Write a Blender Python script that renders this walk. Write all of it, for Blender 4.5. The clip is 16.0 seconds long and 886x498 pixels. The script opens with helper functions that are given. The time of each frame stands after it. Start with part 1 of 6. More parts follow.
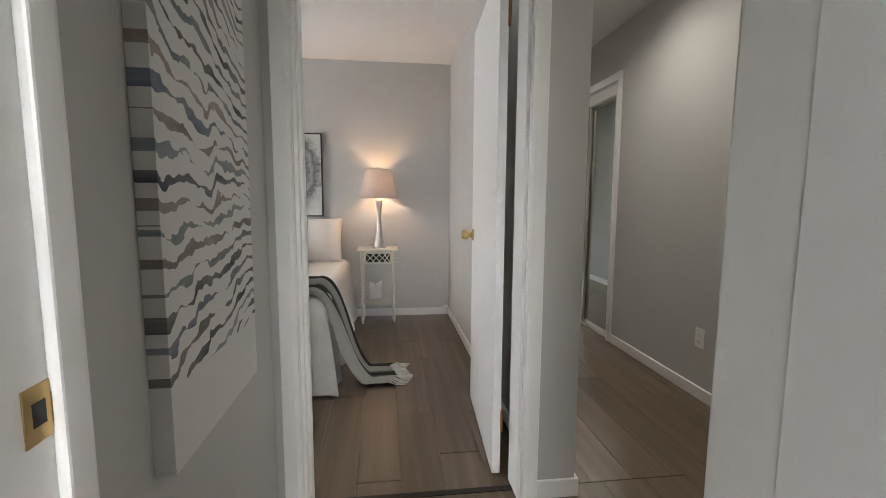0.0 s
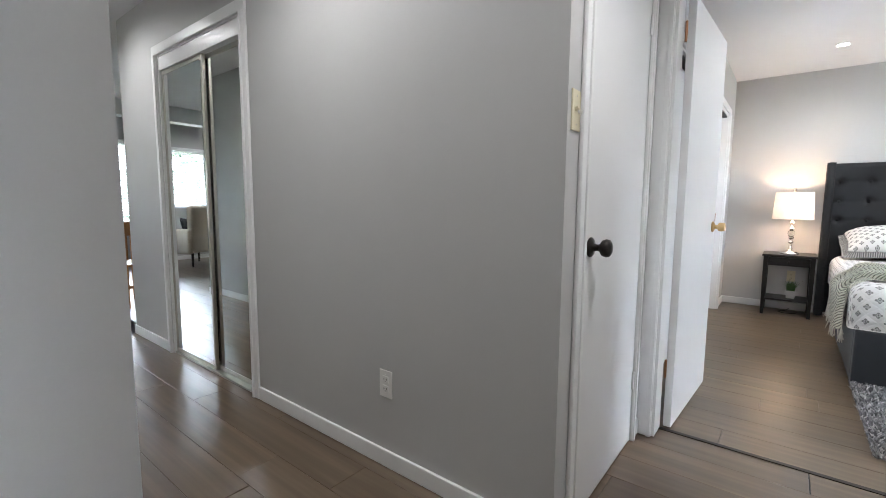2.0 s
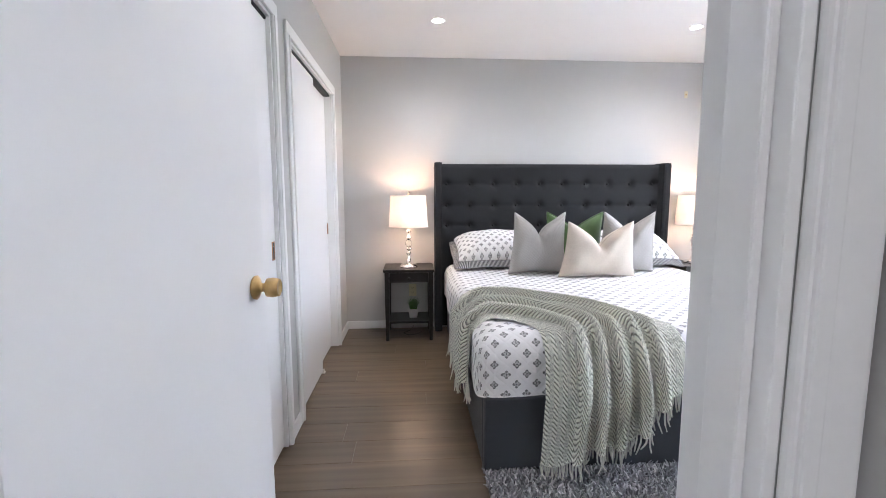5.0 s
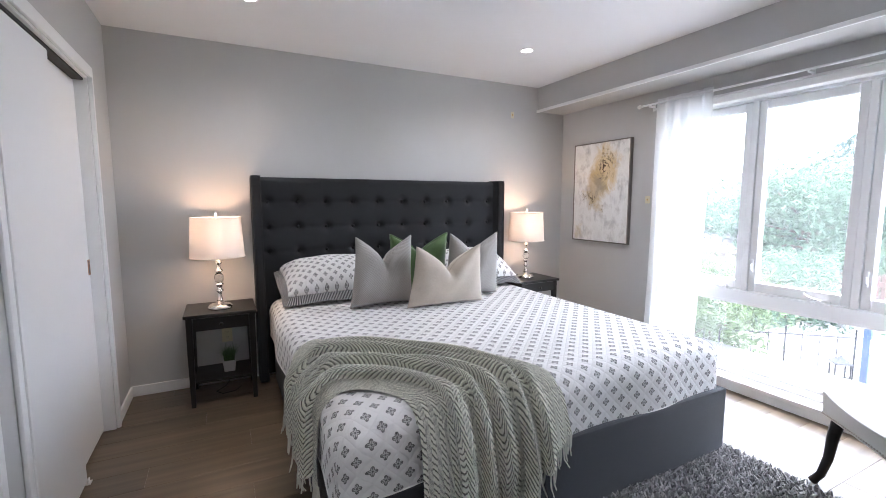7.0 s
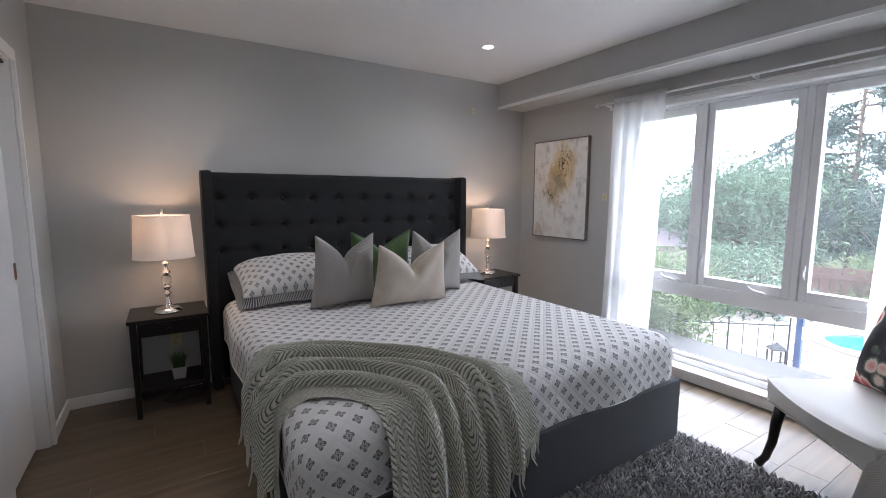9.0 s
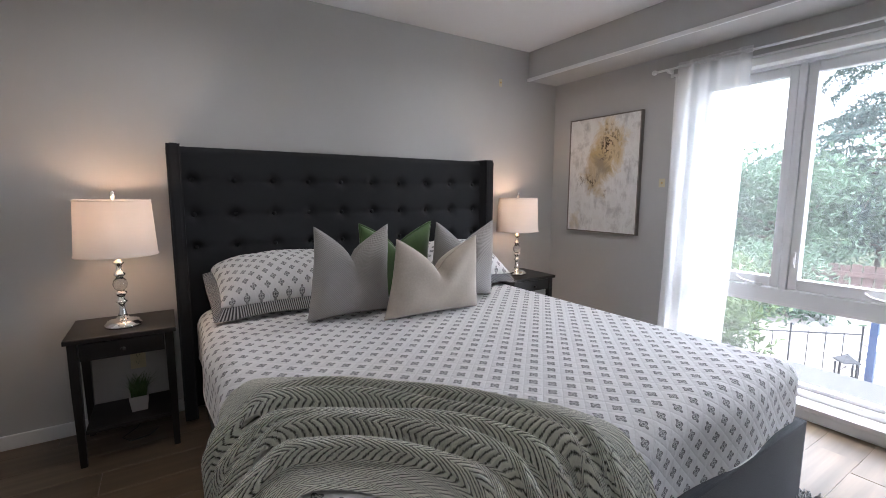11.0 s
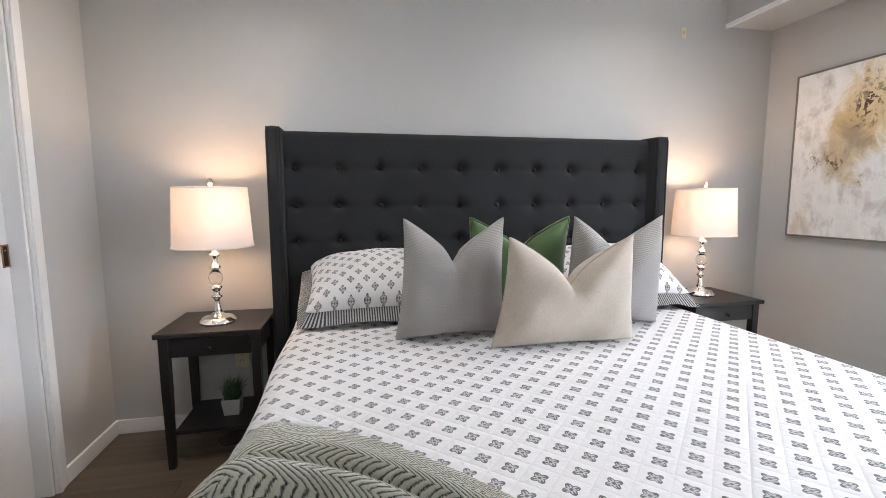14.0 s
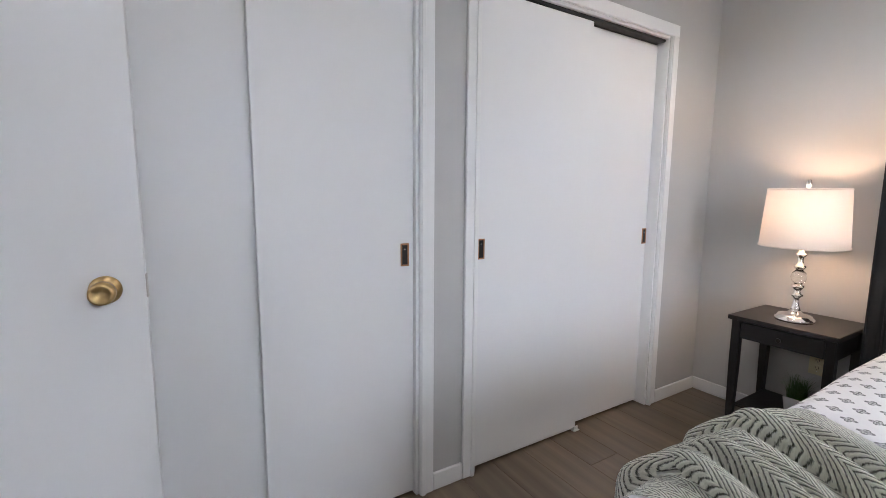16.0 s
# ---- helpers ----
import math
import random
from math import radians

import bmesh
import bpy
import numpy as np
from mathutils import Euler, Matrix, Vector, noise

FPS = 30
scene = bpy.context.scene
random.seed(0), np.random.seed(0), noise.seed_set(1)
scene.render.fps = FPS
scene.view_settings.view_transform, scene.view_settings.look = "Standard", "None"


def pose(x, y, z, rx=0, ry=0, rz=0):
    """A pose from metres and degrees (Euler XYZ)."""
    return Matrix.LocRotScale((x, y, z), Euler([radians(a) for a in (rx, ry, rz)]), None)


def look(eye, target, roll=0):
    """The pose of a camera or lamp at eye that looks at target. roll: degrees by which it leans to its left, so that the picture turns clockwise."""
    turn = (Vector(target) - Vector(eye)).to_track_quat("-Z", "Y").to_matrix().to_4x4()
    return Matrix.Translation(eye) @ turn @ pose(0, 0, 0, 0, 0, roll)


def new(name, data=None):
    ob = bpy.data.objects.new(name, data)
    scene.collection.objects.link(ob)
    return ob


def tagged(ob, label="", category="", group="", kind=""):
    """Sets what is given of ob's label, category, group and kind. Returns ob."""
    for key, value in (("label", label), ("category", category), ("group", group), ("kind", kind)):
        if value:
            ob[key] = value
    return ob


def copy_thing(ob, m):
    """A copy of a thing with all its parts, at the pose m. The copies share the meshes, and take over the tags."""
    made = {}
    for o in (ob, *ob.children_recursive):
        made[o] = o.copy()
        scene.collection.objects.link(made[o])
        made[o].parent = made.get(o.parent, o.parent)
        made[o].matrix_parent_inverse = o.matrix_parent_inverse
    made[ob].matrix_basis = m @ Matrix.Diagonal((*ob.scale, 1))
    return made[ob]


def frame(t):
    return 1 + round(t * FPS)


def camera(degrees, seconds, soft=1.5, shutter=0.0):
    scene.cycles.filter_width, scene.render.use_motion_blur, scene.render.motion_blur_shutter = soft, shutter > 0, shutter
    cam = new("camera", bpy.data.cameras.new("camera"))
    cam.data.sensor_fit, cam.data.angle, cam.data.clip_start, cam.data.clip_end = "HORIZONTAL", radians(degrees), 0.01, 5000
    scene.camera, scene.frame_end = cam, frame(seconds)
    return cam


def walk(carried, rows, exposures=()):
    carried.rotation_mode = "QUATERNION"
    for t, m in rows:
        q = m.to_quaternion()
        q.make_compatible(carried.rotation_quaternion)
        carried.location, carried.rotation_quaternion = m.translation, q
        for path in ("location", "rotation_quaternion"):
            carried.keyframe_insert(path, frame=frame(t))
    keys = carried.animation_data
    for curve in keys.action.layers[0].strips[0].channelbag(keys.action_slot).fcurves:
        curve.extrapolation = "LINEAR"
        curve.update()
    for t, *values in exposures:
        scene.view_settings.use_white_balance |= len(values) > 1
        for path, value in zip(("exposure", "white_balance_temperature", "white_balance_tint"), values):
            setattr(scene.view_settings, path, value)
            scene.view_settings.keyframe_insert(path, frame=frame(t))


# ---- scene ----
cam = camera(90.6, 16.0, soft=0.9)
PATH = [
    (0, (-0.042, 0.214, 1.152), (0.206, 2.186, 0.93), 0.3),
    (0.5, (0.009, 0.566, 1.118), (0.554, 2.477, 0.894), 0.4),
    (1, (0.083, 0.857, 1.085), (0.986, 2.631, 0.885), 0.4),
    (1.5, (0.266, 1.11, 1.065), (1.531, 2.648, 0.876), 0.1),
    (2, (0.529, 1.23, 1.108), (2.091, 2.461, 0.897), 0.4),
    (2.5, (0.819, 1.299, 1.116), (2.606, 2.169, 0.899), 0.4),
    (3, (1.131, 1.309, 1.109), (3.05, 1.833, 0.894), 0.3),
    (3.5, (1.46, 1.273, 1.122), (3.427, 1.568, 0.908), 0.0),
    (6, (2.756, 1.149, 1.28), (4.678, 0.646, 1.05), 0.0),
    (6.5, (2.839, 1.154, 1.31), (4.683, 0.411, 1.089), -0.1),
    (7, (2.852, 1.173, 1.331), (4.627, 0.276, 1.117), -0.1),
    (7.5, (2.842, 1.182, 1.355), (4.573, 0.202, 1.139), -0.1),
    (8, (2.842, 1.184, 1.354), (4.549, 0.166, 1.133), -0.1),
    (8.5, (2.849, 1.195, 1.357), (4.536, 0.145, 1.128), -0.1),
    (11, (3.534, 1.006, 1.268), (5.207, -0.06, 1.015), 0.2),
    (11.5, (3.728, 0.98, 1.249), (5.404, -0.084, 1.0), 0.2),
    (12, (3.905, 0.937, 1.201), (5.579, -0.129, 0.954), 0.2),
    (12.5, (4.046, 0.851, 1.146), (5.729, -0.203, 0.902), 0.1),
    (13, (4.076, 0.785, 1.101), (5.765, -0.26, 0.866), -0.0),
    (13.5, (4.036, 0.713, 1.162), (5.808, -0.184, 0.928), -0.3),
    (14, (4.006, 0.579, 1.17), (5.955, 0.186, 0.95), -0.2),
    (14.5, (4.006, 0.482, 1.229), (5.964, 0.818, 0.998), 0.4),
    (15, (3.876, 0.468, 1.227), (5.626, 1.407, 0.996), 0.4),
    (15.5, (3.77, 0.398, 1.205), (5.166, 1.811, 0.971), 0.6),
    (16, (3.679, 0.354, 1.199), (4.714, 2.047, 0.947), 0.4),
]
EXPOSURES = [(0.0, 1.6, 6900, 11), (0.5, 1.8, 6700, 11), (1.0, 2.0, 6450, 11), (1.5, 2.1, 6250, 10), (2.0, 2.2, 6000, 11), (2.5, 2.2, 5950, 11), (3.0, 2.2, 5950, 11), (3.5, 2.2, 5950, 13), (6.0, 1.7, 5950, 16), (7.0, 1.3, 5950, 16), (8.5, 0.4, 6000, 16),
             (11.0, 0.55, 6100, 16), (12.5, 1.1, 6200, 15), (13.0, 1.4, 6150, 16), (14.0, 1.4, 6200, 14), (14.5, 1.52, 6000, 14), (15.0, 1.62, 5950, 15), (15.5, 1.35, 6050, 15), (16.0, 1.38, 6050, 15)]
walk(cam, [(t, look(eye, target, roll)) for t, eye, target, roll in PATH], EXPOSURES)

# ---- world and sun ----
world = bpy.data.worlds.new("world")
scene.world = world
world.use_nodes = True
wn, wl = world.node_tree.nodes, world.node_tree.links
sky = wn.new("ShaderNodeTexSky")
sky.sky_type = "NISHITA"
sky.sun_disc = False
sky.sun_elevation, sky.sun_rotation = radians(52), radians(150)
sky.air_density, sky.dust_density, sky.ozone_density = 1.0, 4.0, 1.0
cloud = wn.new("ShaderNodeMix")
cloud.data_type = "RGBA"
cloud.inputs["Factor"].default_value = 0.7
cloud.inputs["B"].default_value = (48.0, 50.0, 53.0, 1)
wl.new(sky.outputs[0], cloud.inputs["A"])
wl.new(cloud.outputs["Result"], wn["Background"].inputs["Color"])
wn["Background"].inputs["Strength"].default_value = 0.22
sun = new("sun", bpy.data.lights.new("sun", "SUN"))
sun.data.energy, sun.data.angle, sun.data.color = 5.0, radians(15), (1, 0.96, 0.9)
sun.matrix_world = look((10, -20, 30), (4, -6, 0))
POT_W, HALL_W, LAMP_W, LAMP_W1 = 15.0, 13.5, 2.4, 1.7


# ---- materials ----
def nodes_of(name):
    m = bpy.data.materials.new(name)
    m.use_nodes = True
    nt = m.node_tree
    return m, nt.nodes, nt.links, nt.nodes["Principled BSDF"]


def coords(n, l, kind="Object", scale=(1, 1, 1), rot=(0, 0, 0)):
    tc, mp = n.new("ShaderNodeTexCoord"), n.new("ShaderNodeMapping")
    mp.inputs["Scale"].default_value = scale
    mp.inputs["Rotation"].default_value = rot
    l.new(tc.outputs[kind], mp.inputs["Vector"])
    return mp.outputs[0]


def noise_at(n, l, vec, scale, detail=4.0, rough=0.55, distort=0.0):
    t = n.new("ShaderNodeTexNoise")
    t.inputs["Scale"].default_value, t.inputs["Detail"].default_value = scale, detail
    t.inputs["Roughness"].default_value, t.inputs["Distortion"].default_value = rough, distort
    l.new(vec, t.inputs["Vector"])
    return t.outputs["Fac"]


def ramp(n, l, fac, stops):
    r = n.new("ShaderNodeValToRGB")
    while len(r.color_ramp.elements) < len(stops):
        r.color_ramp.elements.new(0.5)
    for e, (p, c) in zip(r.color_ramp.elements, stops):
        e.position, e.color = p, (*c, 1)
    l.new(fac, r.inputs[0])
    return r.outputs[0]


def val(n, l, op, a, b=None, c=None):
    m = n.new("ShaderNodeMath")
    m.operation = op
    for k, v in enumerate((a, b, c)):
        if v is None:
            continue
        if isinstance(v, (int, float)):
            m.inputs[k].default_value = v
        else:
            l.new(v, m.inputs[k])
    return m.outputs[0]


def mixc(n, l, fac, a, b, mode="MIX"):
    m = n.new("ShaderNodeMix")
    m.data_type, m.blend_type = "RGBA", mode
    for key, v in (("Factor", fac), ("A", a), ("B", b)):
        sock = m.inputs[key]
        if isinstance(v, (int, float)):
            sock.default_value = v
        elif isinstance(v, tuple):
            sock.default_value = (*v, 1)
        else:
            l.new(v, sock)
    return m.outputs["Result"]


def bump(n, l, bsdf, height, strength=0.3, distance=0.002):
    b = n.new("ShaderNodeBump")
    b.inputs["Strength"].default_value, b.inputs["Distance"].default_value = strength, distance
    l.new(height, b.inputs["Height"])
    l.new(b.outputs[0], bsdf.inputs["Normal"])


def plain(name, color, rough=0.5, metal=0.0, vary=0.06, fine=180.0, coarse=2.5, relief=0.15, depth=0.001, sheen=0.0, kind="Object"):
    m, n, l, b = nodes_of(name)
    vec = coords(n, l, kind)
    big, small = noise_at(n, l, vec, coarse, 3), noise_at(n, l, vec, fine, 3)
    lo, hi = tuple(c * (1 - vary) for c in color), tuple(min(1, c * (1 + vary)) for c in color)
    col = ramp(n, l, val(n, l, "MULTIPLY_ADD", small, 0.35, val(n, l, "MULTIPLY", big, 0.65)), [(0.3, lo), (0.7, hi)])
    l.new(col, b.inputs["Base Color"])
    l.new(val(n, l, "MULTIPLY_ADD", big, 0.16, rough - 0.08), b.inputs["Roughness"])
    b.inputs["Metallic"].default_value = metal
    b.inputs["Sheen Weight"].default_value = sheen
    if relief:
        bump(n, l, b, small, relief, depth)
    return m


GREY_WALL = plain("grey_wall_paint", (0.50, 0.495, 0.485), 0.55, vary=0.025, fine=220, relief=0.12, depth=0.0006)
CEILING = plain("ceiling_paint", (0.80, 0.795, 0.79), 0.8, vary=0.015, fine=160, relief=0.2, depth=0.0008)
TRIM = plain("white_trim_paint", (0.80, 0.80, 0.79), 0.32, vary=0.03, fine=90, relief=0.08, depth=0.0006)
DOOR = plain("white_door_paint", (0.79, 0.79, 0.79), 0.40, vary=0.008, fine=40, coarse=3, relief=0.0)
VINYL = plain("white_window_vinyl", (0.82, 0.83, 0.84), 0.3, vary=0.015, relief=0.03)
PLATE = plain("white_plastic", (0.78, 0.77, 0.74), 0.35, vary=0.02, relief=0.02)
CREAM_PLATE = plain("cream_plastic", (0.66, 0.60, 0.42), 0.35, vary=0.02, relief=0.02)
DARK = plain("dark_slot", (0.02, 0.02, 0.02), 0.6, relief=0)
BRASS = plain("worn_brass", (0.55, 0.38, 0.17), 0.3, 1.0, vary=0.2, fine=60, relief=0.05)
COPPER = plain("aged_copper", (0.42, 0.22, 0.12), 0.42, 1.0, vary=0.3, fine=60, relief=0.05)
BRONZE = plain("oil_bronze", (0.025, 0.021, 0.018), 0.33, 0.6, vary=0.3, relief=0.05)
STEEL = plain("brushed_steel", (0.52, 0.49, 0.45), 0.34, 1.0, vary=0.08, fine=220, relief=0.08)
CHROME = plain("chrome", (0.85, 0.84, 0.82), 0.06, 1.0, vary=0.02, relief=0)
ALU = plain("champagne_aluminium", (0.55, 0.53, 0.47), 0.32, 1.0, vary=0.06, relief=0.03)
BLACKWOOD = plain("black_brown_wood", (0.008, 0.0065, 0.006), 0.38, vary=0.3, fine=90, relief=0.1)
CHARCOAL = plain("charcoal_linen", (0.012, 0.0132, 0.016), 0.9, vary=0.3, fine=900, relief=0.6, depth=0.001, sheen=0.05)
BASE_LINEN = plain("charcoal_base_linen", (0.030, 0.034, 0.042), 0.8, vary=0.25, fine=900, relief=0.5, depth=0.001, sheen=0.15)
CREAMPAINT = plain("antique_cream_paint", (0.66, 0.63, 0.54), 0.45, vary=0.08, fine=80, relief=0.1)
WHITE_LEATHER = plain("ivory_leather", (0.72, 0.71, 0.68), 0.42, vary=0.04, fine=260, relief=0.3, depth=0.0008)
CREAM_VELVET = plain("cream_velvet", (0.49, 0.43, 0.355), 0.8, vary=0.14, fine=120, coarse=6, relief=0.2, sheen=0.25)
GREEN_VELVET = plain("green_velvet", (0.06, 0.125, 0.03), 0.75, vary=0.25, fine=120, coarse=7, relief=0.15, sheen=0.4)
BEIGE_CLOTH = plain("beige_linen", (0.52, 0.42, 0.33), 0.85, vary=0.1, fine=500, relief=0.4)
WHITE_CLOTH = plain("white_cotton", (0.76, 0.75, 0.73), 0.85, vary=0.03, fine=300, coarse=9, relief=0.3)
GREY_TASSEL = plain("pale_grey_wool", (0.55, 0.54, 0.50), 0.9, vary=0.1, relief=0.2)
POT_GLAZE = plain("white_pot_glaze", (0.52, 0.51, 0.50), 0.5, vary=0.05, relief=0.1)
LEAF_SMALL = plain("grass_leaf", (0.05, 0.12, 0.025), 0.55, vary=0.4, fine=40, relief=0)
CARPET_GREY = plain("grey_shag", (0.20, 0.20, 0.21), 0.95, vary=0.45, fine=70, coarse=14, relief=0)
ORANGE_WOOD = plain("honey_oak", (0.42, 0.19, 0.06), 0.4, vary=0.2, fine=50, relief=0.1)
STONE = plain("river_stone", (0.30, 0.30, 0.29), 0.8, vary=0.4, fine=30, relief=0.3)
PATIO = plain("pale_concrete", (0.27, 0.24, 0.22), 0.85, vary=0.12, fine=30, coarse=1.2, relief=0.3, depth=0.003)
GROUND = plain("garden_soil_grass", (0.09, 0.10, 0.05), 0.95, vary=0.5, fine=20, coarse=0.6, relief=0.5, depth=0.01)
FENCE_WOOD = plain("red_brown_fence", (0.09, 0.052, 0.042), 0.8, vary=0.35, fine=40, relief=0.3)
IRON = plain("black_iron", (0.02, 0.02, 0.022), 0.45, 0.3, vary=0.2, relief=0.1)
BLUE_PAINT = plain("blue_grey_post", (0.03, 0.06, 0.14), 0.5, vary=0.15, relief=0.1)
ROOFING = plain("grey_shingle", (0.12, 0.10, 0.11), 0.9, vary=0.3, fine=14, relief=0.4, depth=0.01)
SIDING = plain("taupe_siding", (0.22, 0.18, 0.17), 0.8, vary=0.12, fine=20, relief=0.2)
BARK = plain("bark", (0.10, 0.075, 0.055), 0.95, vary=0.4, fine=25, relief=0.8, depth=0.01)


def leaf_material(name, color):
    m, n, l, b = nodes_of(name)
    g = n.new("ShaderNodeNewGeometry")
    lo, hi = tuple(c * 0.55 for c in color), tuple(c * 1.5 for c in color)
    col = ramp(n, l, g.outputs["Random Per Island"], [(0, lo), (0.6, color), (1, hi)])
    l.new(col, b.inputs["Base Color"])
    b.inputs["Roughness"].default_value = 0.55
    tr, mx = n.new("ShaderNodeBsdfTranslucent"), n.new("ShaderNodeMixShader")
    l.new(col, tr.inputs["Color"])
    mx.inputs[0].default_value = 0.35
    l.new(b.outputs[0], mx.inputs[1]), l.new(tr.outputs[0], mx.inputs[2])
    l.new(mx.outputs[0], n["Material Output"].inputs["Surface"])
    return m


LEAF_BROAD = leaf_material("broad_leaves", (0.085, 0.135, 0.085))
LEAF_SPRUCE = leaf_material("spruce_needles", (0.065, 0.10, 0.085))
LEAF_SHRUB = leaf_material("shrub_leaves", (0.11, 0.15, 0.07))


def plank_material():
    m, n, l, b = nodes_of("oak_vinyl_plank")
    info = n.new("ShaderNodeObjectInfo")
    tc, add = n.new("ShaderNodeTexCoord"), n.new("ShaderNodeVectorMath")
    mul = n.new("ShaderNodeVectorMath")
    mul.operation = "SCALE"
    mul.inputs[0].default_value = (13, 31, 7)
    l.new(info.outputs["Random"], mul.inputs["Scale"])
    l.new(tc.outputs["Object"], add.inputs[0]), l.new(mul.outputs[0], add.inputs[1])
    mp, mp2 = n.new("ShaderNodeMapping"), n.new("ShaderNodeMapping")
    mp.inputs["Scale"].default_value, mp2.inputs["Scale"].default_value = (24, 0.9, 1), (120, 3, 1)
    l.new(add.outputs[0], mp.inputs["Vector"]), l.new(add.outputs[0], mp2.inputs["Vector"])
    grain = noise_at(n, l, mp.outputs[0], 1.0, 3, 0.5)
    fibre = noise_at(n, l, mp2.outputs[0], 1.0, 2, 0.5)
    base = ramp(n, l, grain, [(0.28, (0.092, 0.063, 0.038)), (0.5, (0.128, 0.092, 0.058)), (0.72, (0.176, 0.130, 0.086))])
    tone = ramp(n, l, info.outputs["Random"], [(0, (0.82, 0.81, 0.80)), (0.5, (1.0, 0.99, 0.97)), (1, (1.18, 1.17, 1.14))])
    col = mixc(n, l, 1.0, base, tone, "MULTIPLY")
    col = mixc(n, l, val(n, l, "MULTIPLY", fibre, 0.3), col, (0.070, 0.048, 0.030))
    l.new(col, b.inputs["Base Color"])
    l.new(val(n, l, "MULTIPLY_ADD", grain, 0.06, 0.27), b.inputs["Roughness"])
    b.inputs["Specular IOR Level"].default_value = 0.7
    bump(n, l, b, fibre, 0.05, 0.0005)
    return m


PLANK = plank_material()


def glass_material(name, tint, gloss, veil=0.0):
    m, n, l, b = nodes_of(name)
    tr, gl, mx = n.new("ShaderNodeBsdfTransparent"), n.new("ShaderNodeBsdfGlossy"), n.new("ShaderNodeMixShader")
    tr.inputs[0].default_value = (*tint, 1)
    gl.inputs["Roughness"].default_value = 0.01
    mx.inputs[0].default_value = gloss
    l.new(tr.outputs[0], mx.inputs[1]), l.new(gl.outputs[0], mx.inputs[2])
    film, both = n.new("ShaderNodeBsdfTranslucent"), n.new("ShaderNodeMixShader")    # thin pale film that paints glare haze over the view
    film.inputs["Color"].default_value = (0.92, 0.95, 1.0, 1)
    veil_noise = noise_at(n, l, coords(n, l, "Object", (3, 3, 3)), 1.0, 4)
    l.new(val(n, l, "MULTIPLY", val(n, l, "MULTIPLY_ADD", veil_noise, 0.8, 0.6), veil), both.inputs[0])
    l.new(mx.outputs[0], both.inputs[1]), l.new(film.outputs[0], both.inputs[2])
    l.new(both.outputs[0], n["Material Output"].inputs["Surface"])
    return m


PANE = glass_material("window_glass", (0.95, 0.97, 0.98), 0.05, 0.015)


def crystal_material():
    m, n, l, b = nodes_of("lamp_crystal")
    b.inputs["Base Color"].default_value = (0.95, 0.95, 0.95, 1)
    b.inputs["Transmission Weight"].default_value, b.inputs["Roughness"].default_value = 1.0, 0.02
    return m


CRYSTAL = crystal_material()


def mirror_material():
    m, n, l, b = nodes_of("mirror_silver")
    b.inputs["Base Color"].default_value = (0.86, 0.88, 0.86, 1)
    b.inputs["Metallic"].default_value, b.inputs["Roughness"].default_value = 1.0, 0.015
    return m


MIRROR = mirror_material()


def water_material():
    m, n, l, b = nodes_of("pool_water")
    b.inputs["Base Color"].default_value = (0.02, 0.14, 0.42, 1)
    b.inputs["Roughness"].default_value = 0.08
    bump(n, l, b, noise_at(n, l, coords(n, l), 7, 3), 0.3, 0.01)
    return m


WATER = water_material()


def sheer_material(name, color, trans, through_part):
    m, n, l, b = nodes_of(name)
    weave = noise_at(n, l, coords(n, l, "Object", (300, 300, 300)), 1.0, 2)
    b.inputs["Base Color"].default_value = (*color, 1)
    b.inputs["Roughness"].default_value = 0.9
    tl, tp, m1, m2 = n.new("ShaderNodeBsdfTranslucent"), n.new("ShaderNodeBsdfTransparent"), n.new("ShaderNodeMixShader"), n.new("ShaderNodeMixShader")
    tl.inputs["Color"].default_value = (*color, 1)
    m1.inputs[0].default_value = trans
    l.new(b.outputs[0], m1.inputs[1]), l.new(tl.outputs[0], m1.inputs[2])
    l.new(val(n, l, "MULTIPLY_ADD", weave, 0.2, through_part - 0.1), m2.inputs[0])
    l.new(m1.outputs[0], m2.inputs[1]), l.new(tp.outputs[0], m2.inputs[2])
    l.new(m2.outputs[0], n["Material Output"].inputs["Surface"])
    return m


SHEER = sheer_material("sheer_white_voile", (0.9, 0.9, 0.9), 0.6, 0.22)
SHADE = sheer_material("lampshade_linen", (0.86, 0.80, 0.74), 0.16, 0.10)
SHADE_TAUPE = sheer_material("taupe_lampshade_linen", (0.52, 0.46, 0.43), 0.22, 0.05)


def glow(name, color, strength):
    m, n, l, b = nodes_of(name)
    b.inputs["Emission Color"].default_value = (*color, 1)
    b.inputs["Emission Strength"].default_value = strength
    b.inputs["Base Color"].default_value = (0.8, 0.8, 0.8, 1)
    return m


BULB = glow("warm_bulb", (1.0, 0.72, 0.46), 14.0)
LED = glow("led_lens", (1.0, 0.95, 0.88), 14.0)


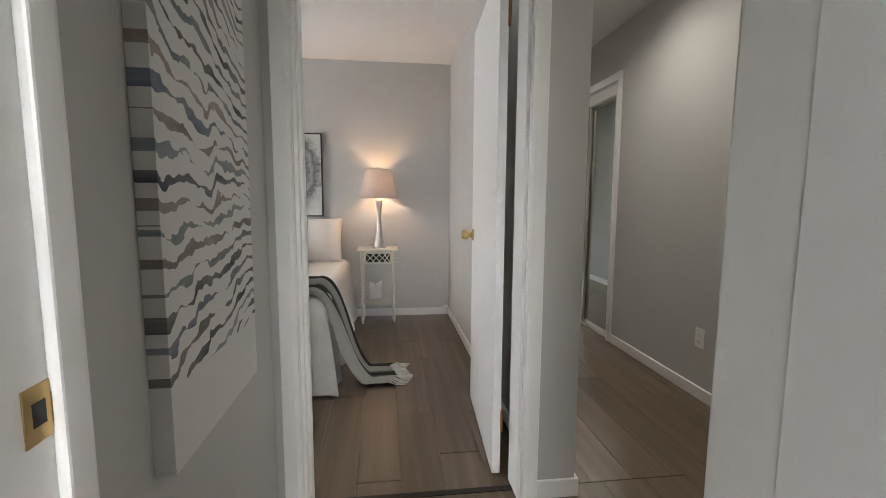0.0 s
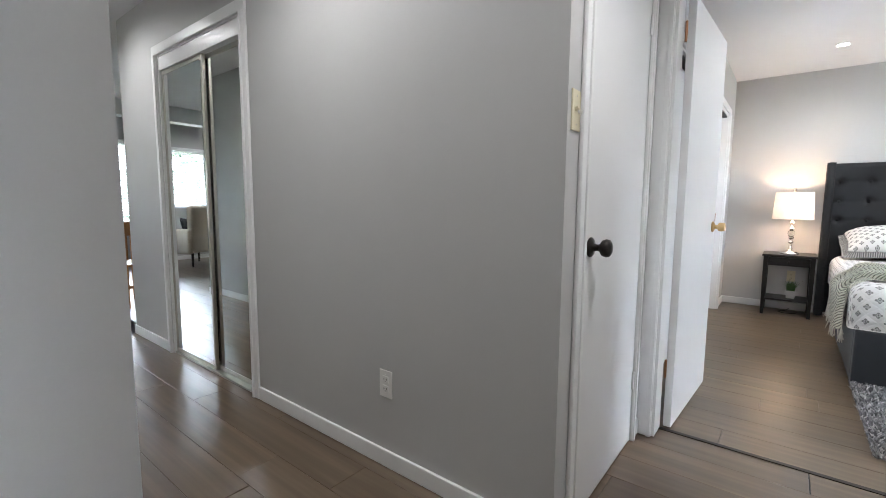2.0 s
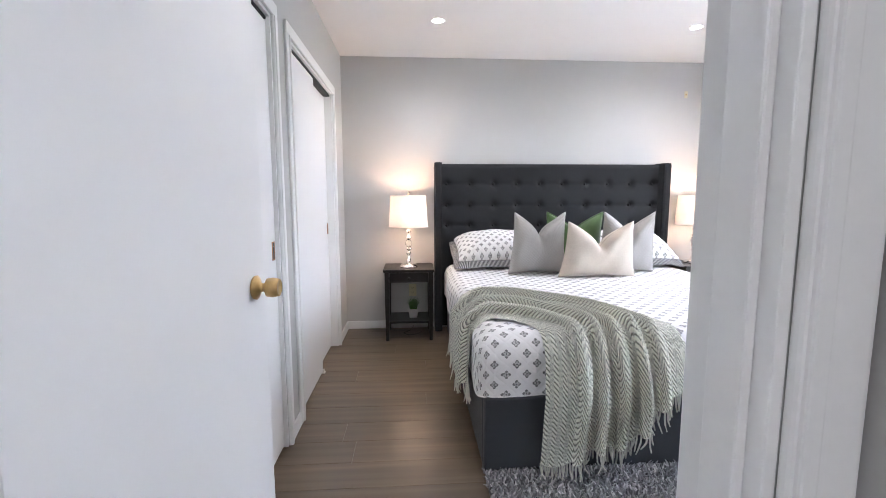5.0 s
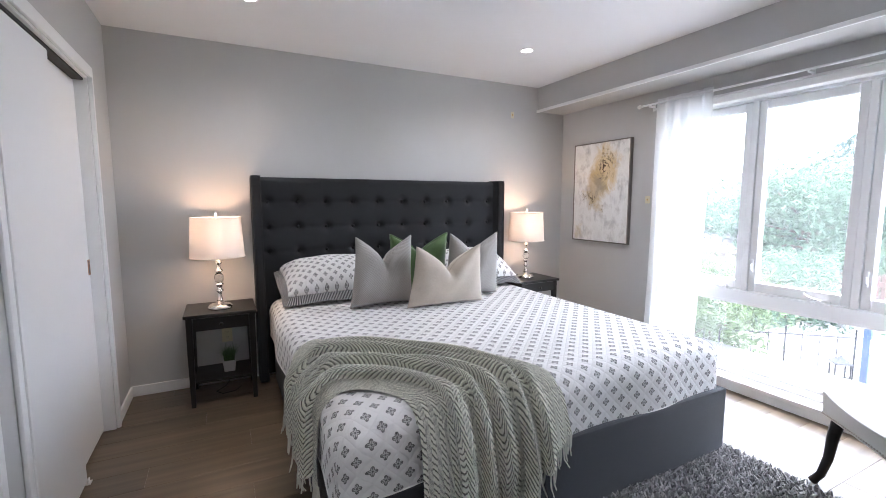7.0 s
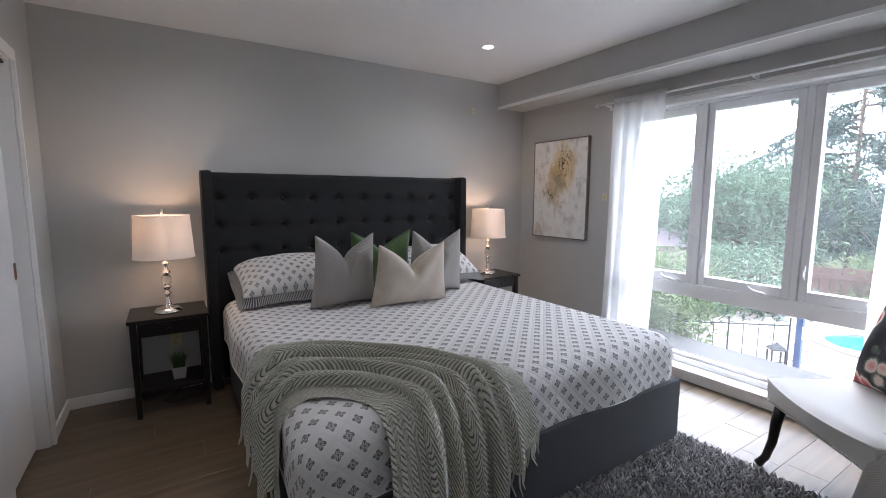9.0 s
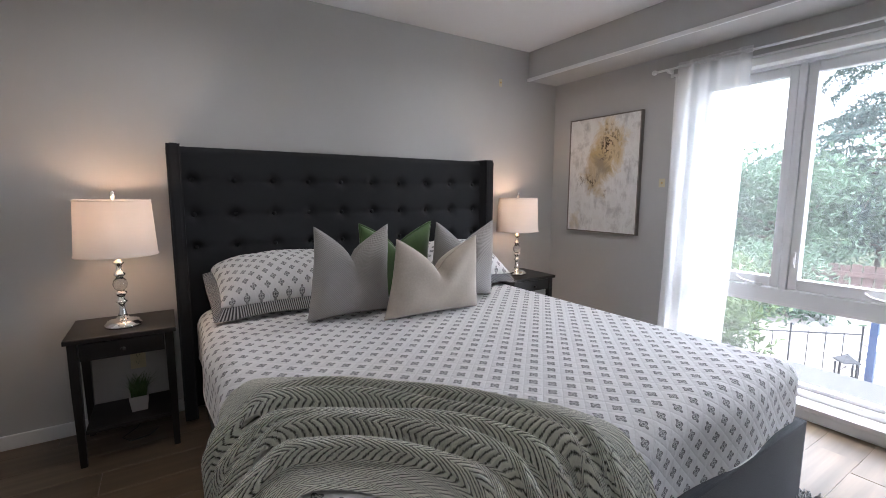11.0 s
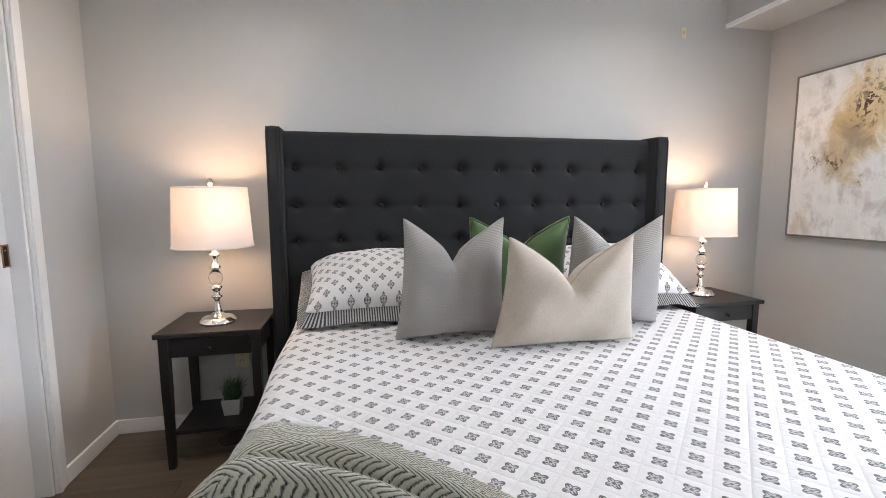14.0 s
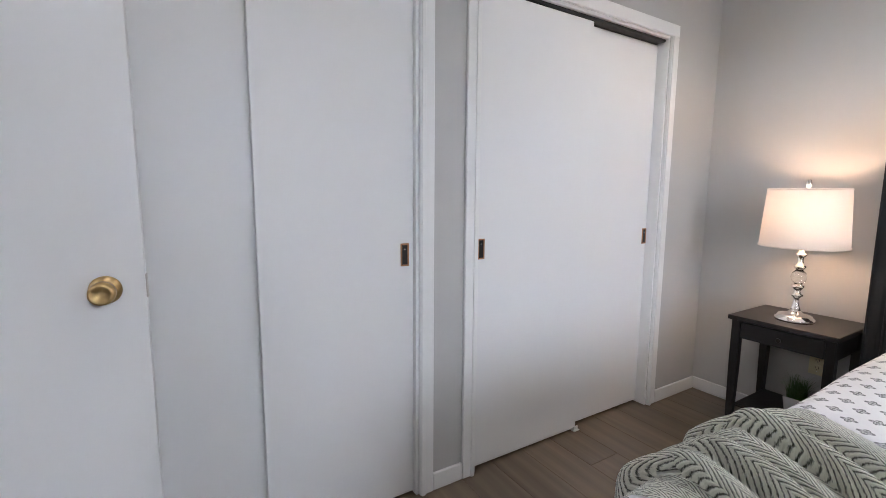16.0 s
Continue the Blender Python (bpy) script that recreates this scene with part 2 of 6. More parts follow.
def motif_material(name, pitch, size, quilt):
    """White cotton printed with small four-petal grey flowers on a diagonal grid, quilted along the diagonals."""
    m, n, l, b = nodes_of(name)
    uv = coords(n, l, "UV")
    sep = n.new("ShaderNodeSeparateXYZ")
    l.new(uv, sep.inputs[0])
    x, y = sep.outputs[0], sep.outputs[1]
    c = 0.70710678
    p = val(n, l, "MULTIPLY", val(n, l, "ADD", x, y), c / pitch)
    q = val(n, l, "MULTIPLY", val(n, l, "SUBTRACT", x, y), c / pitch)
    fp = val(n, l, "SUBTRACT", val(n, l, "FRACT", p), 0.5)
    fq = val(n, l, "SUBTRACT", val(n, l, "FRACT", q), 0.5)
    r2 = val(n, l, "ADD", val(n, l, "MULTIPLY", fp, fp), val(n, l, "MULTIPLY", fq, fq))
    r = val(n, l, "SQRT", r2)
    sa = val(n, l, "ABSOLUTE", val(n, l, "DIVIDE", val(n, l, "MULTIPLY", val(n, l, "MULTIPLY", fp, fq), 2.0), val(n, l, "ADD", r2, 0.0005)))
    petal = val(n, l, "MULTIPLY_ADD", val(n, l, "POWER", sa, 1.4), 0.46 * size, 0.62 * size)
    edge = val(n, l, "SUBTRACT", petal, r)
    inside = val(n, l, "MULTIPLY", val(n, l, "GREATER_THAN", edge, 0.0), 1.0)
    scrib = noise_at(n, l, coords(n, l, "UV", (190, 190, 190)), 1.0, 2)
    vein = val(n, l, "MULTIPLY", val(n, l, "MAXIMUM", val(n, l, "LESS_THAN", edge, 0.06), val(n, l, "MAXIMUM", val(n, l, "LESS_THAN", r, 0.06), val(n, l, "MAXIMUM", val(n, l, "GREATER_THAN", sa, 0.93), val(n, l, "GREATER_THAN", scrib, 0.62)))), 0.5)
    fine = noise_at(n, l, coords(n, l, "UV", (500, 500, 500)), 1.0, 3)
    tone = val(n, l, "MULTIPLY", inside, val(n, l, "ADD", 0.34, vein))
    blot = noise_at(n, l, coords(n, l, "UV", (30, 30, 30)), 1.0, 3)
    col = mixc(n, l, val(n, l, "MULTIPLY", tone, val(n, l, "MULTIPLY_ADD", blot, 0.5, 0.72)), (0.78, 0.775, 0.77), (0.035, 0.037, 0.042))
    l.new(col, b.inputs["Base Color"])
    b.inputs["Roughness"].default_value = 0.85
    seam = val(n, l, "MINIMUM", val(n, l, "SUBTRACT", 0.5, val(n, l, "ABSOLUTE", fp)), val(n, l, "SUBTRACT", 0.5, val(n, l, "ABSOLUTE", fq)))
    puff = val(n, l, "POWER", val(n, l, "MINIMUM", val(n, l, "MULTIPLY", seam, 4.0), 1.0), 0.5)
    h = val(n, l, "MULTIPLY_ADD", fine, 0.12, val(n, l, "MULTIPLY", puff, quilt))
    crease = noise_at(n, l, coords(n, l, "UV", (22, 22, 22)), 1.0, 4, 0.6, 1.5)
    bump(n, l, b, val(n, l, "MULTIPLY_ADD", crease, 0.9, h), 0.7, 0.006)
    return m


SPREAD = motif_material("printed_quilt", 0.0635, 0.275, 0.55)
SHAM = motif_material("printed_sham", 0.050, 0.29, 0.0)


def herringbone_material(name, dark, light, rib, step):
    m, n, l, b = nodes_of(name)
    sep = n.new("ShaderNodeSeparateXYZ")
    l.new(coords(n, l, "UV"), sep.inputs[0])
    sway = noise_at(n, l, coords(n, l, "UV", (30, 30, 30)), 1.0, 3)
    across = val(n, l, "MULTIPLY_ADD", val(n, l, "SUBTRACT", sway, 0.5), rib * 0.16, sep.outputs[1])
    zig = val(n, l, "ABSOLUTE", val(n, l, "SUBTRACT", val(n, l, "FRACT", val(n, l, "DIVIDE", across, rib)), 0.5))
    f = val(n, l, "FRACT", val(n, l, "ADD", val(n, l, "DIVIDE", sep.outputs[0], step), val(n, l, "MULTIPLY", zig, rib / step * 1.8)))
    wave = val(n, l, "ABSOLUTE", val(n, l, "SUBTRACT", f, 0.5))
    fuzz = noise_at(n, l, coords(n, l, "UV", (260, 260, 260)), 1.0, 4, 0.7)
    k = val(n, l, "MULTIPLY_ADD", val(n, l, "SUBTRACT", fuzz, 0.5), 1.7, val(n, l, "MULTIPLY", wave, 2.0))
    # Low stitches take the dark tone, so groove shade is painted into the colour.
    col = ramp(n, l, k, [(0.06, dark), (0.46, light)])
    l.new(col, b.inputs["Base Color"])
    b.inputs["Roughness"].default_value = 0.95
    b.inputs["Sheen Weight"].default_value = 0.15
    bump(n, l, b, k, 0.9, 0.006)
    return m


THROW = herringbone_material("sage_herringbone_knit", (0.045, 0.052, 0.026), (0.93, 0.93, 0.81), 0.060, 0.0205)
FRINGE = plain("sage_yarn", (0.66, 0.66, 0.58), 0.95, vary=0.15, fine=200, relief=0.2)


def ribbed_material(name, color, pitch):
    m, n, l, b = nodes_of(name)
    sep = n.new("ShaderNodeSeparateXYZ")
    l.new(coords(n, l, "UV"), sep.inputs[0])
    w = val(n, l, "MULTIPLY", val(n, l, "SINE", val(n, l, "MULTIPLY", sep.outputs[1], 6.2832 / pitch)),
            val(n, l, "SINE", val(n, l, "MULTIPLY", sep.outputs[0], 6.2832 / pitch)))
    fine = noise_at(n, l, coords(n, l, "UV", (300, 300, 300)), 1.0, 3)
    col = ramp(n, l, val(n, l, "MULTIPLY_ADD", fine, 0.5, val(n, l, "MULTIPLY_ADD", w, 0.25, 0.25)), [(0.1, tuple(c * 0.78 for c in color)), (0.9, tuple(c * 1.15 for c in color))])
    l.new(col, b.inputs["Base Color"])
    b.inputs["Roughness"].default_value = 0.9
    bump(n, l, b, w, 0.5, 0.002)
    return m


GREY_WAFFLE = ribbed_material("grey_waffle_cotton", (0.36, 0.345, 0.325), 0.012)


def stripe_throw():
    m, n, l, b = nodes_of("charcoal_striped_wool")
    sep = n.new("ShaderNodeSeparateXYZ")
    l.new(coords(n, l, "UV"), sep.inputs[0])
    fuzz = noise_at(n, l, coords(n, l, "UV", (60, 60, 60)), 1.0, 4)
    f = val(n, l, "MULTIPLY_ADD", fuzz, 0.05, sep.outputs[1])
    col = ramp(n, l, val(n, l, "FRACT", f), [(0.0, (0.025, 0.026, 0.025)), (0.30, (0.030, 0.031, 0.030)), (0.34, (0.30, 0.30, 0.275)), (0.46, (0.30, 0.30, 0.275)), (0.50, (0.035, 0.036, 0.034)), (0.72, (0.04, 0.041, 0.038)), (0.78, (0.36, 0.36, 0.33))])
    l.new(col, b.inputs["Base Color"])
    b.inputs["Roughness"].default_value = 0.95
    bump(n, l, b, fuzz, 0.3, 0.002)
    return m


STRIPE = stripe_throw()


def ring_art():
    m, n, l, b = nodes_of("grey_swirl_painting")
    vec = coords(n, l, "UV")
    sub = n.new("ShaderNodeVectorMath")
    sub.operation = "SUBTRACT"
    sub.inputs[1].default_value = (0.5, 0.55, 0)
    l.new(vec, sub.inputs[0])
    ln = n.new("ShaderNodeVectorMath")
    ln.operation = "LENGTH"
    l.new(sub.outputs[0], ln.inputs[0])
    wob = noise_at(n, l, vec, 5, 8, 0.7, 2.5)
    d = val(n, l, "MULTIPLY_ADD", wob, 0.35, ln.outputs["Value"])
    col = ramp(n, l, d, [(0.30, (0.55, 0.55, 0.56)), (0.40, (0.36, 0.36, 0.37)), (0.48, (0.06, 0.06, 0.065)), (0.53, (0.32, 0.32, 0.33)), (0.60, (0.05, 0.05, 0.055)), (0.70, (0.50, 0.50, 0.50)), (0.9, (0.66, 0.66, 0.65))])
    streak = noise_at(n, l, coords(n, l, "UV", (3, 40, 1), (0, 0, 0.5)), 1.0, 5)
    col = mixc(n, l, val(n, l, "MULTIPLY", streak, 0.2), col, (0.75, 0.75, 0.74))
    l.new(col, b.inputs["Base Color"])
    b.inputs["Roughness"].default_value = 0.6
    bump(n, l, b, wob, 0.3, 0.002)
    return m


def wave_art():
    """White canvas crossed by uneven brushed bands in ink, slate, taupe and sea grey."""
    m, n, l, b = nodes_of("brushed_band_painting")
    sep = n.new("ShaderNodeSeparateXYZ")
    l.new(coords(n, l, "UV"), sep.inputs[0])
    slow = noise_at(n, l, coords(n, l, "UV", (2.6, 1.6, 1)), 1.0, 3)
    rag = noise_at(n, l, coords(n, l, "UV", (4, 22, 1)), 1.0, 5, 0.6)
    fan = val(n, l, "MULTIPLY", val(n, l, "MULTIPLY", val(n, l, "SUBTRACT", sep.outputs[1], 0.42), sep.outputs[0]), 0.75)
    v = val(n, l, "ADD", val(n, l, "ADD", sep.outputs[1], fan), val(n, l, "ADD", val(n, l, "MULTIPLY", slow, 0.20), val(n, l, "MULTIPLY", rag, 0.05)))
    band = noise_at(n, l, coords(n, l, "UV", (1.2, 4, 1)), 4.0, 3)
    t = val(n, l, "MULTIPLY", v, 22.0)
    f = val(n, l, "ABSOLUTE", val(n, l, "SUBTRACT", val(n, l, "FRACT", t), 0.5))
    thick = val(n, l, "MULTIPLY_ADD", band, 1.15, -0.42)
    hit = val(n, l, "LESS_THAN", f, thick)
    wn2 = n.new("ShaderNodeTexWhiteNoise")
    wn2.noise_dimensions = "1D"
    l.new(val(n, l, "FLOOR", t), wn2.inputs["W"])
    ink = ramp(n, l, wn2.outputs["Value"], [(0.0, (0.02, 0.02, 0.025)), (0.25, (0.045, 0.06, 0.11)), (0.42, (0.27, 0.21, 0.18)), (0.58, (0.02, 0.02, 0.025)), (0.75, (0.22, 0.29, 0.30)), (0.88, (0.03, 0.04, 0.07)), (1, (0.10, 0.13, 0.21))])
    keep = val(n, l, "MULTIPLY", val(n, l, "GREATER_THAN", sep.outputs[1], 0.13), hit)
    col = mixc(n, l, val(n, l, "MULTIPLY", keep, val(n, l, "MULTIPLY_ADD", rag, 0.9, 0.42)), (0.66, 0.65, 0.64), ink)
    l.new(col, b.inputs["Base Color"])
    b.inputs["Roughness"].default_value = 0.6
    bump(n, l, b, rag, 0.3, 0.002)
    return m


def gold_art():
    m, n, l, b = nodes_of("ochre_abstract_painting")
    vec = coords(n, l, "UV")
    big, mid = noise_at(n, l, vec, 3.2, 7, 0.68, 0.15), noise_at(n, l, vec, 9, 6, 0.65, 0.5)
    daub = noise_at(n, l, vec, 5.5, 8, 0.72, 0.6)

    def blob(cx, cy, rad):
        s = n.new("ShaderNodeVectorMath")
        s.operation = "DISTANCE"
        s.inputs[1].default_value = (cx, cy, 0)
        l.new(vec, s.inputs[0])
        d = val(n, l, "MULTIPLY_ADD", daub, 0.55, s.outputs["Value"])
        return val(n, l, "SUBTRACT", 1.0, val(n, l, "MINIMUM", val(n, l, "DIVIDE", val(n, l, "MAXIMUM", val(n, l, "SUBTRACT", d, rad + 0.16), 0.0), 0.10), 1.0))
    col = ramp(n, l, big, [(0.30, (0.40, 0.40, 0.41)), (0.42, (0.62, 0.60, 0.58)), (0.50, (0.80, 0.79, 0.77)), (0.60, (0.72, 0.70, 0.68)), (0.74, (0.50, 0.49, 0.49))])
    scrape = noise_at(n, l, coords(n, l, "UV", (14, 3, 1)), 1.0, 5, 0.6)
    col = mixc(n, l, val(n, l, "MULTIPLY", val(n, l, "GREATER_THAN", scrape, 0.56), 0.45), col, (0.84, 0.83, 0.82))
    col = mixc(n, l, val(n, l, "MULTIPLY", blob(0.58, 0.74, 0.27), 0.75), col, (0.60, 0.43, 0.17))
    col = mixc(n, l, val(n, l, "MULTIPLY", blob(0.42, 0.53, 0.25), 0.7), col, (0.50, 0.36, 0.15))
    col = mixc(n, l, val(n, l, "MULTIPLY", blob(0.12, 0.10, 0.10), 0.5), col, (0.55, 0.42, 0.20))
    col = mixc(n, l, val(n, l, "MULTIPLY", blob(0.50, 0.56, 0.13), 0.6), col, (0.24, 0.21, 0.19))
    speck = noise_at(n, l, vec, 26, 4, 0.6, 0.8)
    for cx, cy, rad in ((0.60, 0.79, 0.17), (0.33, 0.46, 0.11), (0.22, 0.44, 0.09), (0.55, 0.38, 0.05)):
        col = mixc(n, l, val(n, l, "MULTIPLY", blob(cx, cy, rad), val(n, l, "GREATER_THAN", speck, 0.52)), col, (0.075, 0.042, 0.016))
    l.new(col, b.inputs["Base Color"])
    b.inputs["Roughness"].default_value = 0.5
    bump(n, l, b, mid, 0.4, 0.003)
    return m


def floral_material():
    m, n, l, b = nodes_of("dark_floral_cotton")
    vec = coords(n, l, "UV")
    vo = n.new("ShaderNodeTexVoronoi")
    vo.inputs["Scale"].default_value = 10.0
    l.new(vec, vo.inputs["Vector"])
    wob = noise_at(n, l, vec, 16, 4, 0.6, 1.0)
    d = val(n, l, "MULTIPLY_ADD", wob, 0.25, vo.outputs["Distance"])
    bloom = ramp(n, l, d, [(0.2, (0.16, 0.012, 0.014)), (0.34, (0.38, 0.05, 0.05)), (0.44, (0.55, 0.24, 0.19)), (0.54, (0.62, 0.50, 0.42)), (0.60, (0.10, 0.13, 0.09)), (0.68, (0.022, 0.018, 0.020))])
    l.new(bloom, b.inputs["Base Color"])
    b.inputs["Roughness"].default_value = 0.8
    return m


RING_ART, WAVE_ART, GOLD_ART, FLORAL = ring_art(), wave_art(), gold_art(), floral_material()


# ---- mesh helpers ----
def thing(name, label, category, loc=(0, 0, 0), rot=(0, 0, 0), group="", kind=""):
    e = new(name)
    e.empty_display_size = 0.1
    e.matrix_world = pose(*loc, *rot)
    return tagged(e, label, category, group, kind)


def part(name, bm, material, parent=None, label="", smooth=False):
    bmesh.ops.recalc_face_normals(bm, faces=bm.faces)
    me = bpy.data.meshes.new(name)
    bm.to_mesh(me)
    bm.free()
    me.materials.append(material)
    if smooth:
        for p in me.polygons:
            p.use_smooth = True
    ob = new(name, me)
    if parent:
        ob.parent = parent
    if label:
        ob["label"] = label
    return ob


def raw(name, verts, faces, material, parent=None, smooth=False, label=""):
    me = bpy.data.meshes.new(name)
    me.from_pydata(verts, [], faces)
    me.materials.append(material)
    if smooth:
        for p in me.polygons:
            p.use_smooth = True
    ob = new(name, me)
    if parent:
        ob.parent = parent
    if label:
        ob["label"] = label
    return ob


def add_box(bm, x0, x1, y0, y1, z0, z1, bev=0.0):
    r = bmesh.ops.create_cube(bm, size=1.0, matrix=Matrix.Translation(((x0 + x1) / 2, (y0 + y1) / 2, (z0 + z1) / 2)) @ Matrix.Diagonal((abs(x1 - x0), abs(y1 - y0), abs(z1 - z0), 1)))
    if bev:
        es = list({e for v in r["verts"] for e in v.link_edges})
        bmesh.ops.bevel(bm, geom=es, offset=bev, segments=2, profile=0.6, affect="EDGES")
    return bm


def bx(*a, bev=0.0):
    return add_box(bmesh.new(), *a, bev=bev)


def lathe(profile, segs=32, squash=1.0):
    bm = bmesh.new()
    rings = []
    for r, z in profile:
        rings.append([bm.verts.new((max(r, 1e-4) * math.cos(2 * math.pi * k / segs), squash * max(r, 1e-4) * math.sin(2 * math.pi * k / segs), z)) for k in range(segs)])
    for a, b in zip(rings, rings[1:]):
        for k in range(segs):
            bm.faces.new((a[k], a[(k + 1) % segs], b[(k + 1) % segs], b[k]))
    if profile[0][0] < 0.002:
        bm.faces.new(rings[0][::-1])
    if profile[-1][0] < 0.002:
        bm.faces.new(rings[-1])
    return bm


def sweep(points, radii, segs=8, bm=None):
    """A round bar along points."""
    bm = bm or bmesh.new()
    pts = [Vector(p) for p in points]
    if isinstance(radii, (int, float)):
        radii = [radii] * len(pts)
    rings = []
    for i, p in enumerate(pts):
        d = (pts[min(i + 1, len(pts) - 1)] - pts[max(i - 1, 0)]).normalized()
        ref = Vector((0, 0, 1)) if abs(d.z) < 0.9 else Vector((1, 0, 0))
        u = d.cross(ref).normalized()
        v = d.cross(u).normalized()
        rings.append([bm.verts.new(p + radii[i] * (math.cos(2 * math.pi * k / segs) * u + math.sin(2 * math.pi * k / segs) * v)) for k in range(segs)])
    for a, b in zip(rings, rings[1:]):
        for k in range(segs):
            bm.faces.new((a[k], a[(k + 1) % segs], b[(k + 1) % segs], b[k]))
    bm.faces.new(rings[0][::-1]), bm.faces.new(rings[-1])
    return bm


def turned(bm, m):
    bmesh.ops.transform(bm, matrix=m, verts=bm.verts)
    return bm


def sheet(fn, nu, nv, thick=0.0):
    """A cloth: fn(u, v) gives a place and a UV; u and v run from 0 to 1."""
    bm = bmesh.new()
    uvl = bm.loops.layers.uv.new("UVMap")
    g, tex = [], {}
    for i in range(nu + 1):
        row = []
        for j in range(nv + 1):
            p, t = fn(i / nu, j / nv)
            v = bm.verts.new(p)
            tex[v] = t
            row.append(v)
        g.append(row)
    for i in range(nu):
        for j in range(nv):
            f = bm.faces.new((g[i][j], g[i + 1][j], g[i + 1][j + 1], g[i][j + 1]))
            for lp in f.loops:
                lp[uvl].uv = tex[lp.vert]
    if thick:
        bm.normal_update()
        bmesh.ops.solidify(bm, geom=bm.faces[:], thickness=thick)
    return bm


def cushion(w, h, d, chop=0.0, sag=0.05, seed=0, n=28, taper=0.0, soft=4.0):
    """A filled cushion standing on its lower edge: x across, z up, y through; the top edge is chopped in the middle."""
    rnd = random.Random(seed)
    ph = [rnd.uniform(0, 6.28) for _ in range(4)]
    bm = bmesh.new()
    uvl = bm.loops.layers.uv.new("UVMap")
    tex = {}

    def place(u, v, side):
        pinch = 1 - sag * (1 - v * v) * abs(u) ** 2
        pinv = 1 - sag * (1 - u * u) * abs(v) ** 2
        x, z = w / 2 * u * pinch, h / 2 * v * pinv
        body = (max(0.0, 1 - abs(u) ** soft) * max(0.0, 1 - abs(v) ** soft)) ** 0.55
        y = d / 2 * body * side
        if chop:
            k = max(0.0, 1 - abs(u)) ** 1.15
            s = max(0.0, (v + 0.35) / 1.35) ** 1.4
            z -= chop * k * s + chop * 0.18 * math.exp(-(u / 0.16) ** 2) * s
            x -= 0.10 * w * math.sin(u * math.pi) * s * 0.25
            y *= 1 - 0.55 * math.exp(-(u / 0.13) ** 2) * s
            y += side * 0.012 * math.exp(-((u - 0.15) / 0.06) ** 2) * s * body
        x *= 1 - taper * (v + 1) / 2
        y += side * body * 0.006 * (math.sin(5 * u + ph[0]) * math.sin(4 * v + ph[1]) + 0.6 * math.sin(9 * u + 4 * v + ph[2]))
        return (x, y, z + h / 2)
    for side in (-1, 1):
        g = []
        for i in range(n + 1):
            row = []
            for j in range(n + 1):
                u, v = math.sin((i / n - 0.5) * math.pi), math.sin((j / n - 0.5) * math.pi)
                vert = bm.verts.new(place(u, v, side))
                tex[vert] = (w / 2 * u, h / 2 * v)
                row.append(vert)
            g.append(row)
        for i in range(n):
            for j in range(n):
                f = bm.faces.new((g[i][j], g[i + 1][j], g[i + 1][j + 1], g[i][j + 1]))
                for lp in f.loops:
                    lp[uvl].uv = tex[lp.vert]
    bmesh.ops.remove_doubles(bm, verts=bm.verts, dist=0.0008)
    return bm


def outline(w, h, chop, sag, y=0.0, n=60, taper=0.0):
    """The seam that runs round a cushion of the same measures."""
    pts = []
    for k in range(4 * n + 1):
        s, q = (k // n) % 4, (k % n) / n * 2 - 1
        u, v = ((q, -1), (1, q), (-q, 1), (-1, -q))[s]
        x, z = w / 2 * u * (1 - sag * (1 - v * v) * u * u), h / 2 * v * (1 - sag * (1 - u * u) * v * v)
        if chop:
            kk, ss = max(0.0, 1 - abs(u)) ** 1.15, max(0.0, (v + 0.35) / 1.35) ** 1.4
            z -= chop * kk * ss + chop * 0.18 * math.exp(-(u / 0.16) ** 2) * ss
            x -= 0.10 * w * math.sin(u * math.pi) * ss * 0.25
        pts.append((x * (1 - taper * (v + 1) / 2), y, z + h / 2))
    return pts


# ---- structure ----
H = 2.44
XH, YC, YS, XD = 6.40, 1.785, -2.0, 2.84      # headboard wall, closet wall, window wall, door wall of the bedroom
HALL = 1.75                                   # north face line of the corridor
LIV_N, LIV_W, LIV_E = 10.2, -3.4, 4.4


def wall(name, boxes, material=GREY_WALL):
    bm = bmesh.new()
    for b in boxes:
        add_box(bm, *b)
    return tagged(part(name, bm, material), "smooth painted interior wall in light grey", "wall", kind="structure")


tagged(part("floor", bx(LIV_W - 0.2, XH + 0.1, -3.0, LIV_N + 0.2, -0.15, -0.006), DARK), "wide oak-look vinyl plank floor in grey brown", "floor", kind="structure")
floor = bpy.data.objects["floor"]
wall("wall_headboard", [(XH, XH + 0.12, YS - 0.3, 2.5, 0, H)])
C1, C2 = (4.71, 5.925), (3.30, 4.447)         # the two closets' openings
CT = 2.012
wall("wall_closet", [(5.925, XH, YC, YC + 0.11, 0, H), (C2[1], C1[0], YC, YC + 0.11, 0, H), (XD, C2[0], YC, YC + 0.11, 0, H),
                     (C2[0], C2[1], YC, YC + 0.11, CT, H), (C1[0], C1[1], YC, YC + 0.11, CT, H)])
wall("wall_closet_back", [(XD, XH, 2.42, 2.5, 0, H)])
wall("wall_closet_side", [(4.55, 4.61, YC + 0.11, 2.42, 0, H)])
D2 = (0.842, 1.678)
DT = 2.05
wall("wall_bedroom_door", [(2.72, XD, D2[1], 2.5, 0, H), (2.72, XD, YS - 0.3, D2[0], 0, H), (2.72, XD, D2[0], D2[1], DT, H)])
W0, W1, WT = 3.39, 5.24, 2.045                           # window opening
wall("wall_window", [(XD, W0, YS - 0.3, YS, 0, H), (W1, XH, YS - 0.3, YS, 0, H), (W0, W1, YS - 0.3, YS, WT, H), (W0, W1, YS - 0.19, YS, -0.1, 0.06)])
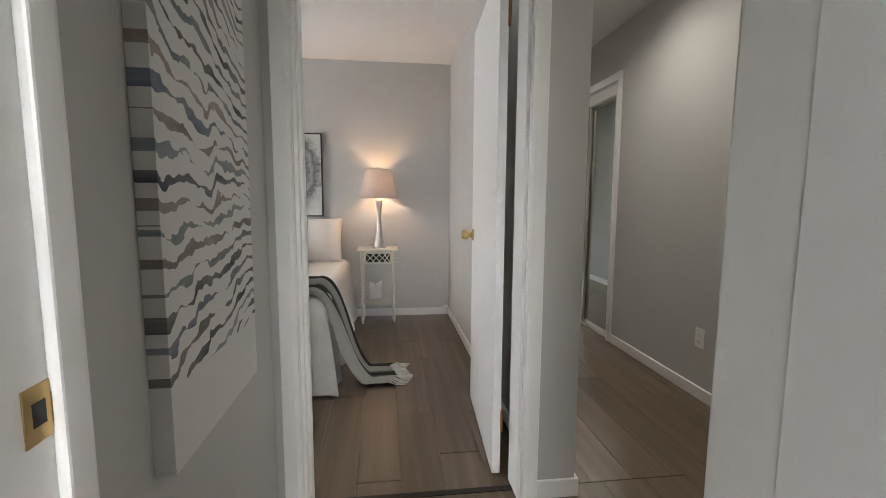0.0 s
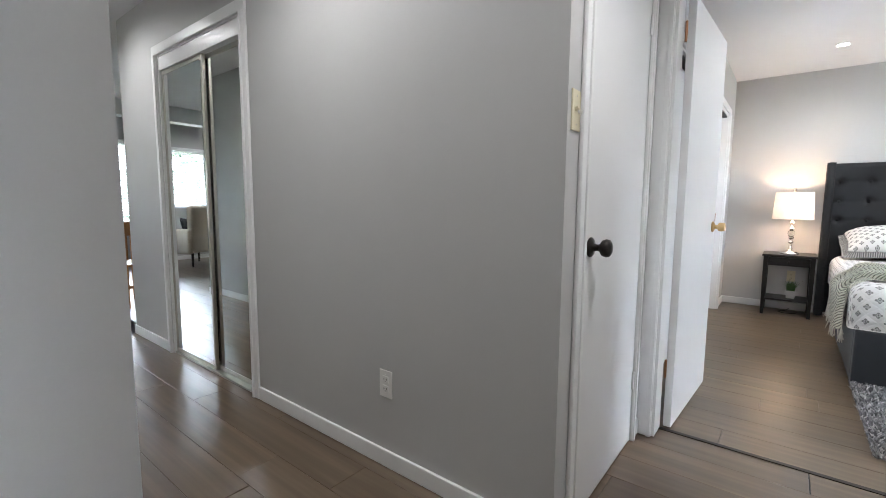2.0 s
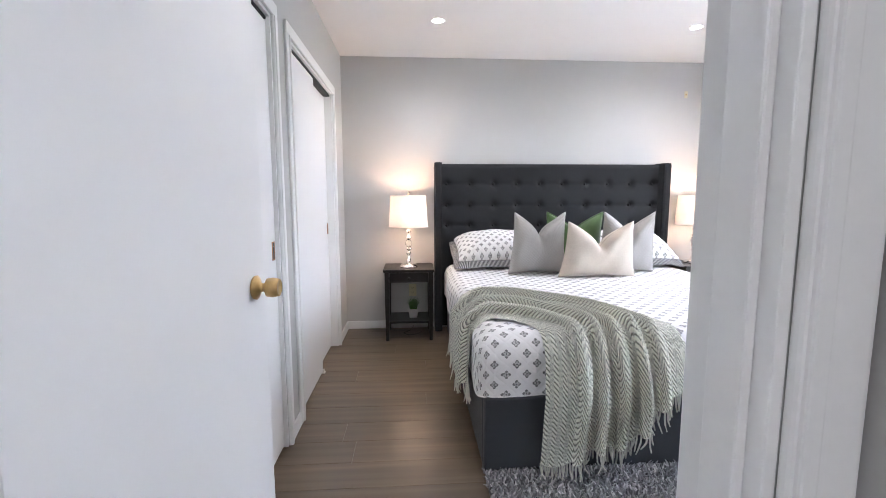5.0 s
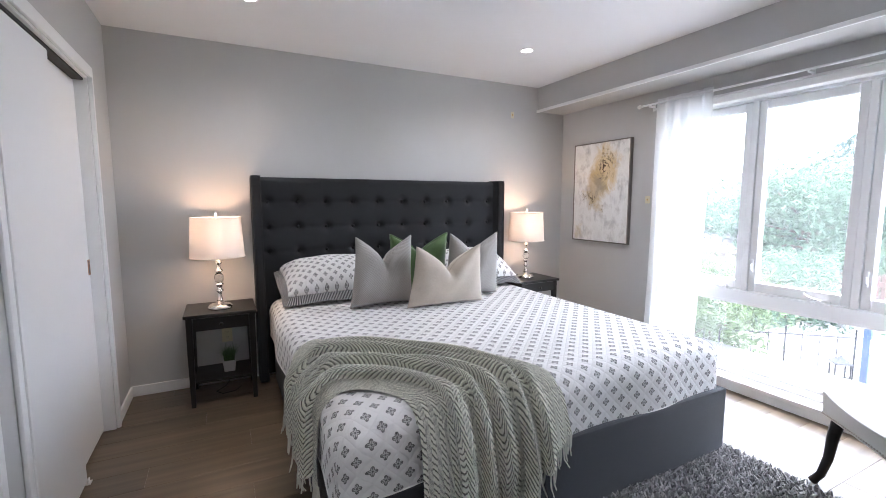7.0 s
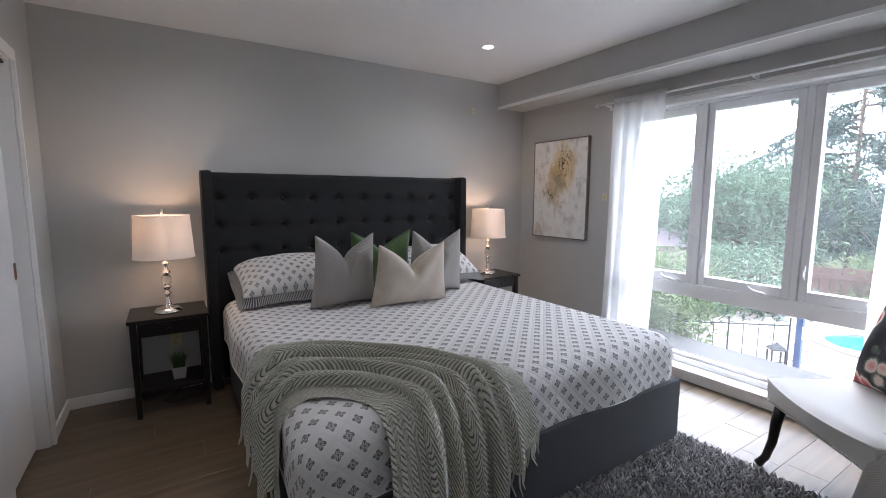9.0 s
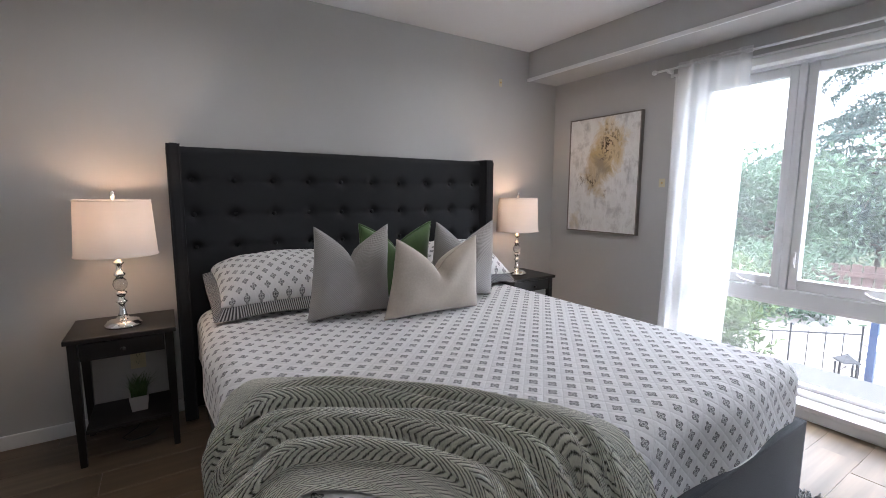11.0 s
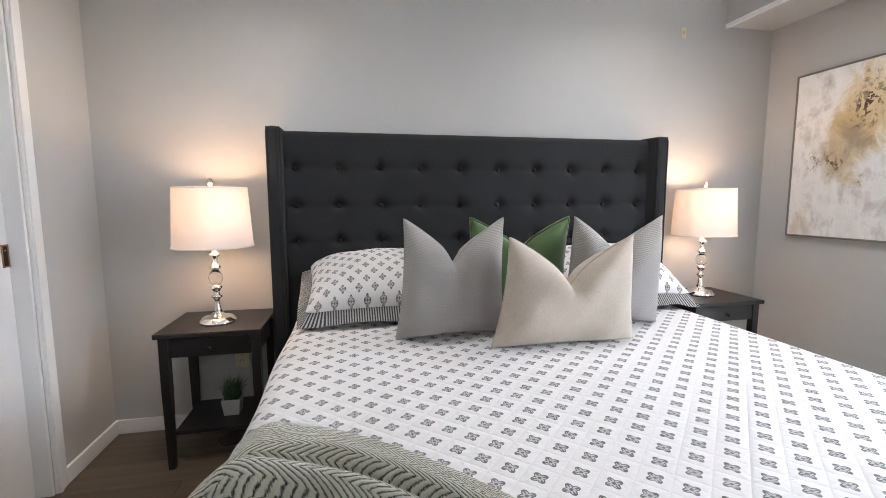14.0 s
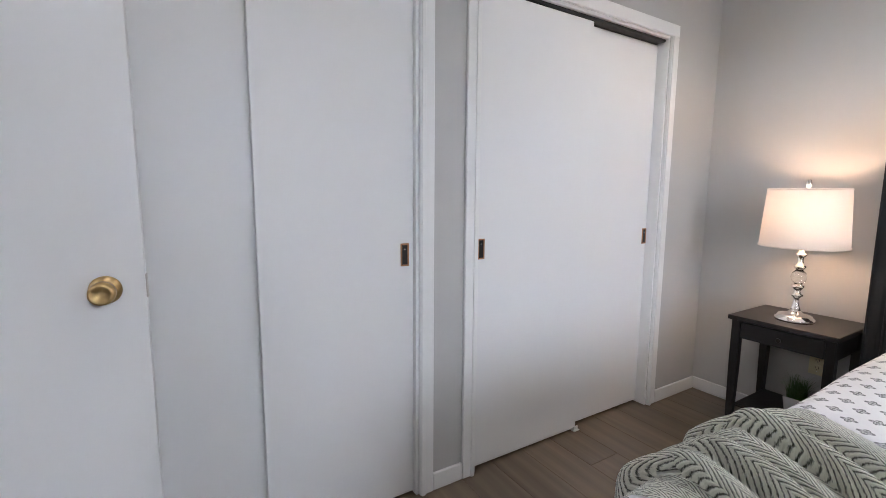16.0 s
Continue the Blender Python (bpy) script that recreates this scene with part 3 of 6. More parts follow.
wall("wall_bulkhead", [(XD, XH, YS, -1.67, 2.21, H)])
tagged(part("trim_bulkhead", bx(XD, XH, -1.672, -1.655, 2.200, 2.225, bev=0.003), TRIM), "narrow white strip along the bulkhead edge", "trim", kind="structure")
K = (1.905, 2.61)                              # linen closet door in the corridor
wall("wall_corridor_north", [(1.76, K[0], HALL, HALL + 0.12, 0, H), (K[1], 2.72, HALL, HALL + 0.12, 0, H), (K[0], K[1], HALL, HALL + 0.12, DT, H)])
M0, M1, MT = 3.56, 4.70, 2.09                 # mirrored closet opening
wall("wall_hall_east", [(1.76, 1.88, HALL + 0.12, M0, 0, 2.5), (1.76, 1.88, M1, 5.47, 0, 2.5), (1.76, 1.88, M0, M1, MT, 2.5)])
wall("wall_mirror_closet_back", [(2.45, 2.55, 1.87, 5.47, 0, 2.5), (1.88, 2.45, 5.35, 5.47, 0, 2.5)])
P0, P1 = 0.565, 0.675                         # partition between the first bedroom and the hall
wall("wall_partition", [(P0, P1, HALL, 6.65, 0, 2.5), (0.49, P0, HALL, HALL + 0.12, 0, 2.5)])
D1 = (-0.35, 0.455)
wall("wall_first_bedroom_door", [(D1[1], 0.49, HALL, HALL + 0.12, 0, H), (-3.3, D1[0], HALL, HALL + 0.12, 0, H), (D1[0], D1[1], HALL, HALL + 0.12, DT, H)])
wall("wall_first_bedroom_north", [(-3.3, P0, 4.54, 4.66, 0, H)])
wall("wall_first_bedroom_west", [(-3.4, -3.3, HALL, 4.66, 0, 0.9), (-3.4, -3.3, HALL, 4.66, 2.1, H), (-3.4, -3.3, HALL, 2.85, 0.9, 2.1), (-3.4, -3.3, 3.6, 4.66, 0.9, 2.1)])
wall("wall_corridor_west", [(-0.56, -0.445, 0.65, HALL, 0, H)])
D0 = (-0.335, 0.335)
wall("wall_corridor_south", [(-0.56, D0[0], 0.53, 0.65, 0, H), (D0[1], 0.55, 0.53, 0.65, 0, H), (0.55, 2.72, 0.53, 0.768, 0, H), (D0[0], D0[1], 0.53, 0.65, DT, H)])
wall("wall_start_room", [(-1.7, -1.6, -1.9, 0.6, 0, H), (-1.7, 1.5, -2.0, -1.9, 0, 0.9), (-1.7, 1.5, -2.0, -1.9, 2.1, H), (-1.7, -0.55, -2.0, -1.9, 0.9, 2.1), (0.3, 1.5, -2.0, -1.9, 0.9, 2.1), (1.4, 1.5, -1.9, 0.53, 0, H), (-1.6, -0.56, 0.53, 0.65, 0, H)])
wall("wall_living_north", [(LIV_W, -1.7, LIV_N, LIV_N + 0.15, 0, 2.5), (-0.05, 2.3, LIV_N, LIV_N + 0.15, 0, 2.5), (3.7, LIV_E, LIV_N, LIV_N + 0.15, 0, 2.5),
                            (-1.7, -0.05, LIV_N, LIV_N + 0.15, 0, 0.98), (2.3, 3.7, LIV_N, LIV_N + 0.15, 0, 0.5), (-1.7, -0.05, LIV_N, LIV_N + 0.15, 2.05, 2.5), (2.3, 3.7, LIV_N, LIV_N + 0.15, 2.1, 2.5)])
wall("wall_living_west", [(LIV_W - 0.1, LIV_W, 4.66, LIV_N, 0, 2.5), (LIV_W, P0, 6.53, 6.65, 0, 2.5)])
wall("wall_living_east", [(LIV_E, LIV_E + 0.1, 5.47, LIV_N, 0, 2.5), (2.45, LIV_E, 5.35, 5.47, 0, 2.5)])
tagged(part("beam_living", bx(LIV_W, LIV_E, 8.55, 8.75, 2.28, 2.5), TRIM), "white dropped beam across the living room", "beam", kind="structure")

bm = bmesh.new()
for b in ((XD, XH, YS, 2.5), (-0.56, 2.78, 0.53, HALL + 0.12), (-3.4, P0, HALL + 0.12, 4.66), (-1.7, 1.5, -2.0, 0.6)):
    add_box(bm, *b, H, H + 0.1)
for b in ((P0, 1.88, HALL + 0.12, 6.65), (LIV_W - 0.1, LIV_E + 0.1, 6.65, LIV_N + 0.15), (1.88, LIV_E + 0.1, 5.35, 6.65), (1.88, 2.55, 1.87, 5.35)):
    add_box(bm, *b, 2.5, 2.6)
tagged(part("ceiling", bm, CEILING), "flat white painted ceiling with recessed lights", "ceiling", kind="structure")


def board(name, x0, x1, y0, y1, h=0.074):
    """A baseboard with a chamfered top."""
    return tagged(part(name, bx(x0, x1, y0, y1, 0.001, h, bev=0.004), TRIM), "white painted baseboard", "baseboard", kind="structure")


T = 0.014
board("baseboard_bedroom_a", XH - T, XH - 0.001, YS + 0.001, YC - 0.001)
board("baseboard_bedroom_b", 5.99, XH - T, YC - T, YC - 0.001)
board("baseboard_bedroom_c", 4.509, 4.648, YC - T, YC - 0.001)
board("baseboard_bedroom_d", XD + 0.001, XD + T, YS + 0.001, 0.79)
board("baseboard_bedroom_e", W1 + 0.06, XH - T, YS + 0.001, YS + T)
board("baseboard_corridor_a", 1.747, K[0] - 0.065, HALL - T, HALL - 0.001)
board("baseboard_corridor_b", K[1] + 0.065, 2.72, HALL - T, HALL - 0.001)
board("baseboard_hall_a", 1.76 - T, 1.759, HALL - T, M0 - 0.066)
board("baseboard_hall_b", 1.76 - T, 1.759, M1 + 0.066, 5.47)
board("baseboard_partition_a", 0.492, P1 + T, HALL - T, HALL - 0.001)
board("baseboard_partition_b", P1 + 0.001, P1 + T, HALL, 6.65)
board("baseboard_first_a", -3.29, P0 - 0.001, 4.54 - T, 4.539)
board("baseboard_first_b", P0 - T, P0 - 0.001, HALL + 0.13, 4.54 - T)
board("baseboard_corridor_c", -0.444, -0.445 + T, 0.73, HALL - 0.02)
board("baseboard_corridor_d", 0.56, 2.70, 0.769, 0.768 + T)
board("baseboard_living", LIV_W, LIV_E, LIV_N - T, LIV_N - 0.001)
part("cord_plug", bx(0.50, 0.55, 4.50, 4.525, 0.06, 0.10, bev=0.006), PLATE)
tagged(bpy.data.objects["cord_plug"], "small white cable clip on the baseboard", "cable clip")


def casing(name, axis, face, a, b, top, out, w=0.066, d=0.016, left=True, right=True):
    """Door trim on one wall face: axis 'x' for a wall that runs along x. out is +1 or -1, the way it stands proud."""
    t = thing(name, "white painted door casing with a rounded edge", "door casing", kind="structure")
    lo, hi = sorted((face + out * 0.001, face + out * d))

    def strip(nm, p, q, z0, z1):
        bm = bx(p, q, lo, hi, z0, z1, bev=0.005) if axis == "x" else bx(lo, hi, p, q, z0, z1, bev=0.005)
        e = 0.012
        lo2, hi2 = sorted((face + out * d * 0.6, face + out * (d + 0.006)))
        if nm != "head":
            c = q if (p < a) else p
            s = (c - 0.022, c - 0.004) if p < a else (c + 0.004, c + 0.022)
            add_box(bm, s[0], s[1], lo2, hi2, z0, z1, bev=0.003) if axis == "x" else add_box(bm, lo2, hi2, s[0], s[1], z0, z1, bev=0.003)
        part(nm, bm, TRIM, t)
    if left:
        strip("jamb_strip", a - w, a, 0.001, top)
    if right:
        strip("jamb_strip", b, b + w, 0.001, top)
    strip("head", a - (w if left else 0), b + (w if right else 0), top, top + w)
    return t


def jamb(name, axis, lo, hi, a, b, top, stop=None):
    """The lining of a door opening, with its stop."""
    t = thing(name, "white painted door lining", "door lining", kind="structure")
    g = 0.012
    for nm, p, q in (("lining", a - 0.001, a + g), ("lining", b - g, b + 0.001)):
        part(nm, bx(p, q, lo, hi, 0.001, top, bev=0.002) if axis == "x" else bx(lo, hi, p, q, 0.001, top, bev=0.002), TRIM, t)
    part("lining_head", bx(a, b, lo, hi, top - g, top + 0.001) if axis == "x" else bx(lo, hi, a, b, top - g, top + 0.001), TRIM, t)
    if stop:
        s0, s1 = stop
        for p, q in ((a + g, a + g + 0.011),):
            part("stop", bx(p, q, s0, s1, 0.001, top - g, bev=0.003) if axis == "x" else bx(s0, s1, p, q, 0.001, top - g, bev=0.003), TRIM, t)
    return t


casing("trim_closet_one", "x", YC, C1[0], C1[1], CT, -1, w=0.06)
casing("trim_closet_two", "x", YC, C2[0], C2[1], CT, -1, w=0.06)
casing("trim_bedroom_door", "y", 2.72, D2[0], D2[1], DT, -1, w=0.066)
casing("trim_bedroom_door_inside", "y", XD, D2[0], D2[1], DT, 1, w=0.066)
casing("trim_linen_closet", "x", HALL, K[0], K[1], DT, -1, w=0.055)
casing("trim_mirror_closet", "y", 1.76, M0, M1, MT, -1, w=0.062)
casing("trim_first_bedroom", "x", HALL, D1[0], D1[1], DT, -1, w=0.066)
casing("trim_start_door", "x", 0.65, D0[0], D0[1], DT, 1, w=0.07)
jamb("lining_closet_one", "x", YC - 0.001, YC + 0.111, C1[0], C1[1], CT)
jamb("lining_closet_two", "x", YC - 0.001, YC + 0.111, C2[0], C2[1], CT)
jamb("lining_bedroom", "y", 2.719, XD + 0.001, D2[0], D2[1], DT, (2.74, 2.79))
jamb("lining_linen", "x", HALL - 0.001, HALL + 0.12, K[0], K[1], DT)
jamb("lining_mirror", "y", 1.759, 1.881, M0, M1, MT)
jamb("lining_first", "x", HALL - 0.001, HALL + 0.121, D1[0], D1[1], DT, (1.77, 1.82))
jamb("lining_start", "x", 0.529, 0.651, D0[0], D0[1], DT)
part("stop", bx(D0[0] + 0.012, D0[0] + 0.023, 0.600, 0.632, 0.001, DT - 0.012, bev=0.003), TRIM, bpy.data.objects["lining_start"])
part("threshold_bedroom", bx(2.815, 2.84, D2[0] + 0.012, D2[1] - 0.012, 0.0005, 0.004, bev=0.001), BRONZE)
tagged(bpy.data.objects["threshold_bedroom"], "thin dark metal joint strip in the doorway floor", "threshold", kind="structure")
part("threshold_first", bx(D1[0] + 0.012, D1[1] - 0.012, 1.80, 1.83, 0.0005, 0.004, bev=0.001), BRONZE)
tagged(bpy.data.objects["threshold_first"], "thin dark metal joint strip in the doorway floor", "threshold", kind="structure")


# ---- doors ----
def knob(parent, loc, rot, material, kind="round"):
    """Rose, neck and grip; local z points away from the door."""
    m = pose(*loc, *rot)
    if kind == "round":
        prof = [(0, 0.002), (0.033, 0.002), (0.034, 0.006), (0.028, 0.012), (0.013, 0.016), (0.011, 0.030), (0.014, 0.036), (0.026, 0.044), (0.030, 0.056), (0.027, 0.067), (0.016, 0.073), (0, 0.074)]
    else:
        prof = [(0, 0.002), (0.031, 0.002), (0.032, 0.008), (0.022, 0.013), (0.012, 0.018), (0.011, 0.026), (0.016, 0.031), (0.025, 0.036), (0.026, 0.05), (0.023, 0.066), (0.018, 0.067), (0.016, 0.064), (0, 0.064)]
    part("door_handle", turned(lathe(prof, 28), m), material, parent, smooth=True)


def hinge(parent, x, y, z, material, rot=0.0):
    bm = lathe([(0, -0.045), (0.006, -0.045), (0.006, 0.045), (0, 0.045)], 10)
    add_box(bm, -0.003, 0.030, -0.0015, 0.0015, -0.044, 0.044, bev=0.0005)
    for k in (-0.028, 0.0, 0.028):
        add_box(bm, 0.014, 0.019, -0.0024, 0.0024, k - 0.003, k + 0.003)
    part("hinge", turned(bm, pose(x, y, z, 0, 0, rot)), material, parent)


def leaf(name, label, hx, hy, angle, width, height, thick=0.035, side=1, metal=BRASS, grip="tulip", both=True, knob_z=0.97, hinges=(0.30, 1.0, 1.88), backset=0.075):
    """A flush door; hung at (hx, hy), running along local x, its body to local +y or -y by side."""
    t = thing(name, label, "door", (hx, hy, 0), (0, 0, angle))
    a, b = sorted((0, side * thick))
    part("panel", bx(0.003, width, a, b, 0.008, height, bev=0.002), DOOR, t)
    kx = width - backset
    knob(t, (kx, b, knob_z), (-90, 0, 0), metal, grip)
    if both:
        knob(t, (kx, a, knob_z), (90, 0, 0), metal, grip)
    part("latch", bx(width, width + 0.003, (a + b) / 2 - 0.012, (a + b) / 2 + 0.012, knob_z - 0.028, knob_z + 0.028, bev=0.0008), STEEL, t, "metal latch plate")
    for z in hinges:
        hinge(t, 0.002, -side * 0.003, z, COPPER)
    return t


# the bedroom door stands open against the closets, the first bedroom's against the partition
leaf("door_2", "white flush door standing wide open with worn brass knobs", 2.848, 1.655, -2.8, 0.765, 2.035, side=-1, hinges=(0.30, 1.89), knob_z=0.977, backset=0.075)
leaf("door_1", "white flush door standing open into the first bedroom", 0.416, 1.900, 86.4, 0.735, 2.035, side=1, metal=BRASS, knob_z=0.965, hinges=(0.24, 1.85))
leaf("door_0", "white flush door folded back beside the doorway", 0.322, 0.566, -89.0, 0.64, 2.035, side=1, hinges=())
closet_door = thing("linen_closet_door", "closed white flush closet door with a dark bronze knob", "door", (K[0], HALL, 0))
part("panel", bx(0.015, K[1] - K[0] - 0.015, -0.002, 0.033, 0.008, DT - 0.016, bev=0.002), DOOR, closet_door)
knob(closet_door, (0.070, -0.002, 0.963), (90, 0, 0), BRONZE, "round")
part("latch", bx(0.0125, 0.016, -0.003, 0.002, 0.94, 1.0), BRONZE, closet_door, "dark latch edge")
for z in (0.30, 1.86):
    bm = lathe([(0, -0.04), (0.006, -0.04), (0.006, 0.04), (0, 0.04)], 10)
    part("hinge", turned(bm, pose(K[1] - K[0] - 0.012, -0.006, z)), TRIM, closet_door, "painted-over hinge")

strike = thing("strike_plate", "worn brass strike plate on the door lining", "strike plate", (D0[0] + 0.0122, 0.590, 0.980))
bm = bx(0, 0.0015, -0.018, 0.014, -0.024, 0.024, bev=0.0006)
add_box(bm, 0.001, 0.003, 0.010, 0.020, -0.013, 0.013, bev=0.0006)
part("plate", bm, BRASS, strike)
part("slot", bx(0.0014, 0.0019, -0.010, 0.004, -0.010, 0.010), DARK, strike, "dark latch hole")


def pull(parent, x, y, z, w=0.034, h=0.085):
    bm = bmesh.new()
    for a in ((-w / 2, -w / 2 + 0.006, -h / 2, h / 2), (w / 2 - 0.006, w / 2, -h / 2, h / 2), (-w / 2, w / 2, -h / 2, -h / 2 + 0.006), (-w / 2, w / 2, h / 2 - 0.006, h / 2)):
        add_box(bm, x + a[0], x + a[1], y - 0.002, y + 0.001, z + a[2], z + a[3], bev=0.0008)
    ring = part("finger_pull", bm, COPPER, parent, "recessed copper finger pull")
    part("cup", bx(x - w / 2 + 0.005, x + w / 2 - 0.005, y - 0.0008, y + 0.0005, z - h / 2 + 0.005, z + h / 2 - 0.005), BRONZE, ring)
    part("screw", turned(lathe([(0, 0), (0.003, 0), (0.002, 0.001), (0, 0.001)], 10), pose(x, y - 0.001, z + 0.02, 90)), CHROME, ring)


def slider(name, x0, x1, y, px, label):
    t = thing(name, label, "sliding door", (x0, y, 0), group="sliding closet doors")
    part("panel", bx(0, x1 - x0, 0, 0.03, 0.012, CT - 0.03, bev=0.002), DOOR, t)
    pull(t, px - x0, -0.001, 0.972)
    return t


slider("sliding_closet_door", C1[0] + 0.013, 5.365, YC + 0.018, 4.748, "white flush sliding closet door with copper finger pull")
slider("sliding_closet_door", 5.30, C1[1] - 0.013, YC + 0.058, 5.895, "white flush sliding closet door with copper finger pull")
slider("sliding_closet_door", 3.89, C2[1] - 0.013, YC + 0.018, 4.398, "white flush sliding closet door with copper finger pull")
slider("sliding_closet_door", C2[0] + 0.013, 3.95, YC + 0.058, 3.342, "white flush sliding closet door with copper finger pull")
for a, b in (C1, C2):
    tr = thing("closet_track", "sliding track under the closet head, coloured near-black for the shaded slot", "door track", (a, YC, CT), group="closet tracks")
    # Both rails are near-black, painting in the shade of the slot over the doors.
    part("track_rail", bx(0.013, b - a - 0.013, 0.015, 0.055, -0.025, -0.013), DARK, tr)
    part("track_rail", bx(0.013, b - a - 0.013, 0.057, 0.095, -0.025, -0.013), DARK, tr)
for x in (5.362, 3.90):
    g = thing("door_guide", "small white plastic floor guide under the sliding doors", "floor guide", (x, YC + 0.02, 0.0), group="floor guides")
    part("base", bx(-0.02, 0.02, -0.018, 0.05, 0.0005, 0.006, bev=0.002), PLATE, g)
    part("fin", bx(-0.015, 0.015, -0.010, -0.004, 0.006, 0.024, bev=0.002), PLATE, g)

# ---- mirrored closet ----
for nm, a, b, x in (("mirror_sliding_door", M0 + 0.013, 4.12, 1.80), ("mirror_sliding_door", 4.07, M1 - 0.013, 1.775)):
    t = thing(nm, "full-height mirrored sliding closet door in a champagne metal frame", "mirror door", (x, a, 0), group="mirrored doors")
    w = b - a
    part("glass", bx(0.004, 0.010, 0.018, w - 0.018, 0.04, MT - 0.125), MIRROR, t, "silvered mirror glass")
    for p, q in ((0, 0.024), (w - 0.024, w)):
        part("stile", bx(0, 0.022, p, q, 0.016, MT - 0.10, bev=0.004), ALU, t)
    part("rail", bx(0.001, 0.021, 0.024, w - 0.024, 0.016, 0.045, bev=0.003), ALU, t)
    part("rail", bx(0.001, 0.021, 0.024, w - 0.024, MT - 0.13, MT - 0.10, bev=0.003), ALU, t)
t = thing("mirror_door_track", "white and champagne metal track of the mirrored doors", "door track", (1.76, M0, 0))
part("floor_track", bx(0.005, 0.075, 0.013, M1 - M0 - 0.013, 0.0005, 0.014, bev=0.002), ALU, t)
part("head_track", bx(0.003, 0.09, 0.013, M1 - M0 - 0.013, MT - 0.10, MT - 0.013, bev=0.003), TRIM, t)


# ---- window of the bedroom ----
win = thing("window_1", "large white vinyl window of three casements over a fixed lower pane", "window", (0, -2.15, 0), kind="structure")
B0, B1 = W0, W1
frame_y = (-0.05, 0.055)
for a, b in ((B0, B0 + 0.055), (B1 - 0.055, B1)):
    part("window_frame", bx(a, b, *frame_y, 0.06, WT, bev=0.005), VINYL, win)
part("window_frame", bx(B0 + 0.055, B1 - 0.055, *frame_y, 2.005, WT, bev=0.005), VINYL, win)
part("window_frame", bx(B0 + 0.055, B1 - 0.055, *frame_y, 0.06, 0.125, bev=0.005), VINYL, win)
part("transom", bx(B0 + 0.055, B1 - 0.055, -0.05, 0.052, 0.60, 0.70, bev=0.006), VINYL, win)
for a, b in ((4.602, 4.64), (3.992, 4.03)):
    part("mullion", bx(a, b, -0.05, 0.05, 0.70, 2.005, bev=0.005), VINYL, win)
part("lower_bead", bx(B0 + 0.055, B1 - 0.055, -0.01, 0.035, 0.125, 0.15, bev=0.004), VINYL, win)
for a, b in ((4.64, B1 - 0.055), (4.03, 4.602), (B0 + 0.055, 3.992)):
    sash = part("casement_sash", bx(a + 0.004, a + 0.05, -0.02, 0.04, 0.705, 2.0, bev=0.006), VINYL, win)
    part("sash_stile", bx(b - 0.05, b - 0.004, -0.02, 0.04, 0.705, 2.0, bev=0.006), VINYL, sash)
    part("sash_rail", bx(a + 0.05, b - 0.05, -0.019, 0.039, 0.705, 0.77, bev=0.006), VINYL, sash)
    part("sash_rail", bx(a + 0.05, b - 0.05, -0.019, 0.039, 1.945, 2.0, bev=0.006), VINYL, sash)
    pane = part("pane", bx(a + 0.045, b - 0.045, 0.0, 0.006, 0.765, 1.95), PANE, sash)
    pane.visible_shadow = False
    bm = sweep([(a + 0.12, 0.05, 0.715), (a + 0.13, 0.075, 0.722), (a + 0.19, 0.085, 0.735), (a + 0.215, 0.087, 0.752)], [0.008, 0.007, 0.006, 0.009], 8)
    add_box(bm, a + 0.09, a + 0.17, 0.038, 0.058, 0.702, 0.722, bev=0.004)
    part("crank_handle", bm, VINYL, sash, smooth=False)
    bm = bx(b - 0.034, b - 0.018, 0.040, 0.052, 0.84, 0.93, bev=0.003)
    add_box(bm, b - 0.031, b - 0.021, 0.052, 0.066, 0.86, 0.90, bev=0.003)
    part("sash_lock", bm, VINYL, sash)
low = part("lower_pane", bx(B0 + 0.05, B1 - 0.05, 0.0, 0.006, 0.12, 0.605), PANE, win)
low.visible_shadow = False
casing_w = thing("trim_window", "white moulded window casing and deep sill box", "window trim", kind="structure")
part("head_casing", bx(W0 - 0.06, W1 + 0.06, YS + 0.001, YS + 0.018, 2.015, 2.058, bev=0.005), TRIM, casing_w)
part("head_bead", bx(W0 - 0.07, W1 + 0.07, YS + 0.001, YS + 0.028, 2.058, 2.072, bev=0.004), TRIM, casing_w)
part("head_bead", bx(W0, W1, YS - 0.09, YS + 0.012, 2.02, 2.043, bev=0.004), TRIM, casing_w)
for a, b in ((W0 - 0.06, W0 + 0.004), (W1 - 0.004, W1 + 0.06)):
    part("side_casing", bx(a, b, YS + 0.001, YS + 0.018, 0.10, 2.015, bev=0.005), TRIM, casing_w)
part("window_sill", bx(W0 - 0.06, W1 + 0.06, YS - 0.10, YS + 0.028, 0.055, 0.085, bev=0.006), TRIM, casing_w)
part("apron", bx(W0 - 0.06, W1 + 0.06, YS + 0.001, YS + 0.02, 0.001, 0.055, bev=0.004), TRIM, casing_w)

rod = thing("curtain_rod", "slim white curtain rod with round finials", "curtain rod", (0, -1.94, 2.10))
part("pole", sweep([(3.0, 0, 0), (5.40, 0, 0)], 0.0075, 12), TRIM, rod, smooth=True)
part("finial", turned(lathe([(0, 0), (0.008, 0.001), (0.009, 0.012), (0.015, 0.018), (0.017, 0.028), (0.012, 0.04), (0, 0.044)], 16), pose(5.40, 0, 0, 0, 90, 0)), TRIM, rod, smooth=True)
for x in (5.33, 4.26, 3.2):
    bm = bx(x - 0.006, x + 0.006, -0.055, 0.002, -0.02, -0.006, bev=0.002)
    add_box(bm, x - 0.009, x + 0.009, -0.058, -0.05, -0.045, 0.015, bev=0.002)
    add_box(bm, x - 0.006, x + 0.006, -0.004, 0.018, -0.014, -0.006, bev=0.002)
    part("bracket", bm, TRIM, rod)


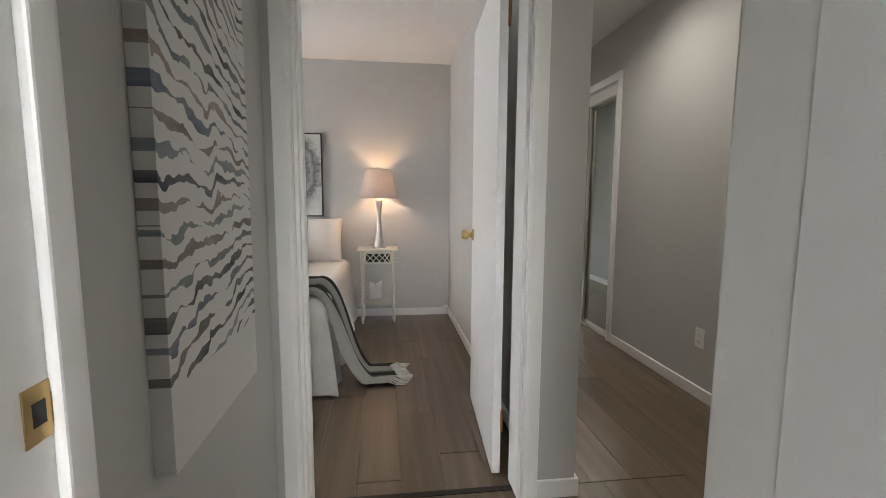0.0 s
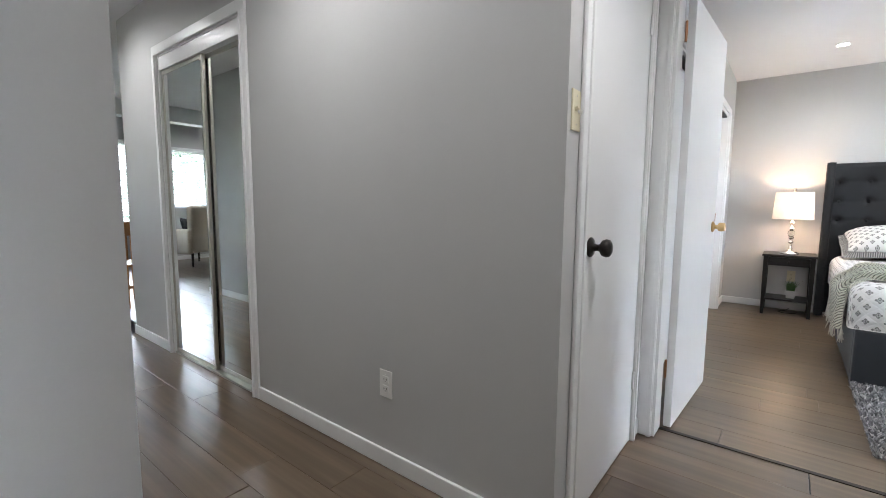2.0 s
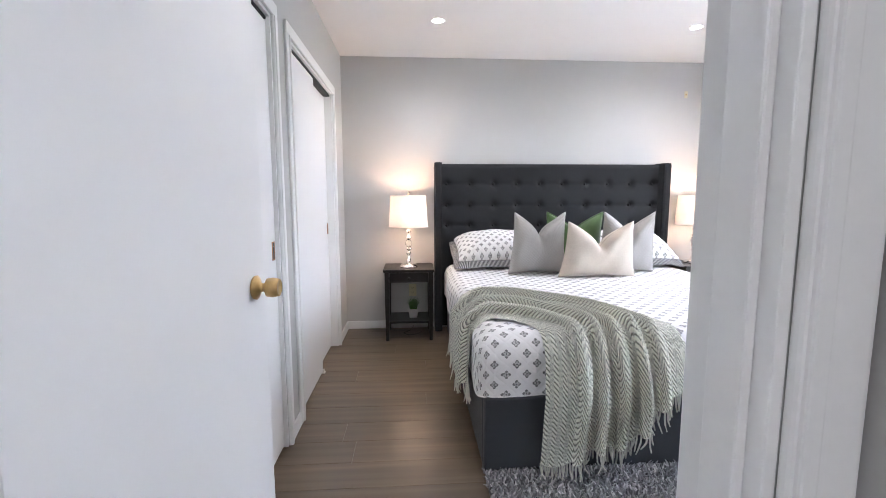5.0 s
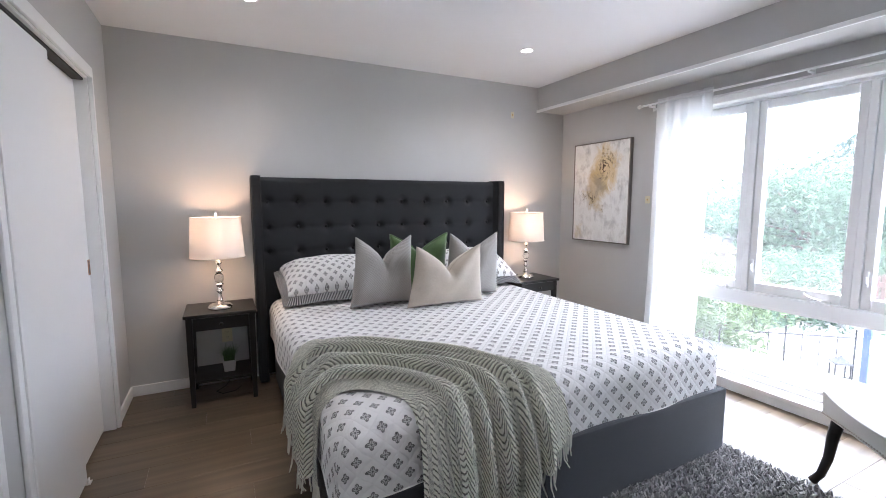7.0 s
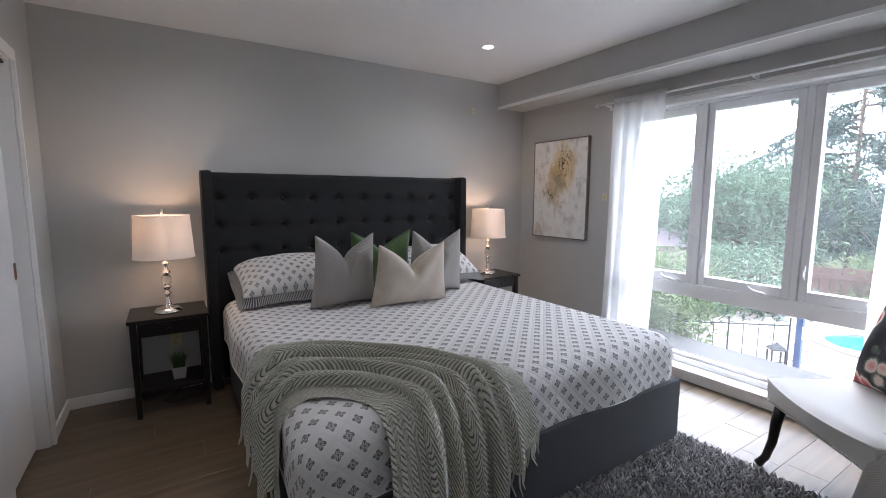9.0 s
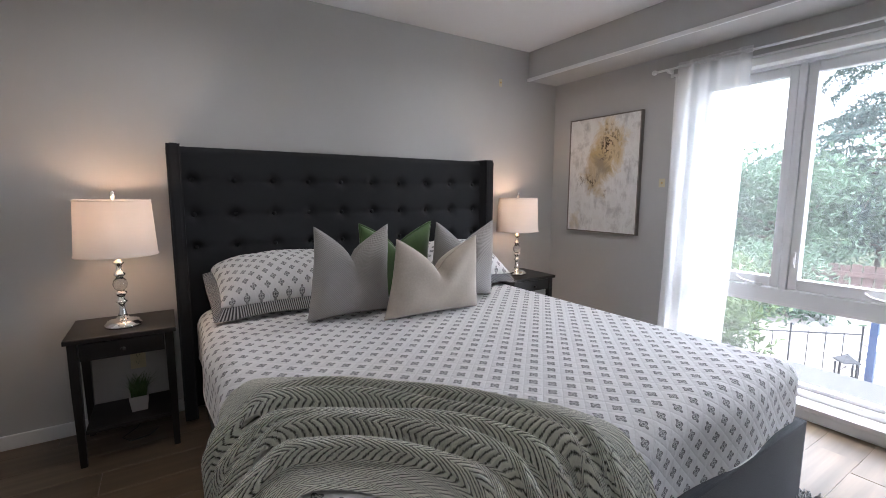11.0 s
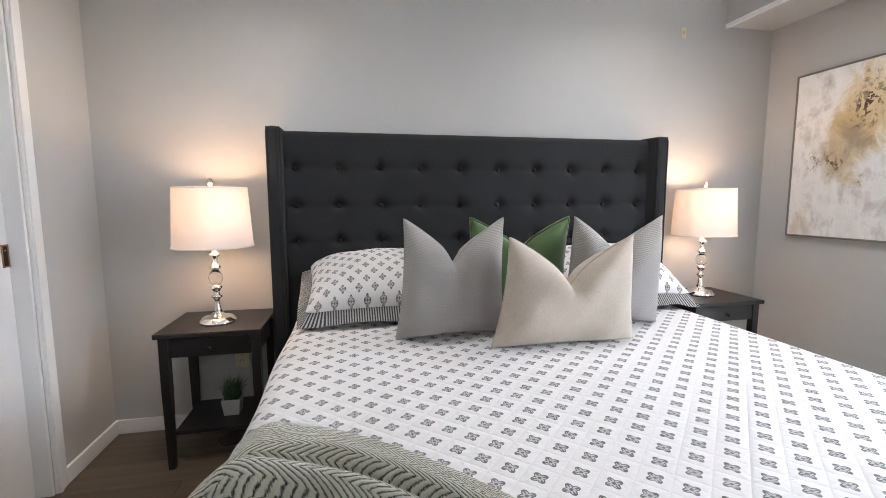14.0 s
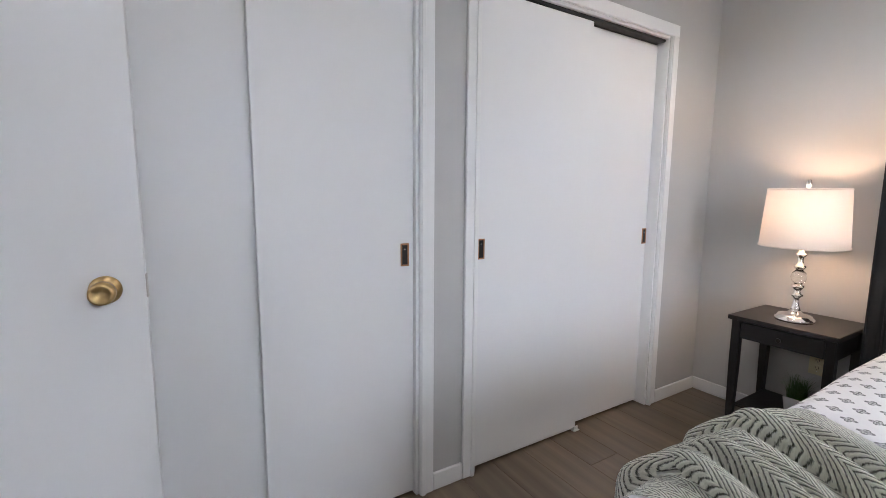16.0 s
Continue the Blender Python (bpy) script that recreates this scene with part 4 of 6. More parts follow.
def curtain(x_top, x_bot, waves, seed, label):
    t = thing("sheer_curtain", label, "curtain", ((x_top[0] + x_top[1]) / 2, -1.94, 0), group="sheer curtains")
    cx = (x_top[0] + x_top[1]) / 2
    rnd = random.Random(seed)
    ph = [rnd.uniform(0, 6.28) for _ in range(4)]

    def fn(u, v):
        z = 2.128 - v * 2.115
        x = (x_top[0] + u * (x_top[1] - x_top[0])) * (1 - v) + (x_bot[0] + u * (x_bot[1] - x_bot[0])) * v
        amp = 0.008 + 0.016 * v
        y = amp * math.sin(2 * math.pi * waves * u + ph[0] + 0.8 * v) + 0.3 * amp * math.sin(2 * math.pi * waves * 1.7 * u + ph[1] - 1.1 * v)
        x += 0.012 * math.sin(5 * v + 7 * u + ph[2]) * v
        gather = math.exp(-((v - 0.013) / 0.008) ** 2)
        return (x - cx, y * (1 - 0.5 * gather) + 0.0, z), (x, z)
    part("cloth", sheet(fn, 110, 40), SHEER, t, smooth=True)
    part("header", sweep([(x_top[0] - cx, 0, 2.10), (x_top[1] - cx, 0, 2.10)], 0.0115, 10), SHEER, t, smooth=True)
    return t


curtain((5.255, 4.82), (5.275, 4.86), 4.5, 3, "sheer white voile curtain gathered at the side of the window")
curtain((3.60, 3.18), (3.63, 3.22), 4.5, 5, "sheer white voile curtain hanging beside the cream chair")


# ---- ceiling lights ----
def downlight(x, y, z, watts):
    t = thing("recessed_light", "round white recessed ceiling light, real or added fill, switched on", "ceiling light", (x, y, z), group="recessed lights")
    part("trim_ring", lathe([(0.036, -0.001), (0.046, -0.001), (0.048, -0.004), (0.044, -0.006), (0.037, -0.004), (0.036, -0.001)], 32), TRIM, t, smooth=True)
    part("lens", lathe([(0, -0.0025), (0.0365, -0.0025), (0.0365, -0.001), (0, -0.001)], 28), LED, t, "glowing lens")
    li = new("downlight_lamp", bpy.data.lights.new("downlight_lamp", "SPOT"))
    li.data.energy, li.data.spot_size, li.data.spot_blend, li.data.shadow_soft_size, li.data.color = watts, radians(165), 0.9, 0.10, (1, 0.96, 0.90)
    li.matrix_world = look((x, y, z - 0.02), (x, y + 0.001, 0))
    return t


# The pair at x = 3.75 is unseen, added to brighten the bed's foot side.
for x, y, k in ((5.58, 0.98, 0.95), (5.58, -0.90, 1.25), (3.75, 0.98, 0.45), (3.75, -0.90, 0.6)):
    downlight(x, y, H, POT_W * k)
downlight(1.25, 2.75, 2.5, HALL_W)
downlight(1.25, 5.0, 2.5, HALL_W)
downlight(-0.55, 9.3, 2.5, POT_W)
# Unseen corridor light, added as fill for the doors and floor.
downlight(1.6, 1.15, H, HALL_W * 1.2)


# ---- bed ----
bed = thing("bed", "king bed with charcoal linen wingback headboard and upholstered base", "bed", (5.2, -0.145, 0))
BX0, BX1, BY0, BY1 = 4.155 - 5.2, 6.26 - 5.2, -1.16 + 0.145, 0.865 + 0.145
part("side_rail", bx(BX0 + 0.06, BX1, BY0, BY0 + 0.06, 0.012, 0.352, bev=0.012), BASE_LINEN, bed)
part("side_rail", bx(BX0 + 0.06, BX1, BY1 - 0.06, BY1, 0.012, 0.352, bev=0.012), BASE_LINEN, bed)
part("foot_rail", bx(BX0, BX0 + 0.06, BY0, BY1, 0.012, 0.354, bev=0.012), BASE_LINEN, bed)
part("slat_deck", bx(BX0 + 0.06, BX1, BY0 + 0.06, BY1 - 0.06, 0.16, 0.22), BLACKWOOD, bed)
for x in (BX0 + 0.1, 0, BX1 - 0.1):
    for y in (BY0 + 0.1, BY1 - 0.1):
        part("foot", lathe([(0, 0.0), (0.025, 0.0), (0.03, 0.16), (0, 0.16)], 12), BLACKWOOD, bed).location = (x, y, 0.001)

HBX = 6.285 - 5.2                               # face of the tufted panel
HW0, HW1 = -1.148 + 0.145, 0.975 + 0.145
rows_z, step_y = (1.335, 1.145, 0.965), 0.211
ys = [(HW0 + HW1) / 2 + (k - 4.5) * step_y for k in range(10)]


def tuft(u, v):
    y, z = HW0 + 0.05 + u * (HW1 - HW0 - 0.10), 0.30 + v * (1.512 - 0.30)
    x = HBX
    for rz in rows_z:
        dz = z - rz
        for yy in ys:
            d = math.hypot(y - yy, dz)
            x += 0.030 * math.exp(-(d / 0.026) ** 2) + 0.010 * math.exp(-(d / 0.06) ** 2)
        x += 0.006 * math.exp(-(dz / 0.012) ** 2)
    x += 0.03 * max(0.0, (z - 1.484) / 0.028) ** 2
    return (x, y, z), (y, z)


part("headboard_panel", sheet(tuft, 150, 76), CHARCOAL, bed, smooth=True, label="button-tufted charcoal linen panel")
part("headboard_back", bx(HBX + 0.05, 6.372 - 5.2, HW0 + 0.03, HW1 - 0.03, 0.03, 1.510, bev=0.008), CHARCOAL, bed)
for rz in rows_z:
    for yy in ys:
        part("button", turned(lathe([(0, -0.004), (0.011, -0.003), (0.013, 0.001), (0.009, 0.006), (0, 0.008)], 12), pose(HBX + 0.034, yy, rz, 0, -90, 0)), CHARCOAL, bed, smooth=True)
for a, b in ((HW0, HW0 + 0.064), (HW1 - 0.064, HW1)):
    bm = bx(6.198 - 5.2, 6.372 - 5.2, a, b, 0.012, 1.520, bev=0.020)
    wing = part("wing", bm, CHARCOAL, bed, smooth=False)
    for yy in (a + 0.004, b - 0.004):
        part("piping", sweep([(6.202 - 5.2, yy, 0.02), (6.200 - 5.2, yy, 1.495), (6.206 - 5.2, yy, 1.514), (6.36 - 5.2, yy, 1.518)], 0.0035, 6), CHARCOAL, wing)

mattress = thing("mattress", "thick mattress under the printed quilt", "mattress", (5.2, -0.145, 0.221))
part("body", bx(4.235 - 5.2, 6.25 - 5.2, -1.075 + 0.145, 0.785 + 0.145, 0.0, 0.355, bev=0.05), WHITE_CLOTH, mattress, smooth=True)

# the quilt lies over the mattress and falls on three sides
TOP = 0.615
QX, QY0, QY1, DROP, RAD = 4.172, -1.125, 0.892, 0.268, 0.10


def fold_over(s, edge):
    """How far out and down a cloth goes, s metres past the start of a rounded edge."""
    arc = RAD * math.pi / 2
    if s <= 0:
        return s, 0.0
    if s < arc:
        a = s / RAD
        return RAD * math.sin(a), RAD * (1 - math.cos(a))
    return RAD, RAD + (s - arc)


def quilt(u, v):
    arc = RAD * math.pi / 2
    fall = arc + DROP - RAD
    a = -fall + u * (fall + (6.25 - QX - RAD))             # along the bed, negative past the foot
    width = QY1 - QY0 - 2 * RAD
    b = -fall + v * (2 * fall + width)
    ox, dx = fold_over(-a, 0)
    x = QX + RAD - ox if a < 0 else QX + RAD + a
    mid = width / 2
    sgn = 1 if b > mid else -1
    oy, dy = fold_over(abs(b - mid) - mid, 0)
    y = (QY0 + QY1) / 2 + sgn * (mid + oy)
    drop = min(math.sqrt(dx * dx + dy * dy) if (dx < DROP and dy < DROP) else max(dx, dy), DROP)
    if dx > 0 and dy > 0:                                   # soften the plan's corner
        k = min(dx, dy) / DROP
        x += 0.045 * k
        y -= sgn * 0.045 * k
    z = TOP - drop
    side = min(1.0, drop / 0.12)
    x -= 0.012 * side * math.sin(9 * y + 1.0) * (1 if dx > 0 else 0)
    y += sgn * 0.010 * side * math.sin(8 * x) * (1 if dy > 0 else 0)
    z += 0.006 * math.sin(3.1 * x + 1.3 * y) * math.sin(2.7 * y) + 0.010 * math.exp(-((x - 5.2) / 0.9) ** 2 - ((y + 0.15) / 0.7) ** 2)
    return (x - 5.2, y + 0.145, z), (a, b)


spread = thing("quilt", "white quilted bedspread printed with small grey flowers, draped over the bed", "bedspread", (5.2, -0.145, 0))
part("cloth", sheet(quilt, 130, 130), SPREAD, spread, smooth=True)
edge = [quilt(1 - k / 60, 0.0)[0] for k in range(61)] + [quilt(0.0, k / 60)[0] for k in range(1, 61)] + [quilt(k / 60, 1.0)[0] for k in range(1, 61)]
part("hem", sweep(edge, 0.003, 6), WHITE_CLOTH, spread, "bound white hem", smooth=True)
# ---- the throw sweeps in an arc round the foot corner and hangs on both sides ----
RI, RO = 0.26, 0.935
CX, CY = 4.165, 0.868


def throw_surface(u, v):
    """u runs along the folds from the hanging end at the side to the one at the foot, v across them from the inner edge to the outer."""
    sway = 0.018 * math.sin(5 * u + 1.0) + 0.006 * math.sin(11 * u + 9 * v)
    fold = (v - 0.17 + sway) / 0.138                      # five rope-like folds with flat cloth between them
    inside = 0 < fold < 5
    c = fold - math.floor(fold) - 0.5
    half = (0.46, 0.40, 0.43, 0.37, 0.44)[int(fold) if inside else 0] - 0.02 - 0.13 * u
    ridge = math.sqrt(max(0.0, 1 - (c / half) ** 2)) if inside else 0.0
    tall = (0.056, 0.064, 0.052, 0.066, 0.058)[int(fold) if inside else 0] * (1 + 0.15 * math.sin(9 * u + 4 * math.floor(fold)))
    lean_in = 0.020 * ridge * (1 + 0.4 * math.sin(6 * u))
    fan = 1.0 - 0.07 * u
    r = RI + (RO - RI) * v * fan - lean_in
    lift = 0.007 + tall * ridge + 0.003 * math.sin(21 * u + 17 * v)
    hang_l = 0.40 - 0.10 * v + 0.03 * math.sin(9 * v)
    hang_f = 0.50 - 0.36 * v ** 2.2 + 0.025 * math.sin(14 * v)
    arc = r * math.pi / 2
    total = hang_l + arc + hang_f
    s = u * total
    lean = 0.10
    if s < hang_l:                                        # on the side of the bed
        d = hang_l - s
        ox, dz = fold_over(d, 0)
        x = CX + r + (0.02 - lean * 0.1) * d
        y = CY - RAD + ox + 0.012 + (lift if d > RAD else lift * d / RAD)
        z = TOP + 0.006 - dz + (lift * (1 - min(1, d / RAD)))
        y += 0.015 * min(1, d / 0.3)
        x += -0.04 * d
    elif s < hang_l + arc:
        th = (s - hang_l) / r
        sq = 1 + (0.02 - 0.16 * v) * math.sin(2 * th) ** 2
        rr = r * sq
        x, y = CX + rr * math.cos(th), CY - rr * math.sin(th)
        edge = min(CY - y, x - CX)
        z = TOP + 0.006 + lift + 0.008 * math.exp(-((x - 5.2) / 0.9) ** 2)
        if edge < RAD:                                    # follow the rounded edge of the mattress
            z -= RAD - math.sqrt(max(0.0, RAD ** 2 - (RAD - max(edge, 0)) ** 2))
    else:
        d = s - hang_l - arc
        y = CY - r + 0.10 * d * (0.6 - v)
        ox, dz = fold_over(d + RAD * 0.9, 0)
        x = CX + RAD - ox - 0.012 - (lift if d > RAD else lift * d / RAD)
        z = TOP + 0.006 - dz + lift * (1 - min(1, d / RAD))
        x -= 0.065 * min(1, d / 0.22)
    return (x, y, z), s, r


def throw_fn(u, v):
    p, s, r = throw_surface(u, v)
    return (p[0] - 4.6, p[1] - 0.5, p[2]), (s, 1.05 * v)


throw = thing("throw_blanket", "sage green herringbone throw bunched in folds over the bed corner", "blanket", (4.6, 0.5, 0))
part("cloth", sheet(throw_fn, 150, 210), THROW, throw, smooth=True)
bm = bmesh.new()
rnd = random.Random(4)
for end in (0.0, 1.0):
    for k in range(64):
        v = k / 63
        p, _, _ = throw_surface(end, v)
        q, _, _ = throw_surface(0.02 if end == 0 else 0.98, v)
        d = (Vector(p) - Vector(q)).normalized()
        pts = [Vector(p) - d * 0.004]
        ln = rnd.uniform(0.05, 0.085)
        side = Vector((rnd.uniform(-1, 1), rnd.uniform(-1, 1), 0)) * 0.012
        for j in range(1, 4):
            pts.append(Vector(p) + Vector((0, 0, -ln * j / 3)) + side * (j / 3) ** 2 * (1 + rnd.random()))
        sweep([(a.x - 4.6, a.y - 0.5, a.z) for a in pts], [0.0035, 0.004, 0.0035, 0.0025], 5, bm)
tagged(part("fringe", bm, FRINGE, throw, "knotted yarn fringe"), kind="stuff")


# ---- pillows ----
def pillow(name, label, bm, material, loc, rot, seam=None, seam_mat=None, seam_r=0.003, group=""):
    t = thing(name, label, "pillow", loc, rot, group)
    part("cover", bm, material, t, smooth=True)
    if seam:
        part("piping", sweep(seam, seam_r, 6), seam_mat or material, t, smooth=True)
    return t


def sham(y, label, turn):
    t = thing("printed_pillow", label, "pillow", (5.93, y, 0.622), (0, 0, turn), group="printed pillows")
    lean = pose(0, 0, 0, 0, 0, 90) @ pose(0, 0, 0.075, 70, 0, 0)
    part("cover", turned(cushion(0.74, 0.44, 0.30, 0, 0.05, 5, soft=2.4), lean), SHAM, t, smooth=True)

    def flange(u, v):
        q = u * 4 % 4
        s, f = int(min(q, 3.9999)), q - int(min(q, 3.9999))
        a = ((f * 2 - 1, -1), (1, f * 2 - 1), (1 - f * 2, 1), (-1, 1 - f * 2))[s]
        low, side, high = max(0.0, (-a[1] - 0.7) / 0.3), max(0.0, (abs(a[0]) - 0.8) / 0.2), max(0.0, (a[1] - 0.7) / 0.3)
        x, z = 0.352 * a[0], 0.207 * a[1] + 0.22
        z += 0.05 * v * high
        x += 0.055 * v * side * (1 if a[0] > 0 else -1)
        ruffle = 0.006 * math.sin(46 * u) * v
        p = lean @ Vector((x, ruffle, z))
        drop = 0.055 * v * low + 0.030 * v * side * (1 - high)
        out = 0.052 * v * low                                   # the lower edge lies out on the bed
        return (p.x - out, p.y, max(0.008 + abs(ruffle), p.z - drop)), (u * 2, v * 0.05)
    part("flange", sheet(flange, 160, 5), FLANGE, t, smooth=True, label="grey striped flange")
    return t


def flange_material():
    m, n, l, b = nodes_of("striped_flange")
    sep = n.new("ShaderNodeSeparateXYZ")
    l.new(coords(n, l, "UV"), sep.inputs[0])
    w = val(n, l, "SINE", val(n, l, "MULTIPLY", sep.outputs[0], 800.0))
    l.new(ramp(n, l, val(n, l, "MULTIPLY_ADD", w, 0.5, 0.5), [(0.35, (0.035, 0.035, 0.04)), (0.75, (0.40, 0.40, 0.40))]), b.inputs["Base Color"])
    b.inputs["Roughness"].default_value = 0.9
    return m


FLANGE = flange_material()
sham(0.425, "white pillow printed with grey flowers, striped flange edge", 2)
sham(-0.72, "white pillow printed with grey flowers, striped flange edge", -2)
pillow("throw_pillow", "green velvet pillow with a piped edge against the headboard", cushion(0.46, 0.455, 0.16, 0.12, 0.06, 1), GREEN_VELVET,
       (5.90, -0.15, 0.635), (-5, 0, 90), outline(0.465, 0.46, 0.12, 0.06), GREEN_VELVET, 0.006)
pillow("throw_pillow", "grey waffle-weave pillow with a chopped top", cushion(0.46, 0.482, 0.18, 0.14, 0.07, 2, taper=0.13), GREY_WAFFLE,
       (5.71, 0.20, 0.622), (-6, 0, 93), outline(0.46, 0.482, 0.14, 0.07, taper=0.13), GREY_WAFFLE, group="grey pillows")
pillow("throw_pillow", "grey waffle-weave pillow with a chopped top", cushion(0.46, 0.482, 0.18, 0.14, 0.07, 3, taper=0.13), GREY_WAFFLE,
       (5.72, -0.515, 0.622), (-6, 0, 88), outline(0.46, 0.482, 0.14, 0.07, taper=0.13), GREY_WAFFLE, group="grey pillows")
pillow("throw_pillow", "cream velvet lumbar pillow with a deep chop", cushion(0.58, 0.42, 0.17, 0.15, 0.06, 4, taper=0.17), CREAM_VELVET,
       (5.52, -0.20, 0.622), (-7, 0, 89), outline(0.58, 0.42, 0.15, 0.06, taper=0.17), CREAM_VELVET)


# ---- nightstands, lamps, plants ----
def nightstand():
    t = thing("nightstand", "black-brown wooden nightstand with drawer and low shelf", "nightstand", (6.18, 1.205, 0), group="bedside tables")
    w, d, h = 0.215, 0.195, 0.616
    part("top", bx(-d, d, -w, w, h - 0.022, h, bev=0.004), BLACKWOOD, t)
    for x, y in ((-d + 0.04, -w + 0.03), (-d + 0.04, w - 0.03), (d - 0.03, -w + 0.03), (d - 0.03, w - 0.03)):
        bm = bmesh.new()
        vs = []
        for z, k in ((0.0, 0.013), (0.36, 0.018), (h - 0.022, 0.018)):
            vs.append([bm.verts.new((x + a * k, y + b * k, z)) for a, b in ((-1, -1), (1, -1), (1, 1), (-1, 1))])
        for a, b in zip(vs, vs[1:]):
            for k in range(4):
                bm.faces.new((a[k], a[(k + 1) % 4], b[(k + 1) % 4], b[k]))
        bm.faces.new(vs[0][::-1]), bm.faces.new(vs[-1])
        part("leg", bm, BLACKWOOD, t)
    for y in (-w + 0.022, w - 0.034):
        part("apron", bx(-d + 0.05, d - 0.04, y, y + 0.012, h - 0.12, h - 0.022), BLACKWOOD, t)
    part("apron", bx(d - 0.04, d - 0.028, -w + 0.05, w - 0.05, h - 0.12, h - 0.022), BLACKWOOD, t)
    dr = part("drawer", bx(-d + 0.026, -d + 0.04, -w + 0.052, w - 0.052, h - 0.112, h - 0.030, bev=0.003), BLACKWOOD, t)
    part("drawer_knob", turned(lathe([(0, 0), (0.005, 0), (0.005, 0.010), (0.011, 0.014), (0.010, 0.022), (0, 0.024)], 14), pose(-d + 0.026, 0, h - 0.075, 0, -90, 0)), BRONZE, dr, smooth=True)
    part("shelf", bx(-d + 0.045, d - 0.035, -w + 0.045, w - 0.045, 0.147, 0.165, bev=0.003), BLACKWOOD, t)
    return t


def bulb_in(loc, watts, color=(1.0, 0.67, 0.42)):
    li = new("bulb_lamp", bpy.data.lights.new("bulb_lamp", "POINT"))
    li.data.energy, li.data.shadow_soft_size, li.data.color = watts, 0.03, color
    li.location = loc


def crystal_lamp(x, y):
    t = thing("table_lamp", "chrome and crystal table lamp with a white drum shade, lit", "lamp", (x, y, 0.6165), group="bedside lamps")
    part("foot", lathe([(0, 0), (0.076, 0), (0.078, 0.005), (0.076, 0.014), (0.069, 0.018), (0.066, 0.026), (0.046, 0.030), (0.030, 0.036), (0.020, 0.048), (0, 0.049)], 36), CHROME, t, smooth=True)
    part("stem", lathe([(0, 0.046), (0.020, 0.048), (0.018, 0.060), (0.013, 0.080), (0.011, 0.104), (0.016, 0.112), (0.025, 0.118), (0.025, 0.123), (0.016, 0.129), (0.012, 0.140), (0.020, 0.152), (0.027, 0.160), (0.025, 0.168), (0.014, 0.172), (0, 0.172)], 28), CHROME, t, smooth=True)
    part("crystal_ball", lathe([(0, 0.170), (0.014, 0.172), (0.026, 0.186), (0.031, 0.204), (0.026, 0.223), (0.014, 0.237), (0, 0.239)], 28), CRYSTAL, t, smooth=True, label="clear crystal ball")
    part("neck", lathe([(0, 0.237), (0.015, 0.238), (0.025, 0.248), (0.026, 0.256), (0.016, 0.264), (0.011, 0.280), (0.014, 0.296), (0.023, 0.304), (0.023, 0.312), (0.013, 0.318), (0.010, 0.345), (0.015, 0.350), (0.015, 0.385), (0, 0.386)], 28), CHROME, t, smooth=True)
    sh = part("shade", lathe([(0.168, 0.345), (0.1665, 0.349), (0.152, 0.600), (0.1505, 0.604), (0.149, 0.600), (0.165, 0.349), (0.168, 0.345)], 56), SHADE, t, smooth=True, label="white linen drum shade")
    for z, r in ((0.347, 0.1678), (0.602, 0.1513)):
        part("rim", lathe([(r, z - 0.004), (r + 0.0016, z - 0.003), (r + 0.0016, z + 0.003), (r, z + 0.004)], 56), SHADE, sh, smooth=True)
    bm = bmesh.new()
    for k in range(3):
        a = k * 2.0944
        sweep([(0, 0, 0.597), (0.149 * math.cos(a), 0.149 * math.sin(a), 0.597)], 0.0016, 6, bm)
    sweep([(0, 0.008, 0.386), (0, 0.045, 0.43), (0, 0.045, 0.53), (0, 0.006, 0.60)], 0.0018, 6, bm)
    sweep([(0, -0.008, 0.386), (0, -0.045, 0.43), (0, -0.045, 0.53), (0, -0.006, 0.60)], 0.0018, 6, bm)
    part("harp", bm, CHROME, t)
    part("finial", lathe([(0, 0.596), (0.006, 0.597), (0.006, 0.608), (0.010, 0.614), (0.012, 0.626), (0.011, 0.638), (0.006, 0.646), (0, 0.648)], 16), CHROME, t, smooth=True)
    part("bulb", lathe([(0, 0.39), (0.013, 0.392), (0.014, 0.415), (0.026, 0.445), (0.030, 0.465), (0.024, 0.487), (0, 0.497)], 18), BULB, t, smooth=True)
    t.scale = (1, 1, 1.016)
    bulb_in((x, y, 0.6165 + 0.530), LAMP_W)
    return t


